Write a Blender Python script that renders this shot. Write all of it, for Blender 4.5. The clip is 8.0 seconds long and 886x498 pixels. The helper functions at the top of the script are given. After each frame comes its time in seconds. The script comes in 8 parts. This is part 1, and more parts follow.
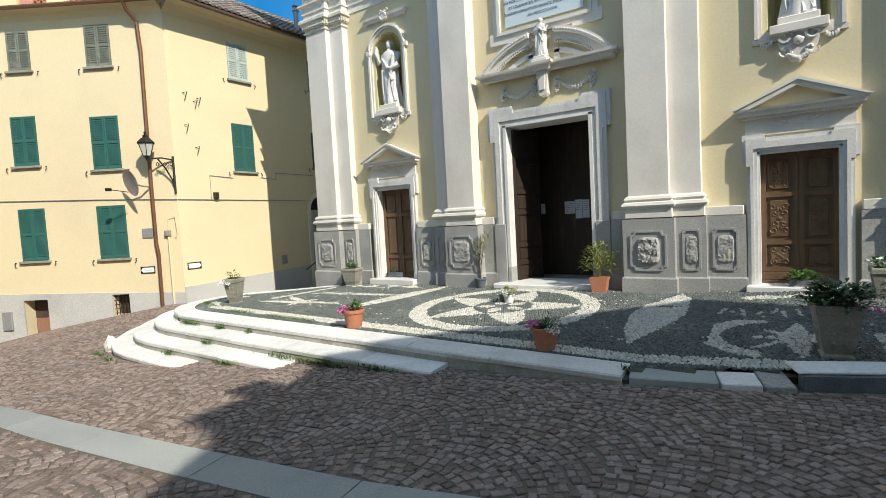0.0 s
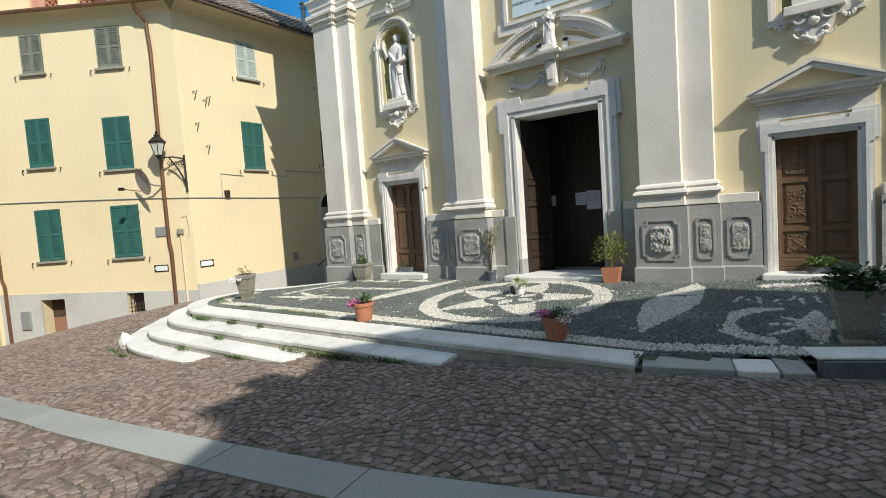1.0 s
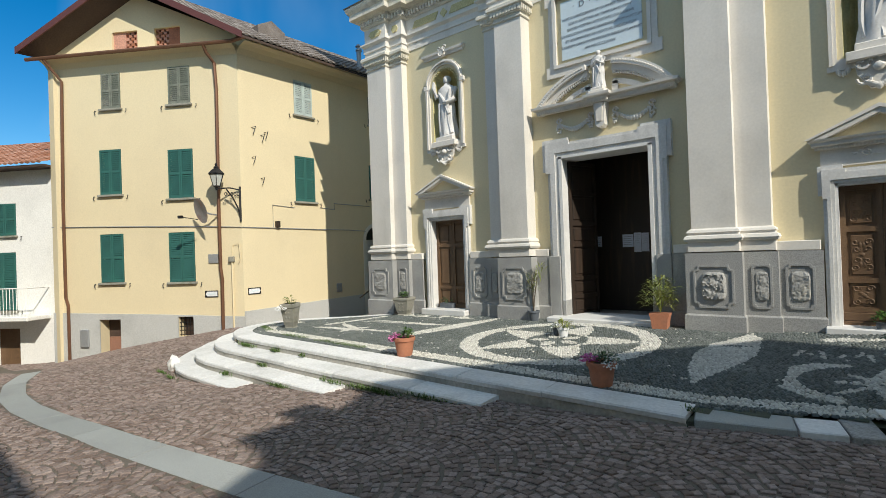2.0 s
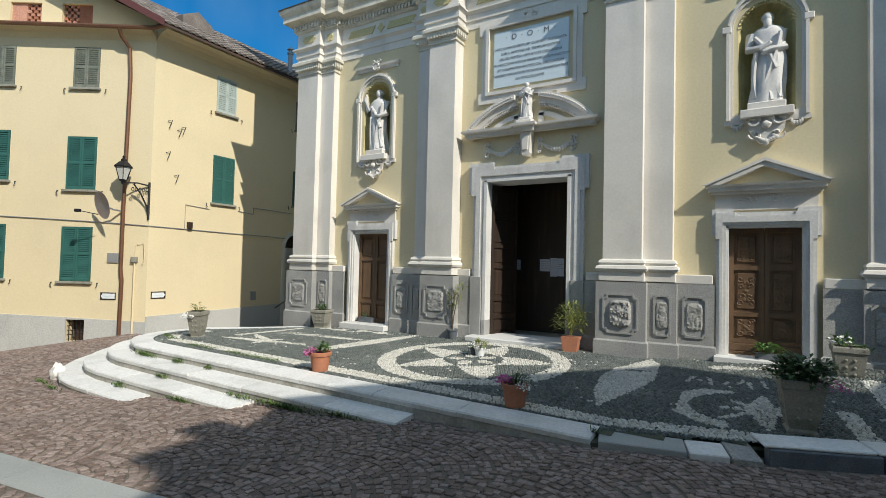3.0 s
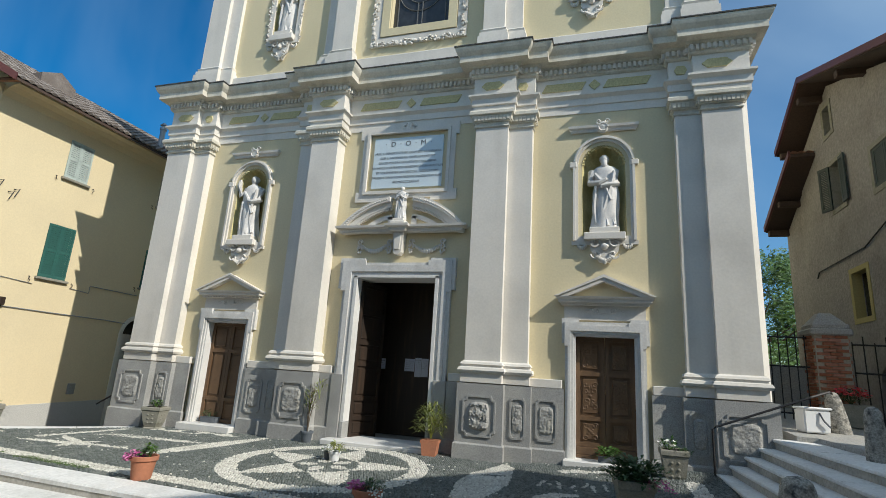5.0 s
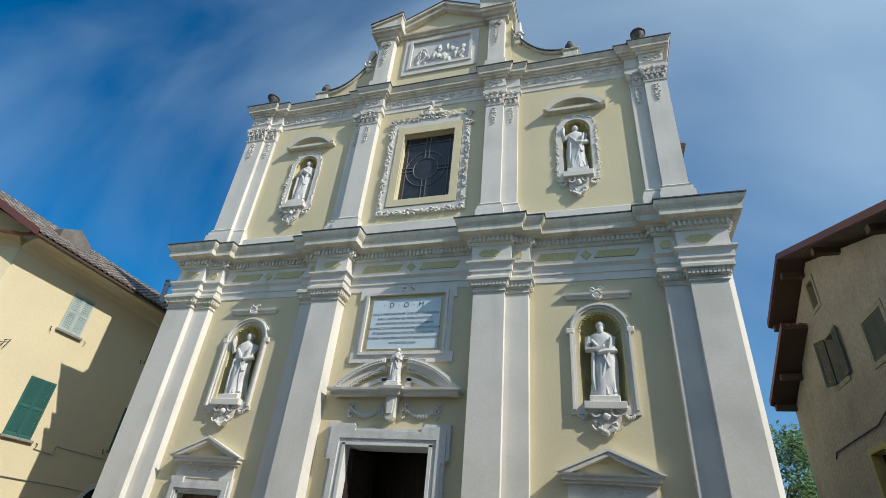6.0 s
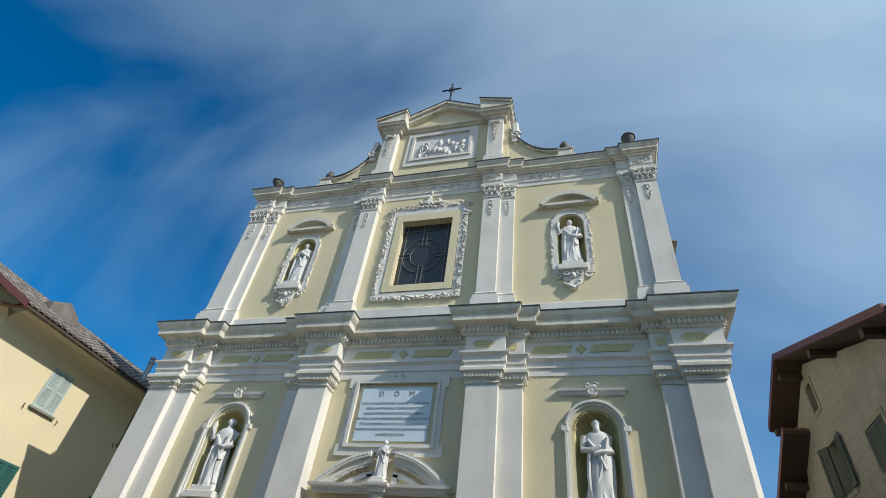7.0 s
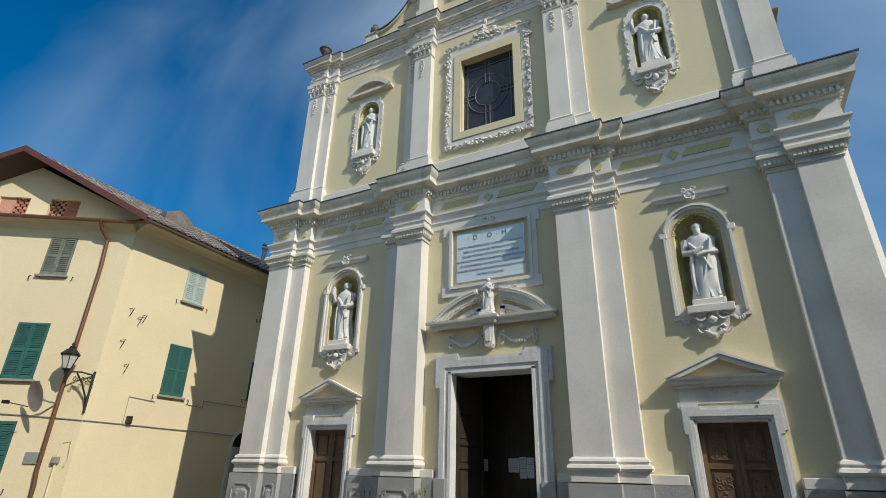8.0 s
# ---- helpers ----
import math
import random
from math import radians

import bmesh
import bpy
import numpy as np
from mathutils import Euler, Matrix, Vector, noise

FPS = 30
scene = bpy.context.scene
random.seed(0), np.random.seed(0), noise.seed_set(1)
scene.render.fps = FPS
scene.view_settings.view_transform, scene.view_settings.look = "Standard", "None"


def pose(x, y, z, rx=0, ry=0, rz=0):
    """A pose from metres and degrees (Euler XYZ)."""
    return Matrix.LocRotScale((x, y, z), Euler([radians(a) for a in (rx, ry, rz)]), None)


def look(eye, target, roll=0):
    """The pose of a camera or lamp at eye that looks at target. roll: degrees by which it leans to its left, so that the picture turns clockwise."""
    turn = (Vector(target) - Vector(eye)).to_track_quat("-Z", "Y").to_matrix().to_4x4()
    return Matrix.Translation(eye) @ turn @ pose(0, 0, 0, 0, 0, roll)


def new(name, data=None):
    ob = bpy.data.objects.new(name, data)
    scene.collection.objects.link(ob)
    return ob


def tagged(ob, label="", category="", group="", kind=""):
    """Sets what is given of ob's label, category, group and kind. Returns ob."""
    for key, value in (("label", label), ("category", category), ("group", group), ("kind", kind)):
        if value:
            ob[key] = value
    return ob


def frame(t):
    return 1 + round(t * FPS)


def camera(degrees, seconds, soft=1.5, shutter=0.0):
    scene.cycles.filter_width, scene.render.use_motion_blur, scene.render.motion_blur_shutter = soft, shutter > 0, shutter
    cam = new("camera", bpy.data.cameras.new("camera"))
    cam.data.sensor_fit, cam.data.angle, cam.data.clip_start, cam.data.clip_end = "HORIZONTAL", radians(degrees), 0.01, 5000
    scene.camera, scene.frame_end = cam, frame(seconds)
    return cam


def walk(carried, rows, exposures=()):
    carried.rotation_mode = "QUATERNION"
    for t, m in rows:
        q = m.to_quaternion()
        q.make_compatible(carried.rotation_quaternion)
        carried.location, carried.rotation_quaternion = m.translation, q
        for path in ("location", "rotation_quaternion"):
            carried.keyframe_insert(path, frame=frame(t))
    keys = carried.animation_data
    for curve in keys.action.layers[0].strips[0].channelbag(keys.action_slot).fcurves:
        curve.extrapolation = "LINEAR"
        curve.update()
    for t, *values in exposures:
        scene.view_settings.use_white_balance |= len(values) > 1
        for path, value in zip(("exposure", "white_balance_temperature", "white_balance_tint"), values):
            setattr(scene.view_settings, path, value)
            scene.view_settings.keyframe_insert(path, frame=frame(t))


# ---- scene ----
cam = camera(81.67, 8.0, soft=0.8)
# seconds, eye x y z, yaw, pitch, roll
ROWS = [
    (0.0, 4.064, -9.968, 1.637, 34.35, -3.64, -3.09),
    (0.5, 4.038, -9.965, 1.570, 33.25, -4.65, -2.34),
    (1.0, 4.068, -9.905, 1.539, 35.71, -3.83, -4.00),
    (1.5, 4.034, -9.916, 1.494, 39.44, -1.40, -3.27),
    (1.7, 4.038, -9.922, 1.523, 40.31, -0.60, -2.57),
    (2.8, 4.005, -9.976, 1.589, 34.93, 1.82, 1.27),
    (3.0, 4.009, -9.980, 1.610, 31.28, 1.89, 1.37),
    (3.5, 4.030, -9.983, 1.621, 22.97, 1.63, 1.84),
    (4.0, 4.107, -9.945, 1.519, 17.63, 4.65, 1.99),
    (4.2, 4.114, -9.934, 1.543, 17.28, 6.68, 2.93),
    (5.3, 4.096, -9.974, 1.543, 17.86, 17.97, 3.79),
    (5.5, 4.109, -9.970, 1.515, 18.35, 22.03, 3.78),
    (6.0, 4.098, -9.986, 1.529, 18.74, 31.57, 5.68),
    (6.5, 4.083, -10.034, 1.555, 19.21, 38.43, 7.54),
    (7.0, 4.097, -10.049, 1.567, 19.44, 41.02, 8.29),
    (7.5, 4.092, -9.999, 1.556, 19.79, 32.80, 4.33),
    (8.0, 4.054, -9.957, 1.539, 28.00, 23.40, 1.32),
]
walk(cam, [(t, pose(x, y, z, 90 + pitch, 0, yaw) @ pose(0, 0, 0, 0, 0, roll)) for t, x, y, z, yaw, pitch, roll in ROWS],
     exposures=[(0.0, 0.11, 6850, 7), (1.5, -0.10, 6800, 7), (3.0, -0.19, 6700, 7), (4.2, -0.20, 6650, 7), (5.5, -0.26, 6550, 7), (6.5, -0.25, 6450, 6), (7.5, -0.31, 6500, 7), (8.0, -0.38, 6700, 7)])

# ---------------------------------------------------------------- light
SUN_AZ, SUN_EL = radians(-20.0), radians(37.3)
SUN_DIR = Vector((math.cos(SUN_AZ) * math.cos(SUN_EL), math.sin(SUN_AZ) * math.cos(SUN_EL), math.sin(SUN_EL)))

world = bpy.data.worlds.new("sky_world")
world.use_nodes = True
scene.world = world
wn, wl = world.node_tree.nodes, world.node_tree.links
wn.clear()
w_out = wn.new("ShaderNodeOutputWorld")
w_bg = wn.new("ShaderNodeBackground")
w_sky = wn.new("ShaderNodeTexSky")
w_sky.sky_type = "NISHITA"
w_sky.sun_disc = False
w_sky.sun_elevation = SUN_EL
w_sky.sun_rotation = radians(90.0) - SUN_AZ
w_sky.altitude = 400.0
w_sky.air_density, w_sky.dust_density, w_sky.ozone_density = 1.0, 0.3, 2.5
w_bg.inputs["Strength"].default_value = 0.092
# thin streaks of cloud over the blue
w_co = wn.new("ShaderNodeTexCoord")
w_map = wn.new("ShaderNodeMapping")
w_map.inputs["Rotation"].default_value = (0.5, 0.35, 0.9)
w_map.inputs["Scale"].default_value = (0.8, 2.6, 1.5)
w_n1 = wn.new("ShaderNodeTexNoise")
w_n1.inputs["Scale"].default_value = 1.25
w_n1.inputs["Detail"].default_value = 5.0
w_n1.inputs["Roughness"].default_value = 0.46
w_n1.inputs["Distortion"].default_value = 0.5
w_ramp = wn.new("ShaderNodeMapRange")
w_ramp.inputs["From Min"].default_value = 0.20
w_ramp.inputs["From Max"].default_value = 1.24
w_ramp.inputs["To Max"].default_value = 0.95
w_mix = wn.new("ShaderNodeMix")
w_mix.data_type = "RGBA"
w_mix.inputs["B"].default_value = (7.6, 9.9, 12.0, 1)
wl.new(w_co.outputs["Generated"], w_map.inputs["Vector"])
wl.new(w_map.outputs["Vector"], w_n1.inputs["Vector"])
wl.new(w_ramp.outputs["Result"], w_mix.inputs["Factor"])
w_hsv = wn.new("ShaderNodeHueSaturation")
w_hsv.inputs["Saturation"].default_value = 1.48
w_hsv.inputs["Value"].default_value = 1.62
wl.new(w_sky.outputs["Color"], w_hsv.inputs["Color"])
wl.new(w_hsv.outputs["Color"], w_mix.inputs["A"])
# the haze lies thicker overhead and on the sunny side, thinner to the west
w_dot = wn.new("ShaderNodeVectorMath")
w_dot.operation = "DOT_PRODUCT"
w_dot.inputs[1].default_value = (0.6, -0.15, 0.79)
w_more = wn.new("ShaderNodeMapRange")
w_more.inputs["From Min"].default_value = 0.0
w_more.inputs["From Max"].default_value = 0.80
w_more.inputs["To Min"].default_value = -0.27
w_more.inputs["To Max"].default_value = 0.33
w_add = wn.new("ShaderNodeMath")
wl.new(w_co.outputs["Generated"], w_dot.inputs[0])
wl.new(w_dot.outputs["Value"], w_more.inputs["Value"])
wl.new(w_more.outputs["Result"], w_add.inputs[0])
wl.new(w_n1.outputs["Fac"], w_add.inputs[1])
wl.new(w_add.outputs["Value"], w_ramp.inputs["Value"])
wl.new(w_mix.outputs["Result"], w_bg.inputs["Color"])
wl.new(w_bg.outputs["Background"], w_out.inputs["Surface"])

sun = new("sun", bpy.data.lights.new("sun", "SUN"))
sun.data.energy = 5.2
sun.data.angle = radians(0.53)
sun.data.color = (1.0, 0.95, 0.87)
sun.matrix_world = look((30 * SUN_DIR.x, 30 * SUN_DIR.y, 30 * SUN_DIR.z), (0, 0, 0))


# ---------------------------------------------------------------- materials
def material(name, color, rough=0.85, metal=0.0, spots=None, spot_amount=0.35, spot_scale=0.7, grain=0.12, grain_scale=25.0,
             bump=0.25, bump_scale=60.0, bump_dist=0.006, island=0.0, per_object=0.0, streak=None, streak_amount=0.0, streak_scale=2.0):
    """A surface with stains (large noise), grain (small noise) and relief, at world size."""
    m = bpy.data.materials.new(name)
    m.use_nodes = True
    n, l = m.node_tree.nodes, m.node_tree.links
    b = n["Principled BSDF"]
    b.inputs["Roughness"].default_value = rough
    b.inputs["Metallic"].default_value = metal
    geo = n.new("ShaderNodeNewGeometry")
    where = geo.outputs["Position"]

    def noise_at(scale, detail=4.0, vector=None):
        t = n.new("ShaderNodeTexNoise")
        t.inputs["Scale"].default_value = scale
        t.inputs["Detail"].default_value = detail
        l.new(vector or where, t.inputs["Vector"])
        return t.outputs["Fac"]

    def ranged(v, a, z, lo, hi):
        r = n.new("ShaderNodeMapRange")
        for key, value in (("From Min", a), ("From Max", z), ("To Min", lo), ("To Max", hi)):
            r.inputs[key].default_value = value
        l.new(v, r.inputs["Value"])
        return r.outputs["Result"]

    def mixed(kind, fac, a, z):
        x = n.new("ShaderNodeMix")
        x.data_type, x.blend_type = "RGBA", kind
        for key, value in (("Factor", fac), ("A", a), ("B", z)):
            if hasattr(value, "links"):
                l.new(value, x.inputs[key])
            else:
                x.inputs[key].default_value = value
        return x.outputs["Result"]

    col = (*color, 1)
    spots = spots or tuple(0.6 * c for c in color)
    col = mixed("MIX", ranged(noise_at(spot_scale, 6), 0.48, 0.72, 0.0, spot_amount), col, (*spots, 1))
    if streak:
        sm = n.new("ShaderNodeMapping")
        sm.inputs["Scale"].default_value = (streak_scale, streak_scale, 0.12 * streak_scale)
        l.new(where, sm.inputs["Vector"])
        col = mixed("MIX", ranged(noise_at(1.0, 7, sm.outputs["Vector"]), 0.52, 0.75, 0.0, streak_amount), col, (*streak, 1))
    g = noise_at(grain_scale, 3)
    gv = ranged(g, 0.25, 0.75, 1 - grain, 1 + grain)
    comb = n.new("ShaderNodeCombineColor")
    for k in ("Red", "Green", "Blue"):
        l.new(gv, comb.inputs[k])
    col = mixed("MULTIPLY", 1.0, col, comb.outputs["Color"])
    for amount, source in ((island, geo.outputs["Random Per Island"]), (per_object, None)):
        if amount:
            if source is None:
                source = n.new("ShaderNodeObjectInfo").outputs["Random"]
            hv = n.new("ShaderNodeHueSaturation")
            l.new(ranged(source, 0, 1, 1 - amount, 1 + amount), hv.inputs["Value"])
            l.new(ranged(source, 0, 1, 1 + 0.5 * amount, 1 - 0.5 * amount), hv.inputs["Saturation"])
            l.new(col, hv.inputs["Color"])
            col = hv.outputs["Color"]
    l.new(col, b.inputs["Base Color"])
    if bump:
        bp = n.new("ShaderNodeBump")
        bp.inputs["Strength"].default_value = bump
        bp.inputs["Distance"].default_value = bump_dist
        l.new(noise_at(bump_scale, 5), bp.inputs["Height"])
        l.new(bp.outputs["Normal"], b.inputs["Normal"])
    return m


CREAM = material("cream_plaster", (0.68, 0.595, 0.395), spots=(0.57, 0.49, 0.31), spot_amount=0.45, spot_scale=0.45, grain=0.05, bump=0.3, bump_scale=22,
                 streak=(0.52, 0.465, 0.335), streak_amount=0.3, streak_scale=1.6)
TRIM = material("white_lime_trim", (0.71, 0.675, 0.62), spots=(0.50, 0.475, 0.435), spot_amount=0.5, spot_scale=0.9, grain=0.05, bump=0.26, bump_scale=18,
                streak=(0.36, 0.35, 0.32), streak_amount=0.28, streak_scale=2.2)
TRIM_OLD = material("weathered_cornice", (0.66, 0.625, 0.54), spots=(0.40, 0.375, 0.30), spot_amount=0.5, spot_scale=1.3, grain=0.1, bump=0.4,
                    streak=(0.2, 0.19, 0.16), streak_amount=0.5, streak_scale=3.0)
FRIEZE = material("ochre_frieze", (0.54, 0.48, 0.26), spots=(0.43, 0.38, 0.20), bump=0.4, bump_scale=90, bump_dist=0.01, grain=0.2)
NICHE = material("ochre_niche_plaster", (0.56, 0.49, 0.24), spots=(0.3, 0.25, 0.1), spot_amount=0.5, spot_scale=3, bump=0.25)
STONE = material("grey_plinth_stone", (0.32, 0.318, 0.31), spots=(0.46, 0.455, 0.43), spot_amount=0.6, spot_scale=1.7, grain=0.28, grain_scale=55, bump=0.5,
                 bump_scale=70, bump_dist=0.008, streak=(0.19, 0.19, 0.185), streak_amount=0.4)
STONE_OLD = material("worn_plinth_stone", (0.34, 0.335, 0.32), spots=(0.42, 0.40, 0.35), spot_amount=0.7, spot_scale=2.6, grain=0.3, grain_scale=40, bump=0.7,
                     bump_scale=30, bump_dist=0.015)
MARBLE = material("white_marble", (0.72, 0.71, 0.69), rough=0.5, spots=(0.5, 0.5, 0.5), spot_amount=0.5, spot_scale=1.8, grain=0.06, bump=0.15)
STEP = material("worn_marble_step", (0.72, 0.715, 0.70), rough=0.75, spots=(0.52, 0.52, 0.49), spot_amount=0.6, spot_scale=2.4, grain=0.12, bump=0.4, bump_scale=30,
                per_object=0.07)
# step sides: darker and browner than the tread slabs, strongly mottled
RISER = material("mottled_step_side", (0.44, 0.42, 0.38), spots=(0.22, 0.215, 0.17), spot_amount=0.7, spot_scale=3, grain=0.2, bump=0.6, bump_scale=35)
TRIM_GREY = material("grey_lime_frame", (0.64, 0.63, 0.61), spots=(0.46, 0.455, 0.44), spot_amount=0.6, spot_scale=1.6, grain=0.1, bump=0.4, bump_scale=30,
                     streak=(0.3, 0.29, 0.27), streak_amount=0.4, streak_scale=4.0)
BOLLARD = material("lichen_stone", (0.34, 0.325, 0.29), spots=(0.03, 0.03, 0.03), spot_amount=0.95, spot_scale=13.0, grain=0.5, grain_scale=50, bump=0.8, bump_scale=25, bump_dist=0.02)
FLASHING = material("dark_lead_flashing", (0.085, 0.082, 0.08), rough=0.7, spots=(0.2, 0.19, 0.17), spot_amount=0.7, spot_scale=2.5, grain=0.3, bump=0.3)
STATUE = material("statue_stone", (0.66, 0.645, 0.625), spots=(0.45, 0.44, 0.425), spot_amount=0.5, spot_scale=3.5, grain=0.08, bump=0.3, bump_scale=40)
WOOD = material("brown_door_wood", (0.135, 0.078, 0.041), rough=0.6, spots=(0.085, 0.048, 0.025), spot_amount=0.6, spot_scale=5, grain=0.25, grain_scale=70, bump=0.3,
                streak=(0.2, 0.12, 0.06), streak_amount=0.5, streak_scale=9)
# dark wood, taken near black so the lobby's shade sits in the colour
WOOD_DARK = material("dark_wood_and_lobby_shade", (0.028, 0.017, 0.011), rough=0.55, grain=0.25, grain_scale=60, bump=0.3, streak=(0.09, 0.05, 0.03), streak_amount=0.5, streak_scale=9)
IRON = material("dark_iron", (0.035, 0.034, 0.035), rough=0.55, metal=0.6, bump=0.2, grain=0.2)
GLASS_DARK = material("dark_window_glass", (0.04, 0.045, 0.053), rough=0.12, grain=0.2, grain_scale=8, bump=0.08, bump_scale=7)
PAPER = material("notice_paper", (0.62, 0.66, 0.76), rough=0.8, bump=0.0, grain=0.03)
INK = material("dark_ink", (0.12, 0.13, 0.15), rough=0.8, bump=0.0)
PLAQUE = material("pale_blue_marble", (0.62, 0.72, 0.77), rough=0.45, spots=(0.62, 0.7, 0.74), spot_amount=0.5, spot_scale=2.5, bump=0.05, grain=0.04)
HOUSE = material("pale_yellow_plaster", (0.69, 0.585, 0.385), spots=(0.60, 0.51, 0.345), spot_amount=0.5, spot_scale=0.5, grain=0.05, bump=0.35, bump_scale=16,
                 streak=(0.62, 0.52, 0.34), streak_amount=0.25, streak_scale=1.3)
RENDER_GREY = material("grey_rough_render", (0.47, 0.47, 0.455), spots=(0.33, 0.33, 0.32), spot_amount=0.6, spot_scale=1.1, grain=0.18, grain_scale=35, bump=0.8,
                       bump_scale=45, bump_dist=0.012)
GREEN = material("green_shutter_paint", (0.028, 0.115, 0.10), rough=0.55, spots=(0.03, 0.15, 0.12), spot_amount=0.5, spot_scale=3, grain=0.1, bump=0.15)
GREEN_OLD = material("faded_shutter_paint", (0.14, 0.155, 0.125), rough=0.75, spots=(0.26, 0.26, 0.22), spot_amount=0.7, spot_scale=4, grain=0.2, bump=0.4)
GREEN_DARK = material("dark_old_shutter_paint", (0.035, 0.052, 0.05), rough=0.6, spots=(0.06, 0.085, 0.08), spot_amount=0.6, spot_scale=4, grain=0.2, bump=0.3)
GREY_BLUE = material("pale_grey_shutter_paint", (0.42, 0.49, 0.47), rough=0.7, spots=(0.3, 0.34, 0.33), spot_amount=0.5, spot_scale=4, grain=0.1, bump=0.3)
COPPER = material("brown_copper_pipe", (0.20, 0.10, 0.06), rough=0.45, metal=0.5, spots=(0.1, 0.06, 0.045), spot_scale=3, bump=0.1)
BRICK = material("red_brick", (0.36, 0.145, 0.085), spots=(0.24, 0.1, 0.07), spot_amount=0.6, spot_scale=6, grain=0.25, bump=0.6, per_object=0.25, island=0.25)
MORTAR = material("lime_mortar", (0.40, 0.36, 0.30), spots=(0.3, 0.27, 0.22), grain=0.2, bump=0.6)
TILE = material("grey_roof_tile", (0.17, 0.145, 0.13), spots=(0.30, 0.27, 0.25), spot_amount=0.6, spot_scale=2.5, grain=0.25, bump=0.5, island=0.3)
TILE_RED = material("red_roof_tile", (0.34, 0.16, 0.10), spots=(0.2, 0.13, 0.1), spot_amount=0.6, spot_scale=2.5, grain=0.25, bump=0.5, island=0.3)
# eave timber; also colours the sheets that stand for shade in openings
EAVE = material("dark_eave_wood_and_opening_shade", (0.065, 0.04, 0.03), rough=0.8, grain=0.25, bump=0.3)
FASCIA = material("maroon_gutter_metal", (0.13, 0.045, 0.04), rough=0.5, metal=0.3, bump=0.1)
OLD_WALL = material("old_brown_grey_plaster", (0.30, 0.282, 0.27), spots=(0.185, 0.172, 0.162), spot_amount=0.75, spot_scale=0.8, grain=0.2, grain_scale=14, bump=0.9, bump_scale=14,
                    bump_dist=0.025, streak=(0.36, 0.335, 0.305), streak_amount=0.5, streak_scale=1.5)
WHITE_WALL = material("white_house_plaster", (0.78, 0.77, 0.74), spots=(0.62, 0.61, 0.58), spot_amount=0.5, spot_scale=0.7, bump=0.3)
COBBLE = material("porphyry_cobble", (0.235, 0.178, 0.155), rough=0.8, spots=(0.17, 0.135, 0.122), spot_amount=0.6, spot_scale=0.8, grain=0.25, grain_scale=45, bump=0.7,
                  bump_scale=55, bump_dist=0.006, island=0.34)
COBBLE_ONE = material("porphyry_cobble_single", (0.235, 0.178, 0.155), rough=0.8, spots=(0.17, 0.135, 0.122), spot_amount=0.6, spot_scale=0.8, grain=0.25, grain_scale=45,
                      bump=0.7, bump_scale=55, bump_dist=0.006, per_object=0.34)
SAND = material("sandy_joint", (0.14, 0.118, 0.095), spots=(0.13, 0.115, 0.085), spot_amount=0.6, spot_scale=1.5, grain=0.3, grain_scale=90, bump=0.8)
STRIP = material("grey_granite_strip", (0.33, 0.345, 0.335), rough=0.7, spots=(0.22, 0.22, 0.22), spot_amount=0.5, spot_scale=1.2, grain=0.2, grain_scale=90, bump=0.4, per_object=0.1)
KERB = material("dark_blue_stone_kerb", (0.105, 0.12, 0.14), rough=0.6, spots=(0.2, 0.22, 0.24), spot_amount=0.5, spot_scale=5, grain=0.3, grain_scale=80, bump=0.4)
PEBBLE_W = material("white_pebble", (0.54, 0.525, 0.475), rough=0.6, spots=(0.46, 0.45, 0.39), spot_amount=0.6, spot_scale=1.8, grain=0.12, bump=0.2, island=0.24)
PEBBLE_D = material("dark_green_pebble", (0.10, 0.115, 0.108), rough=0.55, spots=(0.19, 0.205, 0.185), spot_amount=0.6, spot_scale=1.4, grain=0.2, bump=0.2, island=0.42)
EARTH = material("mossy_bed", (0.075, 0.078, 0.062), spots=(0.06, 0.085, 0.03), spot_amount=0.7, spot_scale=0.9, grain=0.3, grain_scale=60, bump=0.8)
TERRACOTTA = material("terracotta", (0.42, 0.17, 0.095), spots=(0.33, 0.15, 0.1), spot_amount=0.6, spot_scale=7, grain=0.1, bump=0.25)
CONCRETE = material("cast_stone", (0.27, 0.26, 0.22), spots=(0.15, 0.155, 0.11), spot_amount=0.7, spot_scale=5, grain=0.22, grain_scale=60, bump=0.7, bump_scale=50)
WHITE_PLASTIC = material("white_plastic", (0.80, 0.81, 0.82), rough=0.4, bump=0.05, grain=0.03)
SOIL = material("potting_soil", (0.04, 0.03, 0.022), grain=0.4, bump=0.9)
LEAF = material("green_leaf", (0.075, 0.155, 0.03), rough=0.5, spots=(0.04, 0.1, 0.02), spot_scale=8, spot_amount=0.6, bump=0.1, island=0.35)
LEAF_DARK = material("dark_leaf", (0.035, 0.085, 0.025), rough=0.5, spots=(0.02, 0.05, 0.015), spot_scale=8, spot_amount=0.6, bump=0.1, island=0.35)
LEAF_YELLOW = material("yellow_green_leaf", (0.20, 0.24, 0.06), rough=0.5, spots=(0.26, 0.20, 0.05), spot_scale=9, spot_amount=0.6, bump=0.1, island=0.35)
GRASS = material("weed_grass", (0.085, 0.15, 0.03), rough=0.6, bump=0.0, island=0.4)
PINK = material("pink_petal", (0.50, 0.12, 0.30), rough=0.6, bump=0.0, island=0.35)
RED = material("red_petal", (0.50, 0.03, 0.04), rough=0.6, bump=0.0, island=0.35)
WHITE_PETAL = material("white_petal", (0.75, 0.75, 0.72), rough=0.6, bump=0.0, island=0.2)
BARK = material("bark", (0.11, 0.085, 0.06), grain=0.3, bump=0.8)
SIGN_WHITE = material("enamel_sign", (0.74, 0.76, 0.78), rough=0.35, bump=0.0)
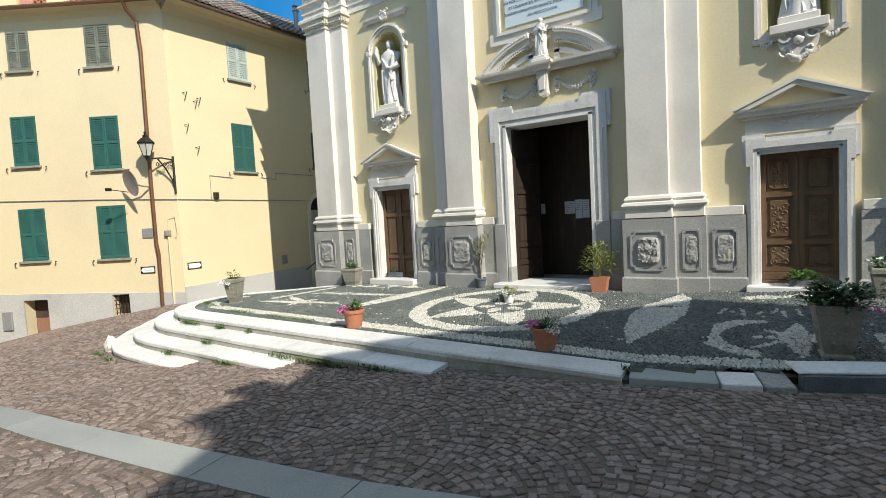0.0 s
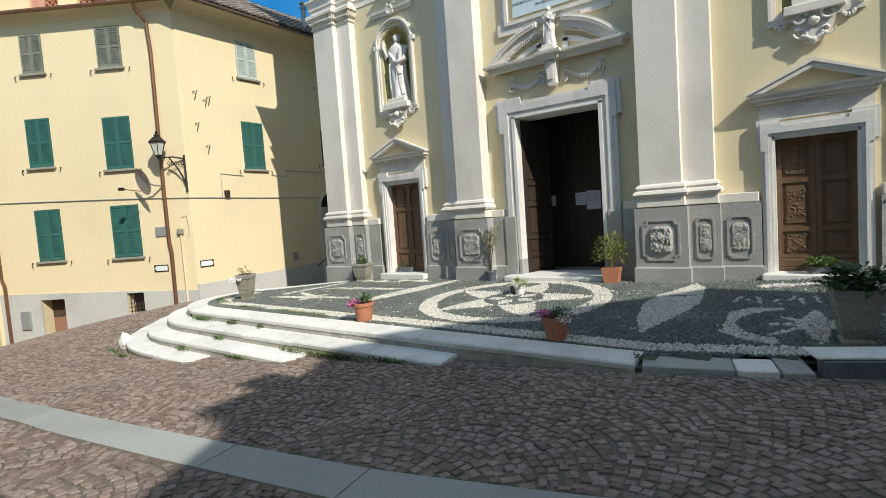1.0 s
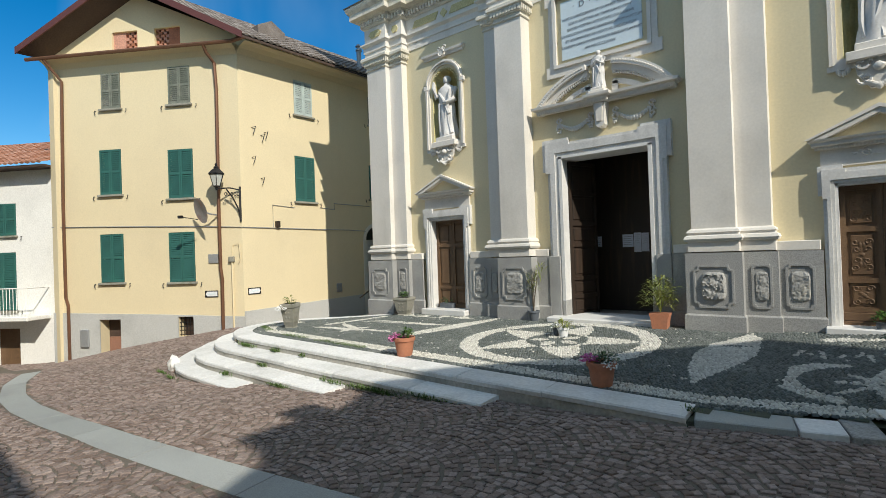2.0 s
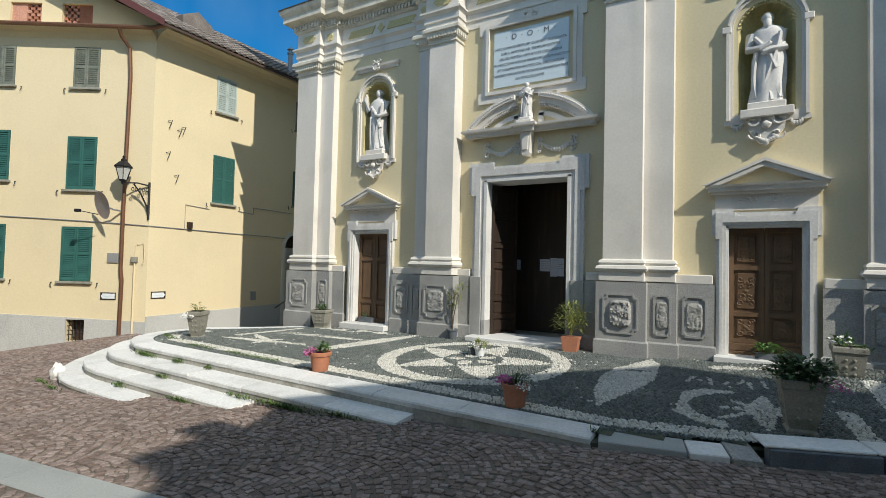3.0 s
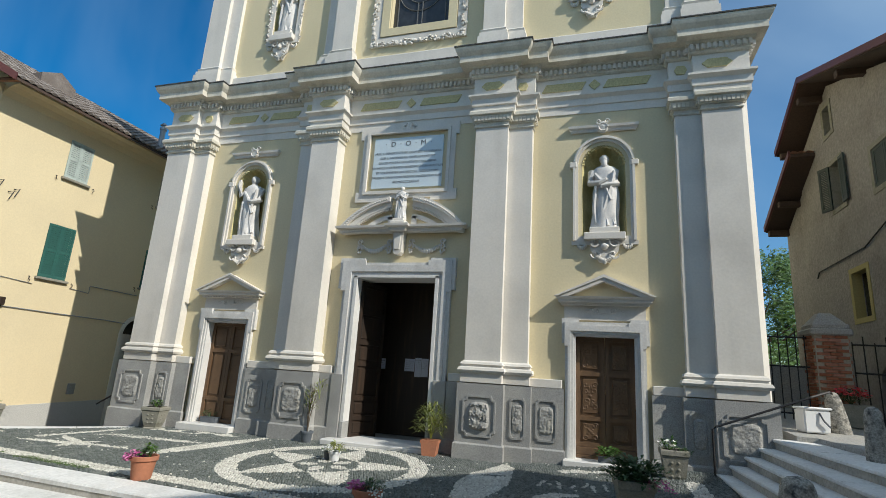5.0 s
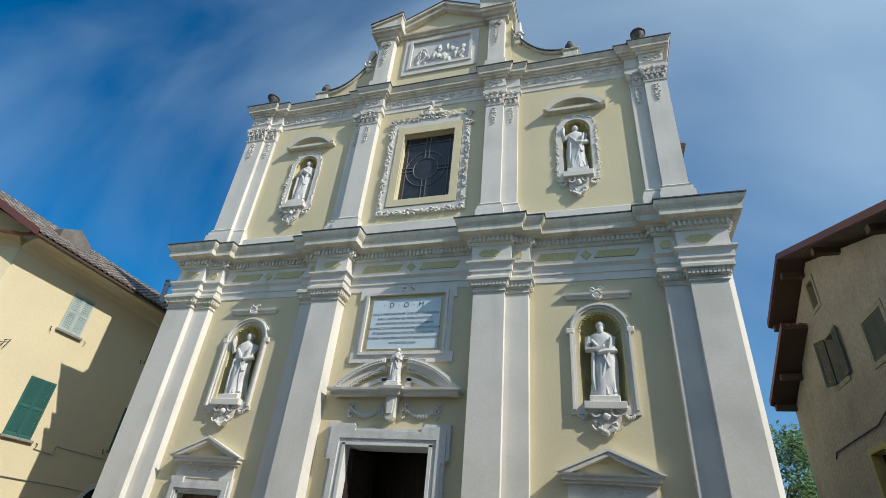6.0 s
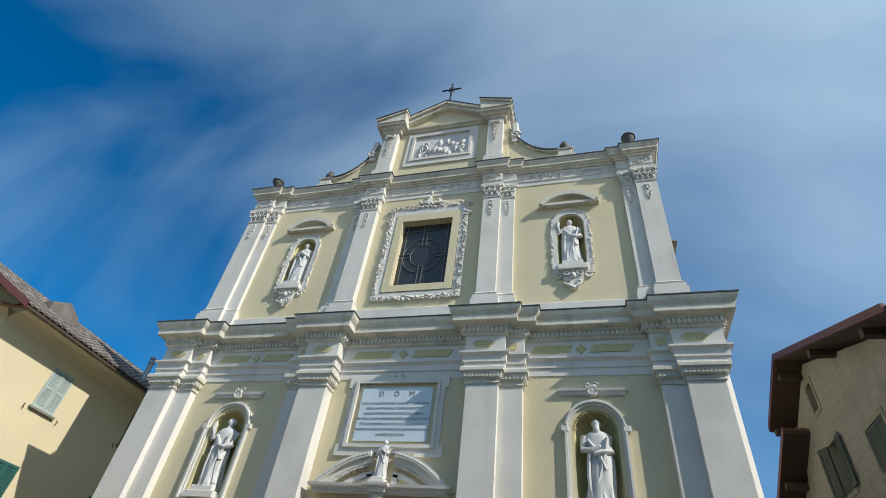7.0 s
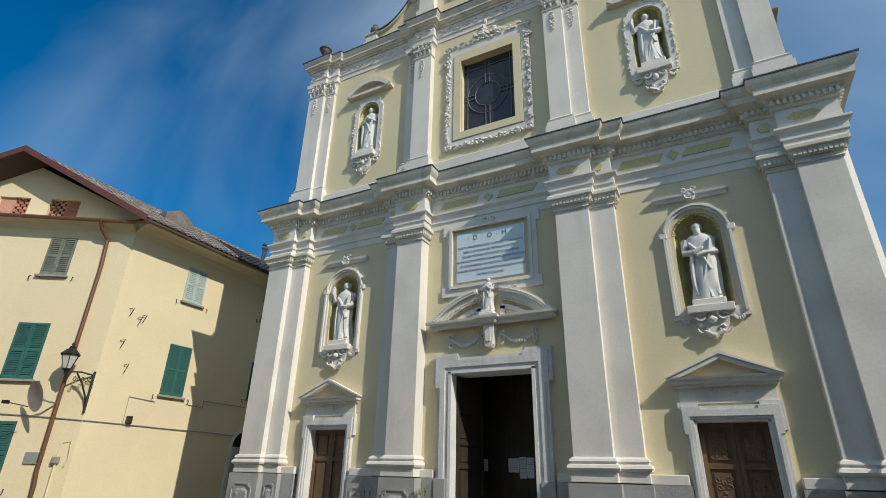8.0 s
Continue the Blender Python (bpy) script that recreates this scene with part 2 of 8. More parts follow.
DISH = material("dish_enamel", (0.46, 0.44, 0.44), rough=0.4, spots=(0.55, 0.2, 0.1), spot_amount=0.5, spot_scale=3.5, bump=0.0)
LAMP_GLASS = material("lantern_glass", (0.55, 0.56, 0.52), rough=0.25, bump=0.0)
ZINC = material("grey_zinc", (0.35, 0.36, 0.37), rough=0.45, metal=0.4, bump=0.1)
OPEN_DOOR = material("brown_metal_door", (0.30, 0.15, 0.10), rough=0.6, spots=(0.22, 0.12, 0.09), spot_scale=3, bump=0.1)
FLOOR_TILE = material("church_floor", (0.45, 0.42, 0.38), rough=0.3, spots=(0.3, 0.25, 0.2), spot_scale=2, bump=0.05)
YELLOW_TRIM = material("yellow_window_surround", (0.42, 0.36, 0.16), spots=(0.32, 0.28, 0.14), bump=0.3)


# ---------------------------------------------------------------- building blocks
def part(name, bm, mat, parent=None, label="", smooth=False):
    """Links a bmesh as one mesh object, under a thing or a part if one is given."""
    me = bpy.data.meshes.new(name)
    bmesh.ops.recalc_face_normals(bm, faces=bm.faces[:])
    if smooth:
        for f in bm.faces:
            f.smooth = True
    bm.to_mesh(me)
    bm.free()
    me.materials.append(mat)
    if smooth:
        me.set_sharp_from_angle(angle=radians(40))
    ob = new(name, me)
    if parent:
        ob.parent = parent
    if label:
        ob["label"] = label
    return ob


def raw(name, verts, faces, mat, parent=None):
    me = bpy.data.meshes.new(name)
    me.from_pydata(verts, [], faces)
    me.materials.append(mat)
    ob = new(name, me)
    if parent:
        ob.parent = parent
    return ob


def thing(name, label, category, at=None, group="", kind=""):
    ob = new(name)
    ob.empty_display_size = 0.1
    if at is not None:
        ob.matrix_basis = at
    return tagged(ob, label, category, group, kind)


def box(bm, x0, x1, y0, y1, z0, z1, bevel=0.0):
    m = Matrix.Translation(((x0 + x1) / 2, (y0 + y1) / 2, (z0 + z1) / 2)) @ Matrix.Diagonal((abs(x1 - x0), abs(y1 - y0), abs(z1 - z0), 1))
    vs = bmesh.ops.create_cube(bm, size=1.0, matrix=m)["verts"]
    if bevel:
        es = list({e for v in vs for e in v.link_edges})
        bmesh.ops.bevel(bm, geom=es, offset=bevel, segments=1, affect="EDGES")
    return bm


def prism(bm, outline, y0, y1):
    """A solid from an outline in x and z, between two depths."""
    a = [bm.verts.new((x, y0, z)) for x, z in outline]
    b = [bm.verts.new((x, y1, z)) for x, z in outline]
    bm.faces.new(a)
    bm.faces.new(b[::-1])
    for i in range(len(a)):
        j = (i + 1) % len(a)
        bm.faces.new((a[i], b[i], b[j], a[j]))
    return bm


def slab(bm, outline, z0, z1):
    """A solid from an outline in x and y, between two heights."""
    a = [bm.verts.new((x, y, z0)) for x, y in outline]
    b = [bm.verts.new((x, y, z1)) for x, y in outline]
    bm.faces.new(a[::-1])
    bm.faces.new(b)
    for i in range(len(a)):
        j = (i + 1) % len(a)
        bm.faces.new((a[j], b[j], b[i], a[i]))
    return bm


def right_normals(path, closed=False):
    """For each point of a plan path the mitred direction to its right."""
    out, n = [], len(path)
    for i in range(n):
        sides = []
        for a, b in ((i - 1, i), (i, i + 1)):
            if closed or (0 <= a and b < n):
                p, q = Vector(path[a % n]), Vector(path[b % n])
                d = (q - p).normalized()
                sides.append(Vector((d.y, -d.x)))
        s = sides[0] + sides[-1]
        k = s.dot(sides[0])
        out.append(s / k if abs(k) > 1e-6 else sides[0])
    return out


def sweep(bm, path, profile, closed=False, capped=True):
    """A moulding: profile points (outwards, up) carried along a plan path, outwards being to its right."""
    normals = right_normals(path, closed)
    rings = []
    for p, nrm in zip(path, normals):
        rings.append([bm.verts.new((p[0] + nrm.x * o, p[1] + nrm.y * o, z)) for o, z in profile])
    n = len(rings)
    for i in range(n if closed else n - 1):
        a, b = rings[i], rings[(i + 1) % n]
        for j in range(len(profile) - 1):
            bm.faces.new((a[j], b[j], b[j + 1], a[j + 1]))
    if capped and not closed:
        bm.faces.new(rings[0])
        bm.faces.new(rings[-1][::-1])
    return bm


def lathe(bm, profile, center=(0, 0, 0), seg=16, wobble=0.0, squash=1.0):
    rings = []
    for r, z in profile:
        rings.append([bm.verts.new((center[0] + r * math.cos(2 * math.pi * k / seg) * (1 + wobble * random.uniform(-1, 1)),
                                    center[1] + squash * r * math.sin(2 * math.pi * k / seg) * (1 + wobble * random.uniform(-1, 1)), center[2] + z)) for k in range(seg)])
    for a, b in zip(rings, rings[1:]):
        for k in range(seg):
            bm.faces.new((a[k], a[(k + 1) % seg], b[(k + 1) % seg], b[k]))
    bm.faces.new(rings[0][::-1])
    bm.faces.new(rings[-1])
    return bm


def tube(bm, points, radius, seg=6, ends=None):
    """A round rod along points; ends: the radius at the last point."""
    pts = [Vector(p) for p in points]
    rings = []
    for i, p in enumerate(pts):
        d = (pts[min(i + 1, len(pts) - 1)] - pts[max(i - 1, 0)]).normalized()
        side = d.cross(Vector((0, 0, 1)) if abs(d.z) < 0.9 else Vector((1, 0, 0))).normalized()
        up = side.cross(d)
        r = radius if ends is None else radius + (ends - radius) * i / (len(pts) - 1)
        rings.append([bm.verts.new(p + side * (r * math.cos(2 * math.pi * k / seg)) + up * (r * math.sin(2 * math.pi * k / seg))) for k in range(seg)])
    for a, b in zip(rings, rings[1:]):
        for k in range(seg):
            bm.faces.new((a[k], a[(k + 1) % seg], b[(k + 1) % seg], b[k]))
    bm.faces.new(rings[0][::-1])
    bm.faces.new(rings[-1])
    return bm


def blob(bm, center, size, rough=0.0, sub=2):
    """An uneven ellipsoid."""
    vs = bmesh.ops.create_icosphere(bm, subdivisions=sub, radius=1.0)["verts"]
    for v in vs:
        k = 1 + rough * noise.noise(v.co * 2.3 + Vector(center))
        v.co = Vector((center[0] + v.co.x * size[0] * k, center[1] + v.co.y * size[1] * k, center[2] + v.co.z * size[2] * k))
    return bm


def leaf_blade(bm, base, direction, length, width, droop=0.3):
    """One bent leaf of four faces."""
    d = Vector(direction).normalized()
    side = d.cross(Vector((0, 0, 1)))
    side = side.normalized() if side.length > 0.05 else Vector((1, 0, 0))
    b = Vector(base)
    mid = b + d * (0.5 * length) + Vector((0, 0, 0.03 * length))
    tip = b + d * length - Vector((0, 0, droop * length))
    up = side.cross(d) * (0.12 * width)
    v = [bm.verts.new(p) for p in (b, mid + side * (0.5 * width) + up, mid, mid - side * (0.5 * width) + up, tip)]
    bm.faces.new((v[0], v[1], v[2]))
    bm.faces.new((v[0], v[2], v[3]))
    bm.faces.new((v[1], v[4], v[2]))
    bm.faces.new((v[2], v[4], v[3]))


def filled(bm, outer, holes, y):
    """A flat wall face in x and z with holes in it, at depth y."""
    edges = []
    for loop in [outer, *holes]:
        vs = [bm.verts.new((x, y, z)) for x, z in loop]
        edges += [bm.edges.new((vs[i], vs[(i + 1) % len(vs)])) for i in range(len(vs))]
    bmesh.ops.triangle_fill(bm, use_beauty=True, use_dissolve=False, edges=edges)
    return bm


def pierced(bm, outer, holes, y0, y1):
    """A solid wall between two depths with openings right through it."""
    filled(bm, outer, holes, y0)
    filled(bm, outer, holes, y1)
    for loop in [outer, *holes]:
        for i in range(len(loop)):
            (xa, za), (xb, zb) = loop[i], loop[(i + 1) % len(loop)]
            bm.faces.new([bm.verts.new(p) for p in ((xa, y0, za), (xb, y0, zb), (xb, y1, zb), (xa, y1, za))])
    bmesh.ops.remove_doubles(bm, verts=bm.verts[:], dist=1e-5)
    return bm


def rect(x0, x1, z0, z1):
    return [(x0, z0), (x1, z0), (x1, z1), (x0, z1)]


def arched(cx, w, z0, spring, n=14):
    """An opening with a round head."""
    r = w / 2
    return [(cx - r, z0), (cx + r, z0)] + [(cx + r * math.cos(math.pi * k / n), spring + r * math.sin(math.pi * k / n)) for k in range(n + 1)]


def spiral(cx, cz, r0, r1, a0, a1, y, n=14):
    """Points of a scroll in the plane of a wall."""
    return [(cx + (r0 + (r1 - r0) * k / n) * math.cos(a0 + (a1 - a0) * k / n), y, cz + (r0 + (r1 - r0) * k / n) * math.sin(a0 + (a1 - a0) * k / n)) for k in range(n + 1)]


# ---------------------------------------------------------------- ground
# known heights of the sloping street: x, y, z
HEIGHTS = np.array([(-6.4, -6.1, -.62), (-4.2, -5.7, -.5), (-2.3, -5.3, -.38), (.5, -5, -.2), (2.7, -4.8, -.1), (3.3, -4.8, -.06), (3.9, -4.62, -.06), (4.3, -4.3, -.08), (5.2, -3.98, -.07), (6.2, -3.66, .0), (8.3, -3.3, .72), (7.3, -3.7, .3),
                    (9.5, -1.5, .85), (9.5, 4, 1.0), (4.4, -10, .3), (-10.6, -2.5, -.5), (-15.7, -6.2, -1.55), (-11.5, 2, -.8), (-3, -9.5, -.12), (13, -12, 1.0),
                    (-14, -14, -1.0), (0, -20, .4), (20, 0, 1.6), (-8, 1, -.8), (0, -1, -.5), (4, -1.5, -.3), (-20, 4, -1.6)])


def rbf_weights():
    p = HEIGHTS[:, :2]
    d = np.linalg.norm(p[:, None] - p[None], axis=2)
    n = len(p)
    a = np.zeros((n + 3, n + 3))
    a[:n, :n] = d + np.eye(n) * 0.15
    a[:n, n] = a[n, :n] = 1
    a[:n, n + 1:] = p
    a[n + 1:, :n] = p.T
    return np.linalg.solve(a, np.r_[HEIGHTS[:, 2], 0, 0, 0])


RBF = rbf_weights()


def street(x, y):
    """Height of the street."""
    x, y = np.clip(np.asarray(x, float), -24, 22), np.clip(np.asarray(y, float), -22, 14)
    q = np.stack([x, y], -1)
    d = np.linalg.norm(q[..., None, :] - HEIGHTS[:, :2], axis=-1)
    n = len(HEIGHTS)
    return d @ RBF[:n] + RBF[n] + RBF[n + 1] * x + RBF[n + 2] * y


def axis_steps(lo, hi, step, far):
    inner = np.arange(lo, hi + 1e-6, step)
    out = np.geomspace(step, far, 14)
    return np.r_[lo - out[::-1], inner, hi + out]


gx, gy = axis_steps(-24, 22, 0.35, 600), axis_steps(-22, 14, 0.35, 600)
GX, GY = np.meshgrid(gx, gy)
GZ = street(GX, GY) - 0.004
nx, ny = len(gx), len(gy)
ground_verts = np.stack([GX, GY, GZ], -1).reshape(-1, 3).tolist()
ground_faces = [(j * nx + i, j * nx + i + 1, (j + 1) * nx + i + 1, (j + 1) * nx + i) for j in range(ny - 1) for i in range(nx - 1)]
ground = tagged(raw("ground", ground_verts, ground_faces, SAND), "sloping street bed with sandy joints", "ground", kind="structure")
for poly in ground.data.polygons:
    poly.use_smooth = True


def smoothstep(v):
    v = np.clip(v, 0, 1)
    return v * v * (3 - 2 * v)


def court(x, y):
    """Height of the church forecourt, level but for its rise beside the raised side steps."""
    x, y = np.asarray(x, float), np.asarray(y, float)
    return 0.22 * smoothstep((x - 2.2) / 3.8) * np.clip(1 + (y + 0.8) / 3.2, 0, 1)


EDGE_Y, EDGE_LEFT = -4.70, -4.88
# outline of the forecourt: along the front, round the left end, back to the church
TURN_C, TURN_R = (-5.75, -3.25), 1.63


def court_outline(grow=0.0):
    pts = [(2.75, EDGE_Y - grow)]
    pts += [(-5.75 * k / 12 + 2.75 * (1 - k / 12), EDGE_Y + (EDGE_LEFT - EDGE_Y) * k / 12 - grow) for k in range(1, 12)]
    r = TURN_R + grow
    pts += [(TURN_C[0] + r * math.cos(a), TURN_C[1] + r * math.sin(a)) for a in [math.radians(270 - 12 * k) for k in range(0, 10)]]
    return pts


LEFT_BACK = (-5.75, -0.75)
court_poly = court_outline() + [LEFT_BACK, (-5.75, 0.3), (7.0, 0.3), (7.0, -0.7), (6.15, -3.2), (4.3, -3.92)]
bm = bmesh.new()
slab(bm, court_poly, -1.2, -0.05)
forecourt = tagged(part("forecourt", bm, EARTH), "pebble forecourt bed before the church, mossy between the stones", "forecourt", kind="structure")


# ---------------------------------------------------------------- front steps
def arc_point(path, s):
    """The point at a length along a plan path."""
    for a, b in zip(path, path[1:]):
        d = math.dist(a, b)
        if s <= d:
            return (a[0] + (b[0] - a[0]) * s / d, a[1] + (b[1] - a[1]) * s / d)
        s -= d
    return path[-1]


def path_length(path):
    return sum(math.dist(a, b) for a, b in zip(path, path[1:]))


front_steps = thing("front_steps", "worn white marble steps curving round the forecourt", "steps")
TREAD = 0.38
for level, start in enumerate((0.0, 2.2, 4.75, 6.75)):
    path = court_outline(TREAD * level)
    if level == 0:
        path = path + [LEFT_BACK]
    total = path_length(path)
    top = -0.155 * level
    s = start
    while s < total - 0.05:
        length = random.uniform(1.0, 1.7)
        e = min(s + length, total)
        if total - e < 0.5:
            e = total
        n = max(2, int((e - s) / 0.15))
        pts = [arc_point(path, s + 0.006 + (e - s - 0.012) * k / n) for k in range(n + 1)]
        bm = bmesh.new()
        dz = random.uniform(-0.008, 0.006)
        deep = -0.44 if level else -0.38
        sweep(bm, pts[::-1], [(deep, top - 0.075), (0.0, top - 0.08 + dz), (0.018, top - 0.07 + dz), (0.022, top - 0.022 + dz), (0.008, top - 0.004 + dz), (-0.02, top + dz), (deep, top + 0.004)])
        part("step_slab", bm, STEP, front_steps)
        s = e
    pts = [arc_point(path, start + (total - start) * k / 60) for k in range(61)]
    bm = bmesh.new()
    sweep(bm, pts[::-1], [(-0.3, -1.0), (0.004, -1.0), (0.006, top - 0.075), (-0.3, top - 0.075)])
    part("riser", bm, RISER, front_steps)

# flush stones and raised kerb along the right front
kerb = thing("kerb", "flush grey stones and raised dark kerb with white top slabs", "kerb", kind="structure")


def stone_run(a, b, width, z_top, thick, mat, name, n, over=0.0):
    a, b = Vector(a), Vector(b)
    d = (b - a).normalized()
    side = Vector((-d.y, d.x))
    for k in range(n):
        p, q = a + (b - a) * (k / n) + d * 0.006, a + (b - a) * ((k + 1) / n) - d * 0.006
        bm = bmesh.new()
        poly = [tuple(p - side * over), tuple(q - side * over), tuple(q + side * width), tuple(p + side * width)]
        z = z_top + random.uniform(-.006, .006)
        slab(bm, poly, z - thick, z)
        bmesh.ops.bevel(bm, geom=bm.edges[:], offset=0.01, segments=1, affect="EDGES")
        part(name, bm, mat, kerb)


stone_run((2.82, -4.72), (3.64, -4.52), 0.36, -0.012, 0.2, STRIP, "kerb_stone", 1)
stone_run((3.65, -4.52), (4.00, -4.42), 0.36, -0.012, 0.2, STEP, "kerb_stone", 1)
stone_run((4.01, -4.42), (4.27, -4.34), 0.5, -0.02, 0.2, STONE_OLD, "kerb_stone", 1)
stone_run((4.30, -4.24), (6.10, -3.52), 0.12, 0.07, 0.35, KERB, "kerb_stone", 2)
stone_run((4.27, -4.25), (6.05, -3.54), 0.34, 0.102, 0.03, STEP, "kerb_slab", 2, over=-0.02)

# ---------------------------------------------------------------- side steps beside the right pilaster
side_steps = thing("side_steps", "white stone steps climbing beside the church corner in shade", "steps")
SIDE_FRONT = (((5.89, -0.46), (6.02, -1.85), (6.18, -2.6)), ((6.08, -0.46), (6.30, -1.9), (6.40, -2.75)), ((6.30, -0.46), (6.52, -1.9), (6.62, -2.9)),
              ((6.50, -0.46), (6.72, -1.8), (6.90, -3.05)), ((6.71, -0.46), (7.0, -1.7), (7.32, -2.95)))
for k, front in enumerate(SIDE_FRONT):
    z = 0.25 + 0.15 * k
    ex, ey = front[-1]
    curl = [(ex + r * 0.03, ey - r * 0.2) for r in (0.5,)] + [(ex + 0.04 + 0.2 * (1 - math.cos(a)), ey - 0.1 - 0.24 * math.sin(a)) for a in (0.4, 0.8, 1.2, 1.55)] + [(ex + 0.55, ey - 0.32)]
    path = list(front) + (curl if k < 4 else [(ex + 0.02, ey - 0.2), (ex + 0.6, ey - 0.25)])
    deep = -1.4 if k == 4 else -0.5
    total = path_length(path)
    s = 0.0
    cuts = [0.0]
    while cuts[-1] < total - 0.9:
        cuts.append(cuts[-1] + random.uniform(0.75, 1.15))
    cuts.append(total)
    for a, b in zip(cuts, cuts[1:]):
        n = max(2, int((b - a) / 0.08))
        pts = [arc_point(path, a + 0.003 + (b - a - 0.006) * i / n) for i in range(n + 1)]
        dz = random.uniform(-0.004, 0.004)
        bm = bmesh.new()
        sweep(bm, pts, [(deep * 0.85, z - 0.05), (0.0, z - 0.05), (0.016, z - 0.035 + dz), (0.012, z - 0.01 + dz), (-0.006, z + dz), (deep * 0.85, z)])
        part("step_slab", bm, STEP, side_steps)
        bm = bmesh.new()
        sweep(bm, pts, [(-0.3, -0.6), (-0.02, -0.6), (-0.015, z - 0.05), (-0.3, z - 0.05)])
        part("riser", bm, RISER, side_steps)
# sloping landing at the foot of the rounded ends
bm = bmesh.new()
plan = [(6.28, -3.56), (6.75, -3.56), (7.1, -3.42), (7.5, -3.24), (8.4, -3.05), (8.4, -2.4), (6.5, -2.9), (6.32, -3.2)]
ht = lambda x, y: 0.17 + 0.2 * (x - 6.35) + 0.2 * (y + 3.55)
lo = [bm.verts.new((x, y, -0.6)) for x, y in plan]
hi = [bm.verts.new((x, y, ht(x, y))) for x, y in plan]
for i in range(len(plan)):
    bm.faces.new((lo[i], lo[(i + 1) % len(plan)], hi[(i + 1) % len(plan)], hi[i]))
bm.faces.new(hi)
part("landing", bm, STEP, side_steps)
bm = bmesh.new()
slab(bm, [(7.02, -0.47), (7.3, -0.5), (7.58, -1.6), (7.66, -2.95), (8.3, -3.0), (13, -2.0), (13, 8), (7.0, 8)], -0.5, 0.925)
tagged(part("upper_terrace", bm, STONE_OLD), "paved terrace at the top of the side steps", "terrace", kind="structure")


# ---------------------------------------------------------------- church
church = thing("church", "baroque church front in cream plaster with white trim", "church")
EDGE = 6.85
NICHE_LOW, NICHE_UP = (4.31, 0.84, 4.30, 5.79), (4.03, 0.68, 9.75, 11.20)
# centres of the bays: the left ones lie a little nearer the portal
NICHE_X = {-1: -4.17, 1: 4.31}
NICHE_UP_X = {-1: -3.82, 1: 4.03}
DOOR_X = {-1: -4.22, 1: 4.29}

outer = [(-6.70, -1.0), (EDGE, -1.0), (EDGE, 8.5), (-6.70, 8.5)]
holes = [rect(-0.98, 0.98, 0.05, 3.48), *(rect(DOOR_X[s] - 0.56, DOOR_X[s] + 0.56, 0.12, 2.40) for s in (-1, 1))]
for s in (-1, 1):
    holes.append(arched(NICHE_X[s], NICHE_LOW[1], NICHE_LOW[2], NICHE_LOW[3]))
bm = bmesh.new()
pierced(bm, outer, holes, 0.0, 0.7)
part("lower_wall", bm, CREAM, church, "cream plaster wall with stains")
outer = [(-6.16, 8.5), (6.34, 8.5), (6.34, 13.8), (-6.16, 13.8)]
holes = [rect(-0.76, 0.76, 9.60, 11.85)]
for s in (-1, 1):
    holes.append(arched(NICHE_UP_X[s], NICHE_UP[1], NICHE_UP[2], NICHE_UP[3]))
bm = bmesh.new()
pierced(bm, outer, holes, 0.0, 0.7)
part("upper_wall", bm, CREAM, church)
# nave behind the front
for x0, x1, y0 in ((-6.6, -6.2, 0.71), (6.2, 6.6, 0.71), (-6.18, 6.18, 15.6)):
    bm = bmesh.new()
    box(bm, x0, x1, y0, 16, -1, 11)
    part("nave_wall", bm, CREAM, church)
bm = bmesh.new()
prism(bm, [(-6.7, 11), (6.7, 11), (0, 13.2)], 0.72, 16.2)
part("nave_roof", bm, TILE, church)


def mirrored(pts):
    return [(-x, y) for x, y in reversed(pts)]


# plan lines along the front, from the left return to the right one
half = [(1.62, 0), (1.62, -0.35), (2.50, -0.35), (2.50, -0.20), (2.90, -0.20), (2.90, 0), (5.60, 0), (5.60, -0.20), (6.02, -0.20), (6.02, -0.35), (6.97, -0.35), (6.97, 2.0)]
half_left = [(1.62, 0), (1.62, -0.35), (2.46, -0.35), (2.46, -0.20), (2.80, -0.20), (2.80, 0), (5.46, 0), (5.46, -0.20), (5.92, -0.20), (5.92, -0.35), (6.72, -0.35), (6.72, 2.0)]
LOW_PLAN = mirrored(half_left) + half
half_up = [(1.62, 0), (1.62, -0.20), (2.17, -0.20), (2.17, -0.10), (2.57, -0.10), (2.57, 0), (5.44, 0), (5.44, -0.10), (5.80, -0.10), (5.80, -0.20), (6.36, -0.20), (6.36, 2.0)]
half_up_left = [(1.60, 0), (1.60, -0.20), (2.20, -0.20), (2.20, -0.10), (2.50, -0.10), (2.50, 0), (5.18, 0), (5.18, -0.10), (5.56, -0.10), (5.56, -0.20), (6.20, -0.20), (6.20, 2.0)]
UP_PLAN = mirrored(half_up_left) + half_up

# lower entablature
bm = bmesh.new()
sweep(bm, LOW_PLAN, [(-0.3, 6.95), (0.02, 6.95), (0.02, 7.12), (0.05, 7.13), (0.05, 7.27), (0.08, 7.30), (0.12, 7.33), (0.12, 7.37), (0.03, 7.385), (-0.3, 7.385)])
part("architrave", bm, TRIM, church)
bm = bmesh.new()
sweep(bm, LOW_PLAN, [(-0.3, 7.385), (0.02, 7.385), (0.02, 7.79), (-0.3, 7.79)])
part("frieze", bm, TRIM, church)
bm = bmesh.new()
sweep(bm, LOW_PLAN, [(-0.3, 7.79), (0.05, 7.79), (0.08, 7.82), (0.09, 7.97), (0.13, 7.985), (0.15, 8.03), (0.31, 8.05), (0.31, 8.19), (0.325, 8.205), (0.345, 8.23), (0.375, 8.27), (0.40, 8.33), (0.40, 8.375), (0.10, 8.48), (-0.3, 8.52)])
part("cornice", bm, TRIM_OLD, church, "weathered moulded main cornice")
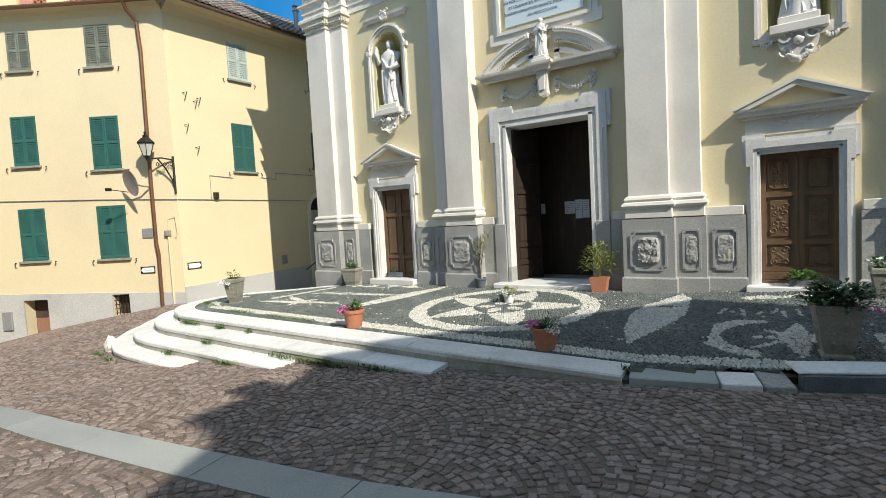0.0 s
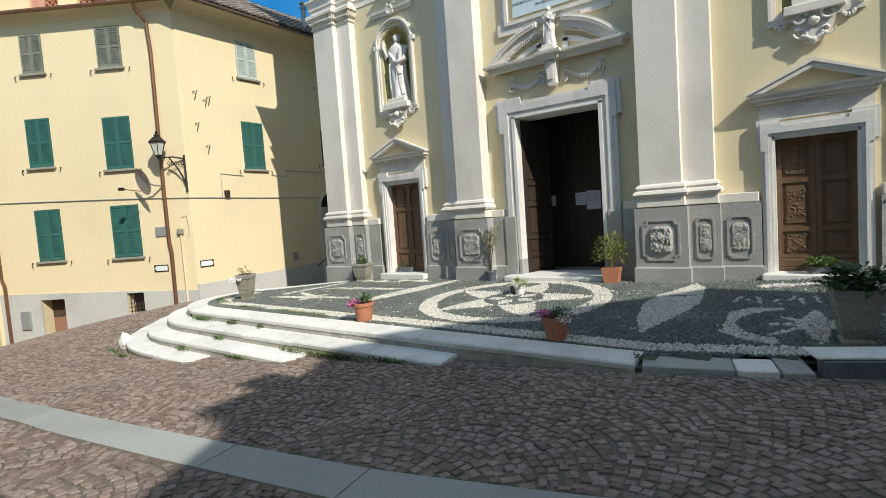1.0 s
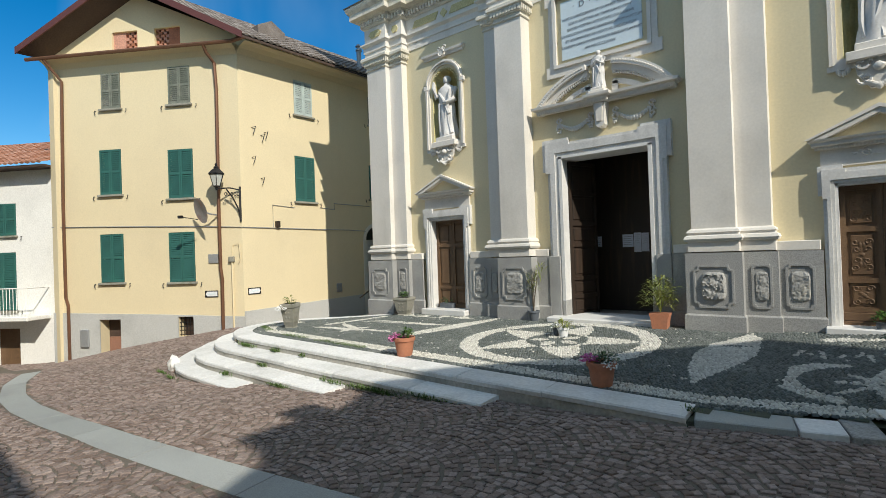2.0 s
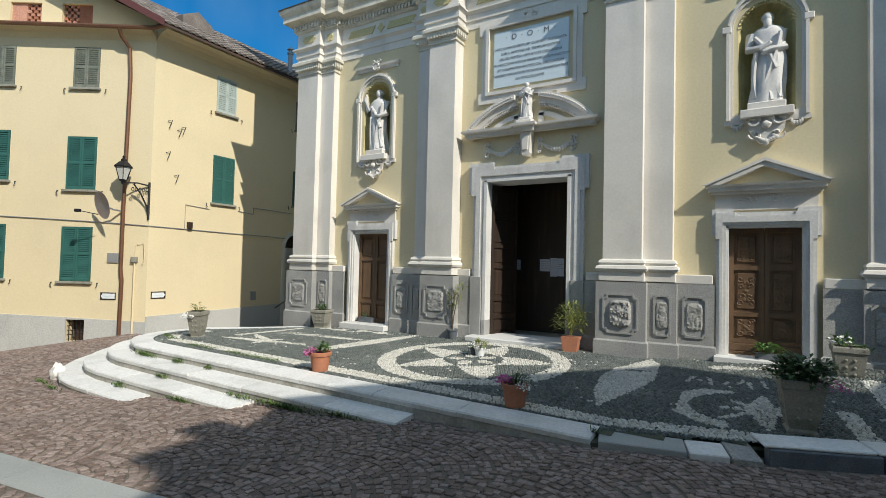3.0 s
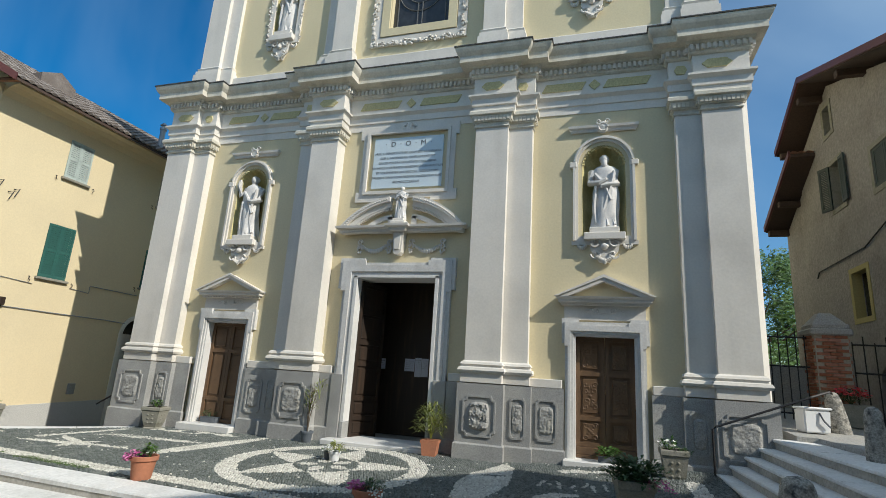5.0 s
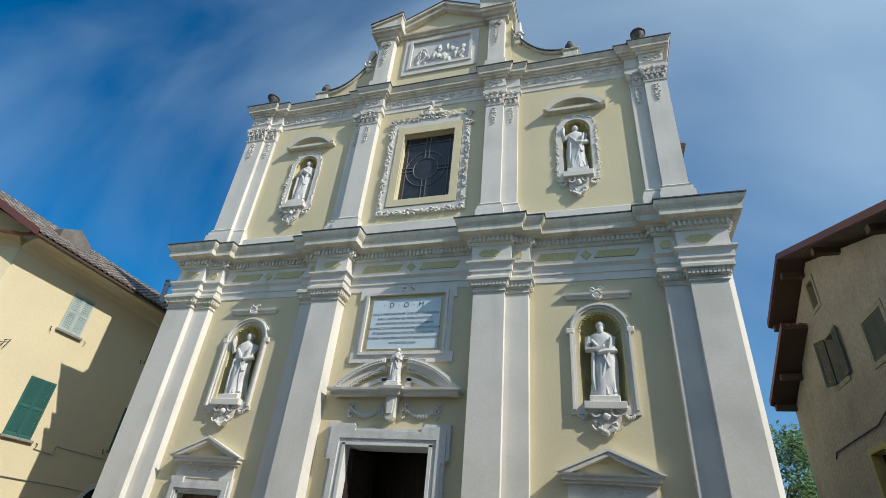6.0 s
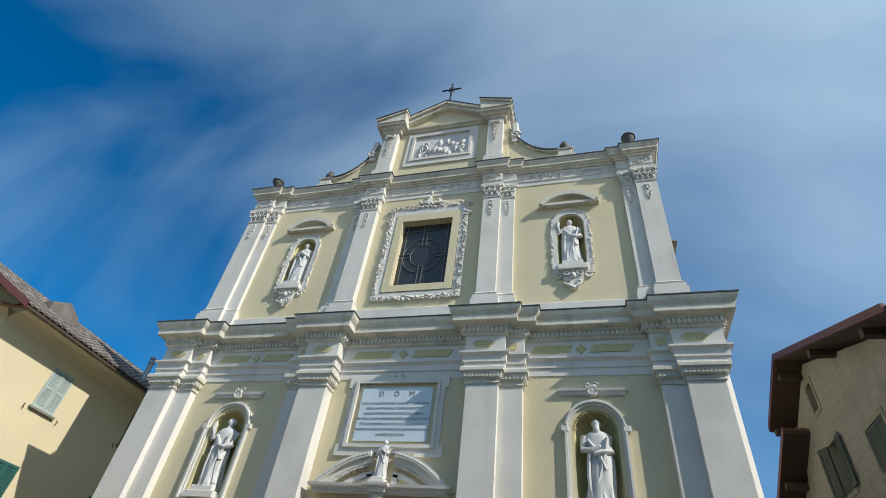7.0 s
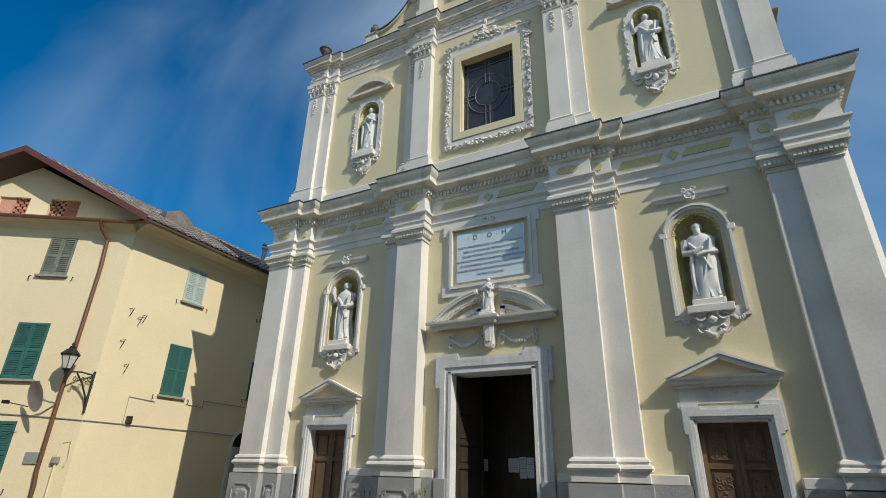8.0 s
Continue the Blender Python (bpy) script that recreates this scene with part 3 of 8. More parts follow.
bm = bmesh.new()
sweep(bm, LOW_PLAN, [(0.36, 8.377), (0.42, 8.377), (0.425, 8.40), (0.10, 8.51), (-0.3, 8.55), (-0.3, 8.525), (0.10, 8.485)])
part("cornice_flashing", bm, FLASHING, church, "dark sheet lead on the cornice")
# dentils under the cornice
bm = bmesh.new()


def dentils(bm, path, out, z0, z1, wide, deep, gap):
    normals = right_normals(path)
    for i in range(len(path) - 1):
        a = Vector(path[i]) + normals[i] * out
        b = Vector(path[i + 1]) + normals[i + 1] * out
        if (b - a).length < gap:
            continue
        n = int((b - a).length / gap)
        d = (b - a).normalized()
        nr = Vector((d.y, -d.x))
        for k in range(n):
            c = a + (b - a) * ((k + 0.5) / n)
            p = [c - d * wide / 2, c + d * wide / 2, c + d * wide / 2 + nr * deep, c - d * wide / 2 + nr * deep]
            slab(bm, [tuple(q) for q in p], z0, z1)


dentils(bm, LOW_PLAN, 0.09, 7.86, 7.965, 0.055, 0.05, 0.10)
tagged(part("dentil_band", bm, TRIM, church), kind="stuff")

# frieze panels in ochre
FZ = 7.585
for x0, x1, y in ((-1.33, -0.26, 0), (0.20, 1.22, 0), (3.04, 3.98, 0), (4.32, 5.28, 0), (-3.92, -3.02, 0), (-5.20, -4.28, 0)):
    bm = bmesh.new()
    prism(bm, [(x0, FZ - 0.09), (x1 - 0.1, FZ - 0.09), (x1, FZ + 0.09), (x0 + 0.1, FZ + 0.09)], y - 0.045, y + 0.05)
    part("frieze_panel", bm, FRIEZE, church)
for x in (-0.02, 4.15, -4.1):
    bm = bmesh.new()
    prism(bm, [(x - 0.12, FZ), (x, FZ - 0.12), (x + 0.12, FZ), (x, FZ + 0.12)], -0.045, 0.05)
    part("frieze_panel", bm, FRIEZE, church)
for x, w, y in ((2.02, 0.25, -0.35), (-2.02, 0.25, -0.35), (6.43, 0.27, -0.35), (-6.3, 0.25, -0.35), (2.66, 0.11, -0.2), (5.8, 0.12, -0.2), (-2.63, 0.09, -0.2), (-5.68, 0.12, -0.2)):
    bm = bmesh.new()
    prism(bm, [(x + dx, FZ + dz) for dx, dz in ((-w, 0), (-w * 0.6, -0.09), (w * 0.6, -0.09), (w, 0), (w * 0.6, 0.09), (-w * 0.6, 0.09))], y - 0.045, y + 0.05)
    part("frieze_panel", bm, FRIEZE, church)


def pilaster(x0, x1, y, z0, z1, base_top, name="pilaster"):
    bm = bmesh.new()
    box(bm, x0, x1, y, 0.1, z0, z1)
    return part(name, bm, TRIM, church, "white plastered flat pilaster")


def around(x0, x1, y, back=0.05):
    """Plan line round three sides of a projecting pier."""
    return [(x0, back), (x0, y), (x1, y), (x1, back)]


BASE_PROFILE = [(-0.2, 1.40), (0.05, 1.40), (0.05, 1.57), (0.09, 1.58), (0.11, 1.62), (0.09, 1.67), (0.05, 1.685), (0.05, 1.71), (0.07, 1.73), (0.05, 1.77), (0.0, 1.80), (-0.2, 1.80)]
CAP_PROFILE = [(-0.2, 6.62), (0.02, 6.62), (0.035, 6.64), (0.02, 6.665), (0.01, 6.67), (0.01, 6.73), (0.05, 6.74), (0.06, 6.77), (0.085, 6.85), (0.085, 6.87), (0.13, 6.89), (0.13, 6.955), (0.11, 6.985), (-0.2, 6.985)]
LOW_PILASTERS = {1: ((1.68, 2.38, -0.35), (2.38, 2.88, -0.20), (5.66, 6.12, -0.20), (6.12, 6.80, -0.35)), -1: ((1.66, 2.36, -0.35), (2.36, 2.76, -0.20), (5.50, 5.96, -0.20), (5.96, 6.70, -0.35))}
for s in (-1, 1):
    for x0, x1, y in LOW_PILASTERS[s]:
        a, b = sorted((s * x0, s * x1))
        p = pilaster(a, b, y, 1.79, 6.63, 1.8)
        bm = bmesh.new()
        sweep(bm, around(a, b, y), BASE_PROFILE)
        part("pilaster_base", bm, TRIM, p, smooth=False)
        bm = bmesh.new()
        sweep(bm, around(a, b, y), CAP_PROFILE)
        dentils(bm, around(a, b, y), 0.045, 6.76, 6.85, 0.05, 0.045, 0.075)
        part("capital", bm, TRIM_OLD, p, "moulded capital with a row of small eggs")

# canted outer edge of the corner pilaster
bm = bmesh.new()
slab(bm, [(6.802, -0.345), (6.93, -0.19), (6.93, 0.6), (6.802, 0.6)], 1.40, 6.95)
part("canted_edge", bm, TRIM, church, "sunlit canted edge of the corner pilaster")
# grey stone plinth
PLINTH = [[(-3.46, -0.1), (-3.46, -0.14), (-2.84, -0.14), (-2.84, -0.24), (-2.45, -0.24), (-2.45, -0.40), (-1.57, -0.40), (-1.57, -0.14), (-1.28, -0.14), (-1.28, -0.1)],
          [(-6.84, 1.5), (-6.84, -0.42), (-5.87, -0.42), (-5.87, -0.26), (-5.41, -0.26), (-5.41, -0.14), (-5.02, -0.14), (-5.02, -0.1)],
          mirrored([(-3.55, -0.1), (-3.55, -0.14), (-2.96, -0.14), (-2.96, -0.24), (-2.47, -0.24), (-2.47, -0.40), (-1.57, -0.40), (-1.57, -0.14), (-1.28, -0.14), (-1.28, -0.1)]),
          mirrored([(-EDGE - 0.12, 1.5), (-EDGE - 0.12, -0.42), (-6.03, -0.42), (-6.03, -0.26), (-5.57, -0.26), (-5.57, -0.14), (-5.08, -0.14), (-5.08, -0.1)])]
for path in PLINTH:
    bm = bmesh.new()
    sweep(bm, path, [(-0.08, -1.0), (0.03, -1.0), (0.03, 0.30), (0.0, 0.33), (0.0, 1.38), (-0.08, 1.38)])
    part("plinth", bm, STONE, church, "grey stone plinth with worn lower course")
# white band on the wall above the plinth
for x0, x1 in ((2.92, 3.52), (1.30, 1.62), (5.10, 5.62), (-3.44, -2.80), (-1.62, -1.30), (-5.46, -5.04)):
    bm = bmesh.new()
    box(bm, x0, x1, -0.135, 0.05, 1.382, 1.54, 0.01)
    part("plinth_band", bm, TRIM, church)
# cut panels in the plinth


def plinth_panel(x, w, y, boss):
    z0, z1, c = 0.44, 1.17, 0.26 * w
    ring = [(x - w + c, z0), (x + w - c, z0), (x + w - c * .8, z0 + c * .8), (x + w, z0 + c), (x + w, z1 - c), (x + w - c * .8, z1 - c * .8), (x + w - c, z1), (x - w + c, z1),
            (x - w + c * .8, z1 - c * .8), (x - w, z1 - c), (x - w, z0 + c), (x - w + c * .8, z0 + c * .8)]
    inner = [(x + (px - x) * (1 - 0.035 / w), 0.805 + (pz - 0.805) * 0.905) for px, pz in ring]
    bm = bmesh.new()
    pierced(bm, ring, [inner], y - 0.022, y + 0.02)
    p = part("panel_frame", bm, STONE, church)
    # rough field, broken by frost
    bm = bmesh.new()
    fx, fz = (0.62 if boss else 0.70) * w, 0.25
    nx, nz = 22, 30
    grid = []
    for k in range(nz + 1):
        row = []
        for i in range(nx + 1):
            u, v = 2 * i / nx - 1, 2 * k / nz - 1
            px, pz = x + fx * u * (1 - 0.16 * max(0, abs(v) - 0.6) / 0.4), 0.805 + fz * v * (1 - 0.10 * max(0, abs(u) - 0.5) / 0.5)
            lift = noise.noise((9 * px, 3 * y, 9 * pz)) + 0.7 * noise.noise((27 * px, 1.0, 27 * pz)) + 0.4 * noise.noise((61 * px, 4.0, 61 * pz))
            rim = min(1.0, 6 * (1 - max(abs(u), abs(v))))
            row.append(bm.verts.new((px, y + 0.004 - rim * ((0.055 if boss else 0.028) + (0.035 if boss else 0.016) * lift), pz)))
        grid.append(row)
    for a, b in zip(grid, grid[1:]):
        for i in range(nx):
            bm.faces.new((a[i], a[i + 1], b[i + 1], b[i]))
    part("panel_relief", bm, STONE_OLD, p, smooth=True)


for x, w, y, boss in ((2.02, 0.32, -0.40, True), (-2.02, 0.32, -0.40, False), (6.45, 0.34, -0.42, False), (-6.36, 0.33, -0.42, False), (2.72, 0.15, -0.24, False), (-2.65, 0.13, -0.24, False),
                      (5.80, 0.15, -0.26, False), (-5.64, 0.15, -0.26, False), (3.24, 0.2, -0.14, False), (-3.15, 0.2, -0.14, False)):
    plinth_panel(x, w, y, boss)

# upper storey
for a, b, z in ((-5.16, -2.52, 8.78), (2.59, 5.42, 8.78), (-1.58, 1.60, 8.86)):
    bm = bmesh.new()
    box(bm, a, b, -0.12, 0.05, 8.5, z, 0.02)
    part("ledge", bm, TRIM, church, "white plastered ledge above the cornice")
UP_BASE = [(-0.1, 8.5), (0.10, 8.5), (0.10, 8.90), (0.07, 8.92), (0.07, 9.0), (0.03, 9.03), (0.05, 9.07), (0.0, 9.12), (-0.1, 9.12)]
UP_CAP = [(-0.1, 12.32), (0.02, 12.32), (0.03, 12.36), (0.0, 12.38), (0.01, 12.6), (0.06, 12.72), (0.09, 12.74), (0.09, 12.82), (-0.1, 12.82)]


def acanthus(bm, a, b, y):
    """Two rows of curled leaves and corner scrolls of a capital."""
    w = b - a
    n = max(2, int(w / 0.13))
    for row, (z, h) in enumerate(((12.38, 0.17), (12.5, 0.2))):
        for k in range(n + row):
            x = a + w * (k + 0.5 - 0.5 * row) / n
            blob(bm, (x, y - 0.03 - 0.02 * row, z + h * 0.45), (0.05, 0.035, h * 0.55), 0.3, 1)
            blob(bm, (x, y - 0.075 - 0.02 * row, z + h * 0.9), (0.04, 0.035, 0.03), 0.3, 1)
    for x in (a, b):
        tube(bm, spiral(x, 12.68, 0.075, 0.02, 0, 7.5, y - 0.07), 0.028, 5)
    blob(bm, ((a + b) / 2, y - 0.07, 12.76), (0.05, 0.04, 0.05), 0.3, 1)


def festoon(bm, x, y, z0, z1):
    """A hanging bunch of carved leaves."""
    n = max(5, int((z1 - z0) / 0.07))
    for k in range(n):
        z = z1 + (z0 - z1) * k / (n - 1)
        w = 0.028 + 0.045 * math.sin(math.pi * min(1, 0.15 + k / n))
        for s in (-1, 1):
            blob(bm, (x + s * w * random.uniform(0.3, 0.9), y - 0.02, z + random.uniform(-.02, .02)), (random.uniform(.022, .038), 0.024, random.uniform(.022, .04)), 0.7, 1)


UP_PILASTERS = {1: ((1.66, 2.15, -0.20), (2.15, 2.54, -0.10), (5.48, 5.83, -0.10), (5.83, 6.36, -0.20)), -1: ((1.64, 2.18, -0.20), (2.18, 2.46, -0.10), (5.22, 5.58, -0.10), (5.58, 6.18, -0.20))}
for s in (-1, 1):
    for x0, x1, y in UP_PILASTERS[s]:
        a, b = sorted((s * x0, s * x1))
        p = pilaster(a, b, y, 9.10, 12.33, 9.12)
        bm = bmesh.new()
        sweep(bm, around(a, b, y), UP_BASE)
        part("pilaster_base", bm, TRIM, p)
        bm = bmesh.new()
        sweep(bm, around(a, b, y), UP_CAP)
        acanthus(bm, a, b, y)
        part("capital", bm, TRIM, p, "carved leaf capital with scrolls", smooth=True)
        bm = bmesh.new()
        festoon(bm, (a + b) / 2, y, 11.70, 12.2)
        tagged(part("festoon", bm, TRIM, p, smooth=True), kind="stuff")
bm = bmesh.new()
sweep(bm, UP_PLAN, [(-0.1, 12.82), (0.02, 12.82), (0.02, 12.96), (0.05, 12.98), (0.02, 13.0), (0.02, 13.32), (-0.1, 13.32)])
part("upper_frieze", bm, TRIM, church)
bm = bmesh.new()
sweep(bm, UP_PLAN, [(-0.1, 13.32), (0.06, 13.32), (0.08, 13.38), (0.12, 13.38), (0.13, 13.42), (0.19, 13.44), (0.19, 13.51), (0.205, 13.53), (0.225, 13.57), (0.25, 13.62), (0.25, 13.65), (0.05, 13.80), (-0.1, 13.86)])
part("upper_cornice", bm, TRIM_OLD, church, "weathered upper cornice")
bm = bmesh.new()
sweep(bm, UP_PLAN, [(0.22, 13.652), (0.27, 13.652), (0.275, 13.675), (0.05, 13.825), (-0.1, 13.885), (-0.1, 13.862), (0.05, 13.805)])
part("upper_flashing", bm, FLASHING, church, "dark sheet lead on the upper cornice")
bm = bmesh.new()


def rinceau(bm, x0, x1, z, y, r):
    """A running scroll of leaves along a frieze."""
    n = max(2, int((x1 - x0) / (2.4 * r)))
    for k in range(n):
        cx = x0 + (x1 - x0) * (k + 0.5) / n
        up = 1 if k % 2 else -1
        tube(bm, spiral(cx, z, r, r * 0.25, 0, up * 6.0, y - 0.01, 10), 0.018, 4)
        for j in range(3):
            blob(bm, (cx + random.uniform(-r, r) * 1.1, y - 0.015, z + random.uniform(-r, r)), (0.03, 0.02, 0.025), 0.4, 1)


for x0, x1, y in ((-1.55, 1.55, -0.02), (2.62, 5.4, -0.02), (-5.12, -2.55, -0.02), (1.66, 2.14, -0.22), (-2.16, -1.64, -0.22), (5.84, 6.34, -0.22), (-6.18, -5.6, -0.22)):
    rinceau(bm, x0, x1, 13.16, y, 0.11)
tagged(part("frieze_relief", bm, TRIM, church, "carved running leaf scroll", smooth=True), kind="stuff")


# ---------------------------------------------------------------- church: doors and their surrounds
def frame_band(bm, outer, inner, y0, y1):
    pierced(bm, outer, [inner], y0, y1)


def panelled_leaf(parent, x0, x1, z0, z1, y, rows, carved, mat, hinge=None):
    """A wooden door leaf with sunk, framed panels."""
    bm = bmesh.new()
    st = 0.075
    holes, span = [], (z1 - z0 - st)
    z = z0 + st
    for share in rows:
        h = span * share - st
        holes.append(rect(x0 + st, x1 - st, z, z + h))
        z += h + st
    pierced(bm, rect(x0, x1, z0, z1), holes, y, y + 0.06)
    leaf = part("door_leaf", bm, mat, parent)
    for h in holes:
        (a, lo), (b, _), (_, hi), _ = h
        bm = bmesh.new()
        box(bm, a, b, y + 0.035, y + 0.055, lo, hi)
        box(bm, a + 0.05, b - 0.05, y + 0.018, y + 0.04, lo + 0.05, hi - 0.05, 0.012)
        part("door_panel", bm, mat, leaf)
        if carved:
            bm = bmesh.new()
            cx, cz, hh, ww = (a + b) / 2, (lo + hi) / 2, (hi - lo) / 2, (b - a) / 2
            blob(bm, (cx, y + 0.016, cz), (0.04, 0.014, 0.035), 0.4, 1)
            tall = hh > 1.2 * ww
            for sx in (-1, 1):
                for sz in (-1, 1):
                    tube(bm, spiral(cx + sx * ww * 0.45, cz + sz * hh * 0.55, 0.055, 0.012, math.pi / 2 * (1 - sz), math.pi / 2 * (1 - sz) + sx * sz * 7, y + 0.016, 12), 0.009, 4)
                    if tall:
                        tube(bm, spiral(cx + sx * ww * 0.35, cz + sz * hh * 0.24, 0.05, 0.012, 0, sx * sz * 6, y + 0.016, 12), 0.009, 4)
                        blob(bm, (cx + sx * ww * 0.12, y + 0.018, cz + sz * hh * 0.42), (0.02, 0.01, 0.05), 0.4, 1)
                    blob(bm, (cx + sx * ww * 0.2, y + 0.018, cz + sz * hh * 0.18), (0.03, 0.01, 0.02), 0.5, 1)
            part("carving", bm, mat, leaf, smooth=True)
    return leaf


def side_door(s):
    name = "side_door_surround"
    d = new(name)
    d.parent = church
    cx = DOOR_X[s]
    out = [(-0.72, 0.08), (-0.62, 0.08), (-0.62, 0.06), (0.62, 0.06), (0.62, 0.08), (0.72, 0.08), (0.72, 2.22), (0.785, 2.22), (0.785, 2.68), (0.46, 2.68), (0.46, 2.62), (-0.46, 2.62), (-0.46, 2.68), (-0.785, 2.68), (-0.785, 2.22), (-0.72, 2.22)]
    out = [(cx + x, z) for x, z in out]
    bm = bmesh.new()
    frame_band(bm, out, rect(cx - 0.57, cx + 0.57, 0.13, 2.40), -0.09, 0.04)
    part("door_frame", bm, TRIM_GREY, d, "grey-white moulded frame with eared corners")
    out2 = [(cx + (x - cx) * 0.93, 0.1 + (z - 0.1) * 0.975) for x, z in out]
    bm = bmesh.new()
    frame_band(bm, [(x, z) for x, z in out2], rect(cx - 0.62, cx + 0.62, 0.13, 2.45), -0.115, -0.085)
    part("frame_fillet", bm, TRIM_GREY, d)
    bm = bmesh.new()
    for a, b in ((-0.575, -0.53), (0.53, 0.575)):
        box(bm, cx + a, cx + b, -0.06, 0.22, 0.13, 2.40)
    box(bm, cx - 0.575, cx + 0.575, -0.06, 0.22, 2.36, 2.402)
    part("marble_jamb", bm, MARBLE, d, "white marble inner jamb")
    bm = bmesh.new()
    box(bm, cx - 0.74, cx + 0.7, -0.32, 0.2, -0.1, 0.20 if s > 0 else 0.125, 0.015)
    part("threshold", bm, MARBLE, d)
    rows, foot = ((0.24, 0.42, 0.34), 0.40) if s > 0 else ((0.22, 0.5, 0.28), 0.135)
    for a, b in ((-0.53, -0.003), (0.003, 0.53)):
        leaf = panelled_leaf(d, cx + a, cx + b, foot, 2.36, 0.14, rows, s > 0, WOOD)
        for k in range(2 if s > 0 else 0):
            bm = bmesh.new()
            box(bm, cx + a, cx + b, 0.115, 0.2, 0.135 + 0.132 * k, 0.262 + 0.132 * k, 0.008)
            part("kick_board", bm, WOOD, leaf)
    # panel above the door
    bm = bmesh.new()
    box(bm, cx - 0.74, cx + 0.74, -0.04, 0.03, 2.66, 2.95)
    part("over_panel", bm, TRIM, d)
    bm = bmesh.new()
    for k in (-1, 1):
        tube(bm, spiral(cx + k * 0.15, 2.84, 0.08, 0.02, math.pi / 2, math.pi / 2 - k * 6, -0.045, 10), 0.014, 4)
        for j in range(4):
            blob(bm, (cx + k * (0.2 + 0.05 * j), -0.045, 2.84 + 0.02 * math.sin(j * 2)), (0.035, 0.014, 0.03 - 0.004 * j), 0.4, 1)
    box(bm, cx - 0.1, cx + 0.1, -0.055, -0.03, 2.79, 2.88)
    part("cartouche", bm, TRIM, d)
    # triangular pediment
    bm = bmesh.new()
    sweep(bm, around(cx - 0.78, cx + 0.78, -0.10), [(-0.1, 2.93), (0.0, 2.93), (0.02, 2.97), (0.07, 2.99), (0.07, 3.04), (0.11, 3.06), (0.12, 3.085), (-0.1, 3.09)])
    dentils(bm, around(cx - 0.78, cx + 0.78, -0.10), 0.0, 2.935, 2.975, 0.025, 0.03, 0.045)
    part("pediment_cornice", bm, TRIM, d)
    bm = bmesh.new()
    prism(bm, [(cx - 0.72, 3.08), (cx + 0.72, 3.08), (cx, 3.38)], -0.08, 0.03)
    part("tympanum", bm, CREAM, d)
    bm = bmesh.new()
    for k in (-1, 1):
        prism(bm, [(cx + k * 0.90, 3.085), (cx + k * 0.66, 3.085), (cx, 3.37), (cx, 3.48)], -0.22, 0.03)
        prism(bm, [(cx + k * 0.93, 3.085), (cx + k * 0.86, 3.085), (cx, 3.445), (cx, 3.50)], -0.245, -0.2)
    part("raking_cornice", bm, TRIM, d)
    return d


side_door(-1)
side_door(1)

main_door = new("main_door_surround")
main_door.parent = church
out = [(-1.24, 0.05), (-0.95, 0.05), (-0.95, 0.04), (0.95, 0.04), (0.95, 0.05), (1.24, 0.05), (1.24, 3.19), (1.33, 3.19), (1.33, 3.86), (0.77, 3.86), (0.77, 3.76), (-0.77, 3.76), (-0.77, 3.86), (-1.36, 3.86), (-1.36, 3.19), (-1.24, 3.19)]
bm = bmesh.new()
frame_band(bm, out, rect(-0.97, 0.97, 0.08, 3.47), -0.12, 0.04)
part("door_frame", bm, TRIM_GREY, main_door, "grey-white moulded portal with eared corners")
bm = bmesh.new()
frame_band(bm, [(x * 0.945, 0.1 + (z - 0.1) * 0.985) for x, z in out], rect(-1.06, 1.06, 0.08, 3.56), -0.15, -0.115)
part("frame_fillet", bm, TRIM_GREY, main_door)
bm = bmesh.new()
for s in (-1, 1):
    a, b = sorted((s * 0.905, s * 0.975))
    box(bm, a, b, -0.14, 0.5, 0.45, 3.47)
box(bm, -0.975, 0.975, -0.14, 0.5, 3.43, 3.475)
part("marble_jamb", bm, MARBLE, main_door, "white marble inner jamb")
for s in (-1, 1):
    for x0, x1, y0, y1, z0, z1 in ((0.90, 0.98, -0.15, 0.5, 0.09, 0.45), (1.0, 1.27, -0.165, -0.1, 0.0, 1.38)):
        bm = bmesh.new()
        a, b = sorted((s * x0, s * x1))
        box(bm, a, b, y0, y1, z0, z1, 0.008)
        part("jamb_foot", bm, STONE, main_door, "grey stone foot of the portal")
bm = bmesh.new()
box(bm, -1.2, 1.12, -0.48, 0.6, -0.2, 0.13, 0.02)
part("threshold", bm, MARBLE, main_door, "white marble threshold step")
# the open left leaf, in the wood darkened for the lobby's shade
leaf_root = new("open_leaf")
leaf_root.parent = main_door
leaf_root.matrix_basis = pose(-0.9, 0.12, 0, 0, 0, 74)
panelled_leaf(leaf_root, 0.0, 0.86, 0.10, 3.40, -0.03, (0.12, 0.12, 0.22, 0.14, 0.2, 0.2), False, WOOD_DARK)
# garlands, console and broken segmental pediment over the main door
for s in (-1, 1):
    bm = bmesh.new()
    for k in range(13):
        t = k / 12
        x = s * (0.28 + 0.7 * t)
        z = 4.22 - 0.17 * math.sin(math.pi * t) - 0.02
        blob(bm, (x, -0.03, z), (0.045, 0.03, 0.03 + 0.035 * math.sin(math.pi * t)), 0.5, 1)
    for x in (0.26, 0.98):
        tube(bm, spiral(s * x, 4.24, 0.065, 0.02, 0, 8, -0.03, 12), 0.018, 5)
        festoon(bm, s * x, -0.01, 4.0, 4.16)
    part("garland", bm, TRIM, main_door, "carved fruit garland", smooth=True)
bm = bmesh.new()
prism(bm, [(-0.13, 4.46), (-0.09, 3.98), (-0.05, 3.93), (0.05, 3.93), (0.09, 3.98), (0.13, 4.46)], -0.2, 0.02)
prism(bm, [(-0.08, 4.40), (-0.055, 4.04), (0.055, 4.04), (0.08, 4.40)], -0.225, -0.19)
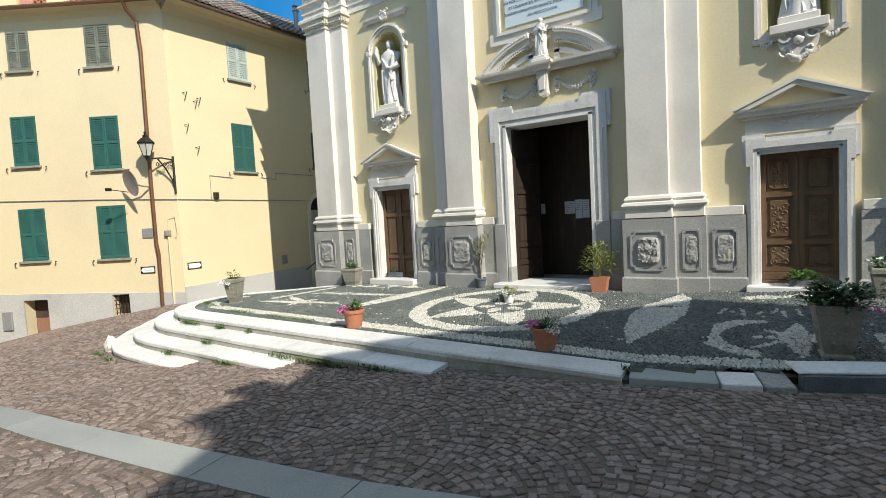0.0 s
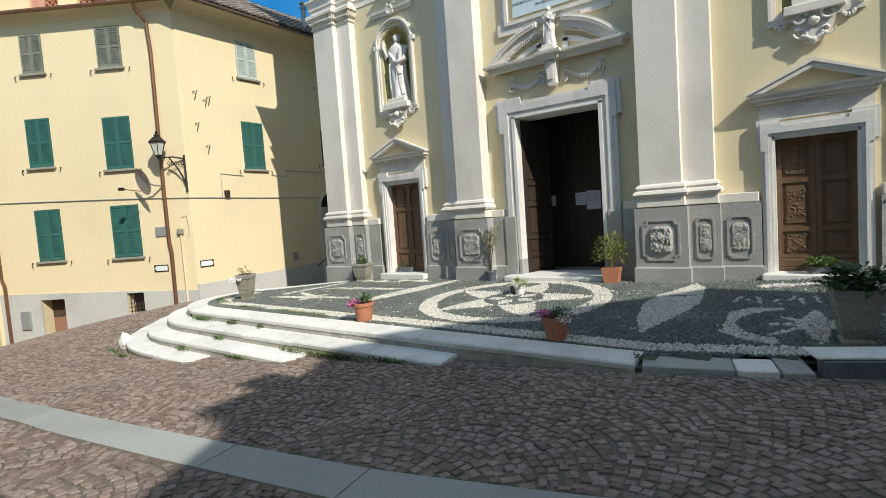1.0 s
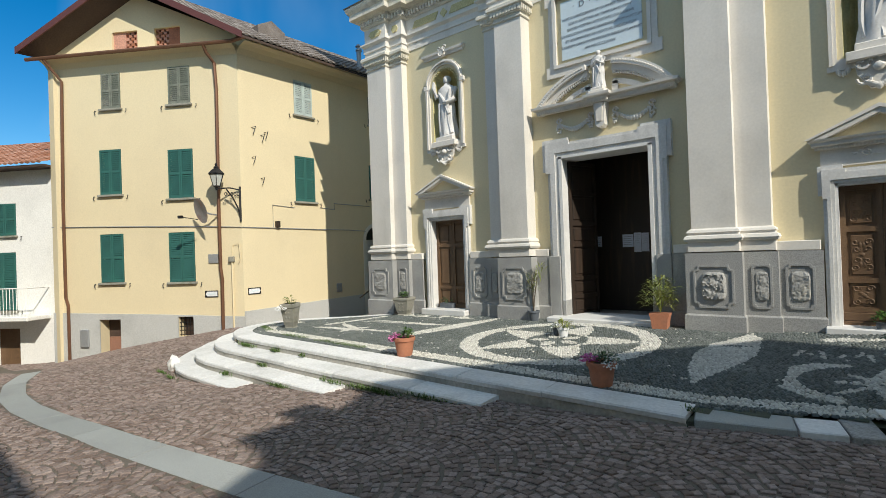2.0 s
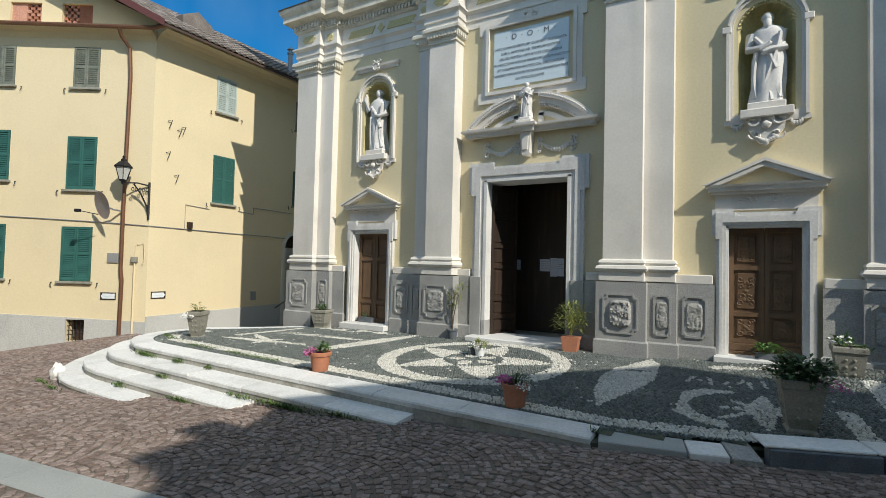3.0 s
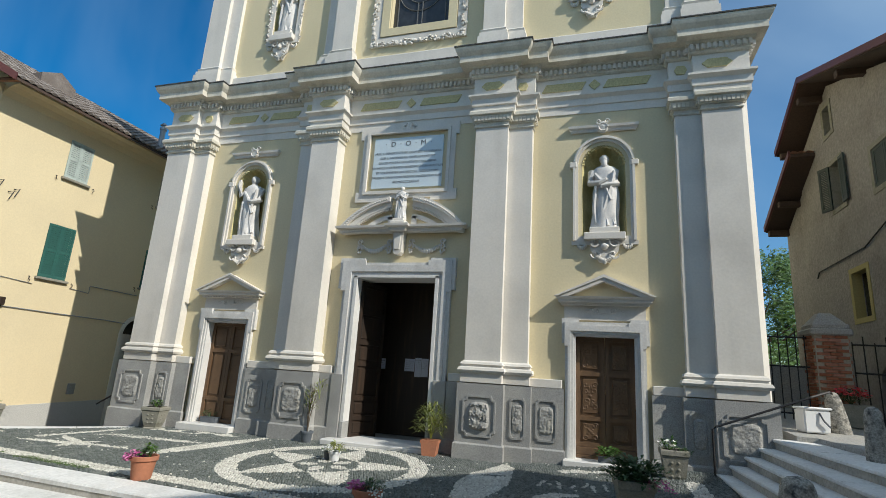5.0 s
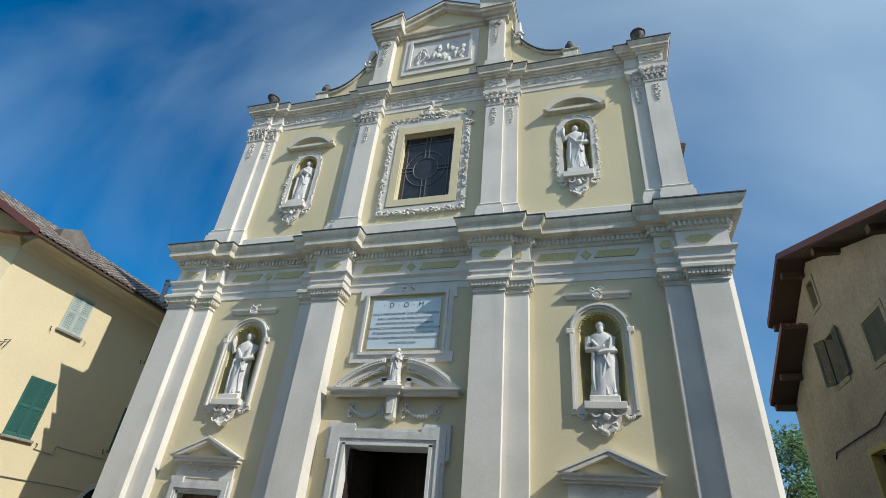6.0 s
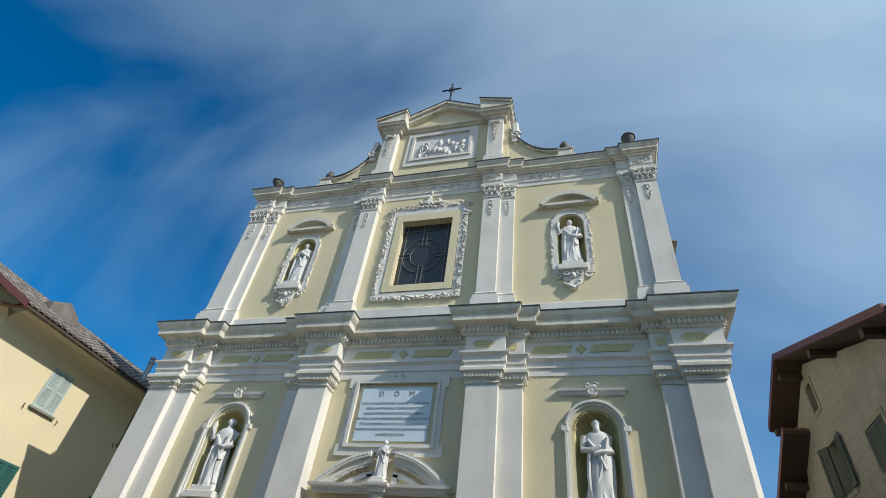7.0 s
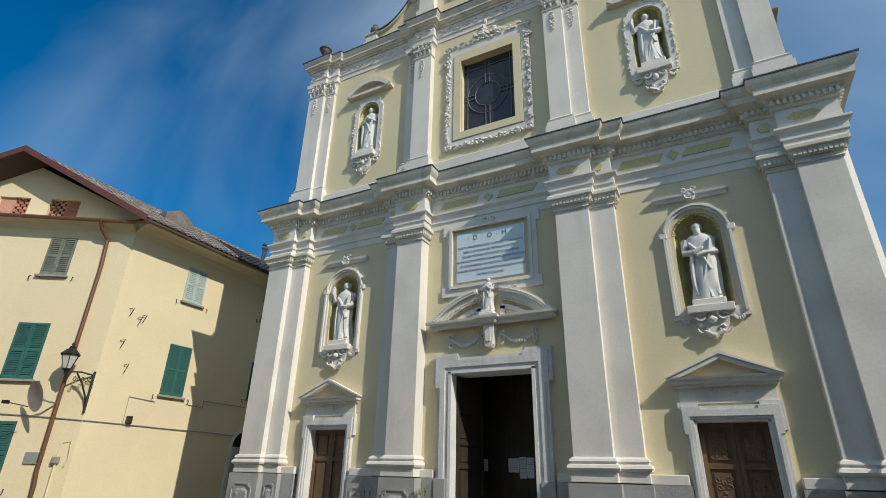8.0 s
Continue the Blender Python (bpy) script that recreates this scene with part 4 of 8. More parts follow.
part("console", bm, TRIM, main_door)
bm = bmesh.new()
bar = [(-1.42, 0.05), (-1.42, -0.16), (-0.17, -0.16), (-0.17, -0.27), (0.17, -0.27), (0.17, -0.16), (1.42, -0.16), (1.42, 0.05)]
sweep(bm, bar, [(-0.1, 4.42), (0.0, 4.42), (0.03, 4.46), (0.03, 4.50), (0.10, 4.52), (0.11, 4.57), (-0.1, 4.58)])
dentils(bm, bar, 0.0, 4.425, 4.46, 0.025, 0.03, 0.05)
part("pediment_cornice", bm, TRIM, main_door)
ARC_Z, ARC_R = 3.37, 1.88


def arc_piece(bm, r0, r1, a0, a1, y0, y1, cx=0.0, cz=ARC_Z, n=12):
    pts = [(cx + r1 * math.sin(a0 + (a1 - a0) * k / n), cz + r1 * math.cos(a0 + (a1 - a0) * k / n)) for k in range(n + 1)]
    pts += [(cx + r0 * math.sin(a0 + (a1 - a0) * k / n), cz + r0 * math.cos(a0 + (a1 - a0) * k / n)) for k in range(n, -1, -1)]
    prism(bm, pts, y0, y1)


for s in (-1, 1):
    bm = bmesh.new()
    arc_piece(bm, 1.66, 1.80, s * 0.15, s * 0.86, -0.13, 0.02)
    arc_piece(bm, 1.78, 1.89, s * 0.15, s * 0.88, -0.20, 0.02)
    for k in range(22):
        t = s * (0.17 + 0.66 * k / 21)
        box(bm, 1.63 * math.sin(t) - 0.014, 1.63 * math.sin(t) + 0.014, -0.12, -0.03, ARC_Z + 1.63 * math.cos(t) - 0.02, ARC_Z + 1.66 * math.cos(t) + 0.02)
        t2 = s * (0.17 + 0.70 * (k + 0.5) / 22)
        blob(bm, (1.835 * math.sin(t2), -0.205, ARC_Z + 1.835 * math.cos(t2)), (0.025, 0.015, 0.02), 0.2, 1)
    part("arched_cornice", bm, TRIM, main_door)
    bm = bmesh.new()
    arc_piece(bm, 1.42, 1.52, s * 0.16, s * 0.62, -0.05, 0.02)
    a, b = sorted((s * 0.22, s * 0.34))
    box(bm, a, b, -0.05, 0.02, 4.58, 4.82)
    part("tympanum_frame", bm, TRIM, main_door)
bm = bmesh.new()
box(bm, -0.17, 0.17, -0.33, 0.02, 4.575, 4.64, 0.01)
box(bm, -0.13, 0.13, -0.30, 0.02, 4.64, 4.70, 0.01)
part("statue_base", bm, TRIM, main_door)

# interior of the entrance: a lobby with a notice board, its shade painted as near-black wood
lobby = thing("lobby", "wooden entrance lobby behind the open door, its shade put into near-black colour", "lobby", kind="structure")
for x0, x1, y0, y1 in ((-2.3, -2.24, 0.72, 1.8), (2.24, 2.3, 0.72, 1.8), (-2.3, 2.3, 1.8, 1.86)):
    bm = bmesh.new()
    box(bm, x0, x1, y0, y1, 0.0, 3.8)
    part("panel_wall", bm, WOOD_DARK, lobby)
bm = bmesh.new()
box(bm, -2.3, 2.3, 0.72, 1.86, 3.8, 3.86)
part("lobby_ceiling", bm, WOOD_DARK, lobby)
bm = bmesh.new()
box(bm, -2.3, 2.3, 0.6, 1.86, 0.0, 0.085)
part("lobby_floor", bm, FLOOR_TILE, lobby)
notices = thing("notice_board", "white notices pinned on the dark lobby wall", "notice board")
for x0, x1, z0, z1 in ((-0.40, -0.155, 1.54, 1.83), (-0.14, 0.02, 1.42, 1.86), (0.03, 0.19, 1.43, 1.85), (-1.12, -0.90, 1.56, 1.81)):
    bm = bmesh.new()
    box(bm, x0, x1, 1.785, 1.799, z0, z1)
    sheet = part("sheet", bm, PAPER, notices)
    bm = bmesh.new()
    for k in range(5):
        z = z1 - 0.05 - k * 0.045
        box(bm, x0 + 0.025, x1 - 0.025 - 0.02 * (k % 2), 1.780, 1.784, z - 0.006, z)
    part("text_bars", bm, INK, sheet)

# ---------------------------------------------------------------- inscription
plaque = new("inscription")
plaque.parent = church
bm = bmesh.new()
ears = [(-1.22, 5.18), (-0.62, 5.18), (-0.62, 5.25), (0.62, 5.25), (0.62, 5.18), (1.22, 5.18), (1.22, 5.42), (1.14, 5.42), (1.14, 6.72), (1.22, 6.72), (1.22, 7.02), (-1.22, 7.02), (-1.22, 6.72), (-1.14, 6.72), (-1.14, 5.42), (-1.22, 5.42)]
frame_band(bm, ears, rect(-1.0, 1.0, 5.38, 6.86), -0.05, 0.02)
part("plaque_frame", bm, TRIM, plaque)
bm = bmesh.new()
frame_band(bm, rect(-1.03, 1.03, 5.35, 6.89), rect(-0.96, 0.96, 5.42, 6.82), -0.09, -0.03)
part("plaque_moulding", bm, TRIM, plaque)
bm = bmesh.new()
box(bm, -0.85, 0.85, -0.035, 0.02, 5.50, 6.72)
part("plaque_stone", bm, PLAQUE, plaque, "pale blue-grey marble inscription slab")
bm = bmesh.new()
for s in (-1, 1):
    tube(bm, spiral(s * 0.1, 6.98, 0.09, 0.02, math.pi / 2 + s * 0.6, math.pi / 2 + s * 7, -0.07, 12), 0.03, 5)
box(bm, -0.06, 0.06, -0.09, 0.0, 6.88, 7.06, 0.01)
part("clasp", bm, TRIM, plaque)


def lettering(text, x, z, size, parent, y=-0.04, align="CENTER", mat=INK):
    cu = bpy.data.curves.new("lettering", "FONT")
    cu.body, cu.size, cu.align_x, cu.align_y, cu.extrude = text, size, align, "CENTER", 0.001
    cu.materials.append(mat)
    ob = new("lettering", cu)
    ob.parent = parent
    ob.matrix_basis = pose(x, y, z, 90, 0, 0)
    return ob


lettering("\u00b7  D  \u00b7  O  \u00b7  M  \u00b7", 0.0, 6.56, 0.17, plaque)
for k, text in enumerate(("HUC S. INNOCENTII EP. OLIM EST TRANSLATA", "SUB S. ANTONII AB. TEMPLUM EXTITIT", "QUOD POSTEA VETUSTATE COLLABENS", "AN MDCCXVII FUNDIS REAEDIFICATUM AUCTUM",
                          "ET SOLEMNITER AN MDCCXL DEDICATUM", "TANDEM ORNATIORI FRONTE INSIGNITUM FUIT", "AN MDCCCLXXVII")):
    lettering(text, 0.0, 6.34 - k * 0.118, 0.078, plaque)


# ---------------------------------------------------------------- niches and statues
def niche_shell(cx, w, z0, spring, depth, ribs):
    """The hollow of a niche: a half round wall with a shell head."""
    bm = bmesh.new()
    r, n = w / 2, 14
    rows = []
    for z in (z0, spring):
        rows.append([bm.verts.new((cx - r * math.cos(math.pi * k / n), depth * math.sin(math.pi * k / n), z)) for k in range(n + 1)])
    for k in range(n):
        bm.faces.new((rows[0][k], rows[0][k + 1], rows[1][k + 1], rows[1][k]))
    bm.faces.new(rows[0][::-1])
    part("niche_back", bm, NICHE, church, "ochre plaster niche")
    bm = bmesh.new()
    m, prev = 8, None
    nn = ribs * 4
    for j in range(m + 1):
        el = 0.5 * math.pi * j / m
        ring = []
        for k in range(nn + 1):
            t = math.pi * k / nn
            f = 1 - 0.07 * (1 - abs(math.cos(ribs * t))) * math.cos(el) * (j > 0)
            x, z = -math.cos(t), math.sin(t)
            ring.append(bm.verts.new((cx + r * x * math.cos(el) * f, depth * math.sin(el), spring + r * z * math.cos(el) * f)))
        if prev:
            for k in range(nn):
                bm.faces.new((prev[k], prev[k + 1], ring[k + 1], ring[k]))
        prev = ring
    part("niche_shell", bm, NICHE, church, "ribbed ochre shell head", smooth=True)
    # toothed edge of the shell
    bm = bmesh.new()
    for k in range(ribs * 2):
        t = math.pi * (k + 0.5) / (ribs * 2)
        tube(bm, spiral(cx - (r - 0.02) * math.cos(t), spring + (r - 0.02) * math.sin(t), 0.026, 0.026, t + 0.4, t + 5.2, 0.0, 6), 0.01, 4)
    part("shell_edge", bm, FRIEZE, church)


def figure(name, label, cx, y, z0, h, lean=0.0, arm="chest", beard=False, turn=0.0):
    """A draped stone figure: one mesh of folds, arms and head."""
    bm = bmesh.new()
    rings, seg = [], 28
    rows = ((0.0, .155, .125, .10), (0.03, .150, .120, .12), (0.12, .142, .115, .14), (0.25, .135, .11, .13), (0.38, .135, .108, .11), (0.48, .138, .108, .09), (0.58, .125, .095, .07), (0.66, .130, .095, .05),
            (0.74, .142, .095, .04), (0.79, .138, .085, .03), (0.83, .10, .07, .02), (0.85, .05, .05, 0), (0.875, .042, .045, 0))
    for f, rx, ry, fold in rows:
        ring = []
        for k in range(seg):
            t = 2 * math.pi * k / seg
            w = 1 + fold * (math.sin(7 * t + 5 * f + turn) * 0.6 + math.sin(11 * t - 9 * f) * 0.4)
            ring.append(bm.verts.new((cx + h * (1.16 * rx * w * math.cos(t) + lean * math.sin(3 * f)), y + h * ry * w * math.sin(t), z0 + h * f)))
        rings.append(ring)
    for a, b in zip(rings, rings[1:]):
        for k in range(seg):
            bm.faces.new((a[k], a[(k + 1) % seg], b[(k + 1) % seg], b[k]))
    bm.faces.new(rings[0][::-1])
    hx = cx + h * lean * 0.35
    blob(bm, (hx, y - 0.015 * h, z0 + h * 0.935), (0.056 * h, 0.062 * h, 0.072 * h), 0.08, 2)
    blob(bm, (hx, y + 0.012 * h, z0 + h * 0.95), (0.063 * h, 0.06 * h, 0.06 * h), 0.3, 2)
    if beard:
        blob(bm, (hx, y - 0.05 * h, z0 + h * 0.872), (0.038 * h, 0.034 * h, 0.075 * h), 0.4, 2)
    sx, sz = 0.142 * h, z0 + 0.775 * h
    paths = []
    if arm == "chest":
        paths = [((-sx, 0, 0), (-sx * 1.15, -0.05, -0.17), (-sx * 0.35, -0.12, -0.19), (sx * 0.15, -0.125, -0.15)), ((sx, 0, 0), (sx * 1.15, -0.05, -0.19), (sx * 0.3, -0.125, -0.22), (-sx * 0.2, -0.125, -0.24))]
    elif arm == "raised":
        paths = [((-sx, 0, 0), (-sx * 1.5, -0.05, -0.10), (-sx * 1.55, -0.10, 0.06), (-sx * 1.45, -0.11, 0.12)), ((sx, 0, 0), (sx * 1.2, -0.05, -0.19), (sx * 0.5, -0.12, -0.24), (0, -0.125, -0.22))]
    elif arm == "prayer":
        paths = [((k * sx, 0, 0), (k * sx * 1.1, -0.05, -0.17), (k * sx * 0.5, -0.12, -0.13), (0, -0.135, -0.06)) for k in (-1, 1)]
    for p in paths:
        pts = [(cx + q[0], y + q[1] * h, sz + q[2] * h) for q in p]
        tube(bm, pts, 0.056 * h, 8, 0.028 * h)
        blob(bm, pts[-1], (0.026 * h, 0.026 * h, 0.032 * h), 0.2, 1)
    # mantle edges that fall across the body
    for k, (x0, za, x1, zb) in enumerate(((-0.11, 0.72, 0.10, 0.36), (0.11, 0.74, -0.04, 0.05), (-0.12, 0.55, -0.09, 0.06), (0.06, 0.4, 0.11, 0.04), (0.0, 0.36, 0.02, 0.02))):
        pts = [(cx + h * (x0 + (x1 - x0) * t + 0.02 * math.sin(4 * t + k)), y - h * (0.088 + 0.018 * math.sin(3 * t + k)), z0 + h * (za + (zb - za) * t)) for t in [j / 7 for j in range(8)]]
        tube(bm, pts, 0.022 * h, 6, 0.03 * h)
    ob = part(name, bm, STATUE, None, smooth=True)
    return tagged(ob, label, "statue", "facade statues")


def plain_pedestal(cx, w, z0, z1, y0, parent):
    bm = bmesh.new()
    box(bm, cx - w / 2, cx + w / 2, y0, 0.25, z0, z0 + (z1 - z0) * 0.55, 0.012)
    box(bm, cx - w * 0.36, cx + w * 0.36, y0 + 0.05, 0.25, z0 + (z1 - z0) * 0.55, z1, 0.012)
    return part("statue_base", bm, TRIM, parent)


def bracket(cx, z_top, z_bot, w, parent):
    """A carved bracket with scrolls, a small mask-like boss and leaves."""
    bm = bmesh.new()
    h = z_top - z_bot
    prism(bm, [(cx - w * 0.30, z_top), (cx + w * 0.30, z_top), (cx + w * 0.26, z_top - h * 0.45), (cx + w * 0.10, z_bot + 0.06 * h), (cx - w * 0.10, z_bot + 0.06 * h), (cx - w * 0.26, z_top - h * 0.45)], -0.07, 0.02)
    for s in (-1, 1):
        tube(bm, spiral(cx + s * w * 0.20, z_top - h * 0.15, w * 0.13, 0.015, math.pi / 2, math.pi / 2 + s * 7, -0.10, 14), 0.024, 5)
        tube(bm, spiral(cx + s * w * 0.16, z_top - h * 0.62, w * 0.11, 0.015, 0 if s > 0 else math.pi, (0 if s > 0 else math.pi) - s * 6, -0.08, 12), 0.024, 5)
        for k in range(5):
            t = -0.5 * math.pi + (k - 2) * 0.5
            x, z = cx + s * w * 0.43, z_top - h * 0.12
            blob(bm, (x + 0.075 * math.cos(t) * 1.1, -0.03, z + 0.10 * math.sin(t)), (0.028, 0.03, 0.055), 0.2, 1)
        for k in range(4):
            blob(bm, (cx + s * (0.03 + 0.035 * k), -0.09, z_bot + h * (0.12 + 0.04 * k)), (0.05, 0.03, 0.035), 0.5, 1)
    blob(bm, (cx, -0.11, z_top - h * 0.32), (w * 0.075, 0.06, h * 0.14), 0.25, 2)
    blob(bm, (cx, -0.09, z_bot + h * 0.08), (0.05, 0.04, 0.06), 0.3, 1)
    return part("bracket", bm, TRIM, parent, "carved bracket with scrolls and leaves", smooth=True)


LOW_LABELS = {-1: ("raised", False, "white stone statue with a raised arm in a niche"), 1: ("chest", True, "white stone bearded statue with folded arms in a niche")}
UP_LABELS = {-1: ("prayer", False, "white stone robed statue with joined arms in a niche"), 1: ("raised", False, "white stone robed statue with an outstretched arm in a niche")}
for s in (-1, 1):
    cx, w, z0, sp = NICHE_X[s], *NICHE_LOW[1:]
    niche_shell(cx, w, z0, sp, 0.40, 9)
    n = new("niche_surround")
    n.parent = church
    bm = bmesh.new()
    outline = arched(cx, 1.20, 4.12, sp + 0.02, 20)
    outline = [(cx - 0.63, 4.12), (cx + 0.63, 4.12), (cx + 0.63, 4.2), (cx + 0.60, 4.2)] + outline[2:] + [(cx - 0.60, 4.2), (cx - 0.63, 4.2)]
    frame_band(bm, outline, arched(cx, w + 0.16, 4.29, sp, 20), -0.045, 0.02)
    part("niche_frame", bm, TRIM, n)
    bm = bmesh.new()
    arc_piece(bm, 0.55, 0.585, -1.45, 1.45, -0.085, -0.04, cx, sp, 20)
    for k in (-1, 1):
        a, b = sorted((cx + k * 0.52, cx + k * 0.67))
        box(bm, a, b, -0.08, 0.0, sp - 0.06, sp + 0.06, 0.015)
        a, b = sorted((cx + k * 0.55, cx + k * 0.60))
        box(bm, a, b, -0.08, -0.04, 4.2, sp - 0.06)
    part("niche_moulding", bm, TRIM, n)
    bm = bmesh.new()
    sweep(bm, around(cx - 0.64, cx + 0.64, -0.04), [(-0.03, 6.50), (0.0, 6.50), (0.015, 6.55), (0.05, 6.58), (0.06, 6.63), (-0.03, 6.64)])
    blob(bm, (cx, -0.07, 6.58), (0.11, 0.05, 0.13), 0.2, 2)
    tube(bm, spiral(cx, 6.57, 0.09, 0.09, 0, 6.3, -0.11, 12), 0.02, 5)
    for k in (-1, 1):
        tube(bm, spiral(cx + k * 0.08, 6.70, 0.06, 0.015, 0, k * 7, -0.08, 10), 0.02, 5)
    part("niche_hood", bm, TRIM, n, "moulded hood with a small shield")
    plain_pedestal(cx, 0.78, 4.20, 4.46, -0.16, n)
    bracket(cx, 4.22, 3.74, 1.0, n)
    arm, beard, label = LOW_LABELS[s]
    figure("statue", label, cx, 0.12, 4.46, 1.57, 0.03 * s, arm, beard, s)
    # upper niche
    cx, w, z0, sp = NICHE_UP_X[s], *NICHE_UP[1:]
    niche_shell(cx, w, z0, sp, 0.34, 8)
    n = new("niche_surround")
    n.parent = church
    bm = bmesh.new()
    frame_band(bm, arched(cx, 1.0, 9.62, sp + 0.02, 20), arched(cx, w + 0.04, 9.76, sp, 20), -0.04, 0.02)
    part("niche_frame", bm, TRIM, n)
    bm = bmesh.new()
    for k in range(76):
        t = -0.15 + 1.3 * k / 75
        if t < 0.33 or t > 0.67:
            zz = 9.7 + (sp - 9.7) * ((t + 0.15) / 0.48 if t < 0.33 else (1.15 - t) / 0.48)
            x = cx + (-0.5 if t < 0.5 else 0.5)
        else:
            a = math.pi * (t - 0.33) / 0.34
            x, zz = cx - 0.5 * math.cos(a), sp + 0.5 * math.sin(a)
        blob(bm, (x + random.uniform(-.045, .045), -0.045, zz + random.uniform(-.02, .02)), (random.uniform(.016, .036), 0.022, random.uniform(.016, .036)), 0.7, 1)
    tagged(part("carved_border", bm, TRIM, n, "carved leaf border", smooth=True), kind="stuff")
    bm = bmesh.new()
    arc_piece(bm, 0.86, 1.0, -0.90, 0.90, -0.20, 0.02, cx, 11.30, 14)
    box(bm, cx - 0.80, cx + 0.80, -0.16, 0.02, 11.84, 11.92)
    part("niche_hood", bm, TRIM_OLD, n, "segmental hood over the niche")
    plain_pedestal(cx, 0.72, 9.68, 9.97, -0.16, n)
    bracket(cx, 9.68, 9.14, 0.85, n)
    arm, beard, label = UP_LABELS[s]
    figure("statue", label, cx, 0.10, 9.96, 1.46, -0.02 * s, arm, beard, 2 + s)
figure("statue", "small white stone statue with joined hands above the portal", 0.0, -0.15, 4.70, 0.76, 0.0, "prayer", False, 1)

# ---------------------------------------------------------------- upper window
uw = new("upper_window")
uw.parent = church
bm = bmesh.new()
frame_band(bm, rect(-0.97, 0.97, 9.40, 12.10), rect(-0.76, 0.76, 9.60, 11.85), -0.06, 0.02)
part("window_frame", bm, CREAM, uw)
bm = bmesh.new()
frame_band(bm, rect(-1.22, 1.22, 9.16, 12.38), rect(-0.99, 0.99, 9.38, 12.12), -0.04, 0.02)
part("outer_frame", bm, TRIM, uw)
bm = bmesh.new()
run = [(-1.14, 9.2), (-1.14, 12.4), (1.14, 12.4), (1.14, 9.2), (-1.14, 9.2)]
total = path_length(run)
k = 0.0
while k < total:
    x, z = arc_point(run, k)
    blob(bm, (x + random.uniform(-.065, .065), -0.055, z + random.uniform(-.065, .065)), (random.uniform(.022, .055), 0.035, random.uniform(.022, .055)), 0.7, 1)
    k += 0.042
for s in (-1, 1):
    for z in (11.95, 12.35):
        tube(bm, spiral(s * 1.2, z, 0.1, 0.02, 0, s * 7, -0.06, 10), 0.03, 5)
for k in range(26):
    a = math.pi * random.random()
    r = random.uniform(0.05, 0.42)
    blob(bm, (r * 1.1 * math.cos(a), -0.06, 12.45 + 0.95 * r * math.sin(a) * (1 - 0.5 * abs(math.cos(a)))), (0.06, 0.05, 0.06), 0.6, 1)
blob(bm, (0, -0.06, 12.9), (0.05, 0.04, 0.12), 0.2, 1)
tagged(part("carved_border", bm, TRIM, uw, "carved leaf border with a crown ornament", smooth=True), kind="stuff")
bm = bmesh.new()
box(bm, -0.8, 0.8, 0.18, 0.2, 9.58, 11.9)
part("pane", bm, GLASS_DARK, uw, "dark leaded glass with a ring pattern")
LEAD = material("dull_lead_came", (0.15, 0.155, 0.16), rough=0.6, metal=0.2, bump=0.2)
for r in (0.58, 0.36):
    bm = bmesh.new()
    tube(bm, spiral(-0.06, 10.72, r, r, 0, 2 * math.pi, 0.165, 32), 0.012, 4)
    part("lead_ring", bm, LEAD, uw)
for x, z0, z1 in ((-0.12, 9.6, 10.38), (0.0, 9.6, 10.38), (-0.12, 11.06, 11.86), (0.0, 11.06, 11.86), (-0.64, 9.6, 11.86), (0.60, 9.6, 11.86)):
    bm = bmesh.new()
    box(bm, x - 0.01, x + 0.01, 0.155, 0.175, z0, z1)
    part("lead_bar", bm, LEAD, uw)
for z, x0, x1 in ((10.66, -0.76, -0.4), (10.78, -0.76, -0.4), (10.66, 0.28, 0.76), (10.78, 0.28, 0.76), (11.62, -0.76, 0.76)):
    bm = bmesh.new()
    box(bm, x0, x1, 0.155, 0.175, z - 0.01, z + 0.01)
    part("lead_bar", bm, LEAD, uw)

# ---------------------------------------------------------------- attic
attic = new("attic")
attic.parent = church
bm = bmesh.new()
prism(bm, [(-2.3, 13.84), (2.3, 13.84), (2.3, 16.3), (1.45, 16.55), (0, 17.3), (-1.45, 16.55), (-2.3, 16.3)], 0.0, 0.5)
part("attic_wall", bm, CREAM, attic)
bm = bmesh.new()
frame_band(bm, rect(-1.25, 1.25, 14.35, 16.0), rect(-1.0, 1.0, 14.62, 15.82), -0.05, 0.02)
frame_band(bm, rect(-1.06, 1.06, 14.56, 15.88), rect(-0.97, 0.97, 14.65, 15.79), -0.09, -0.03)
part("relief_frame", bm, TRIM, attic)
bm = bmesh.new()
box(bm, -1.0, 1.0, -0.01, 0.02, 14.62, 15.82)
for k in range(34):
    x = random.uniform(-0.8, 0.8)
    top = 15.1 + 0.45 * (1 - abs(x)) + 0.1 * math.sin(9 * x)
    z = random.uniform(14.75, top)
    blob(bm, (x, -0.03, z), (random.uniform(.06, .12), random.uniform(.05, .09), random.uniform(.07, .15)), 0.5, 1)
part("relief", bm, STATUE, attic, "weathered carved stone relief panel", smooth=True)
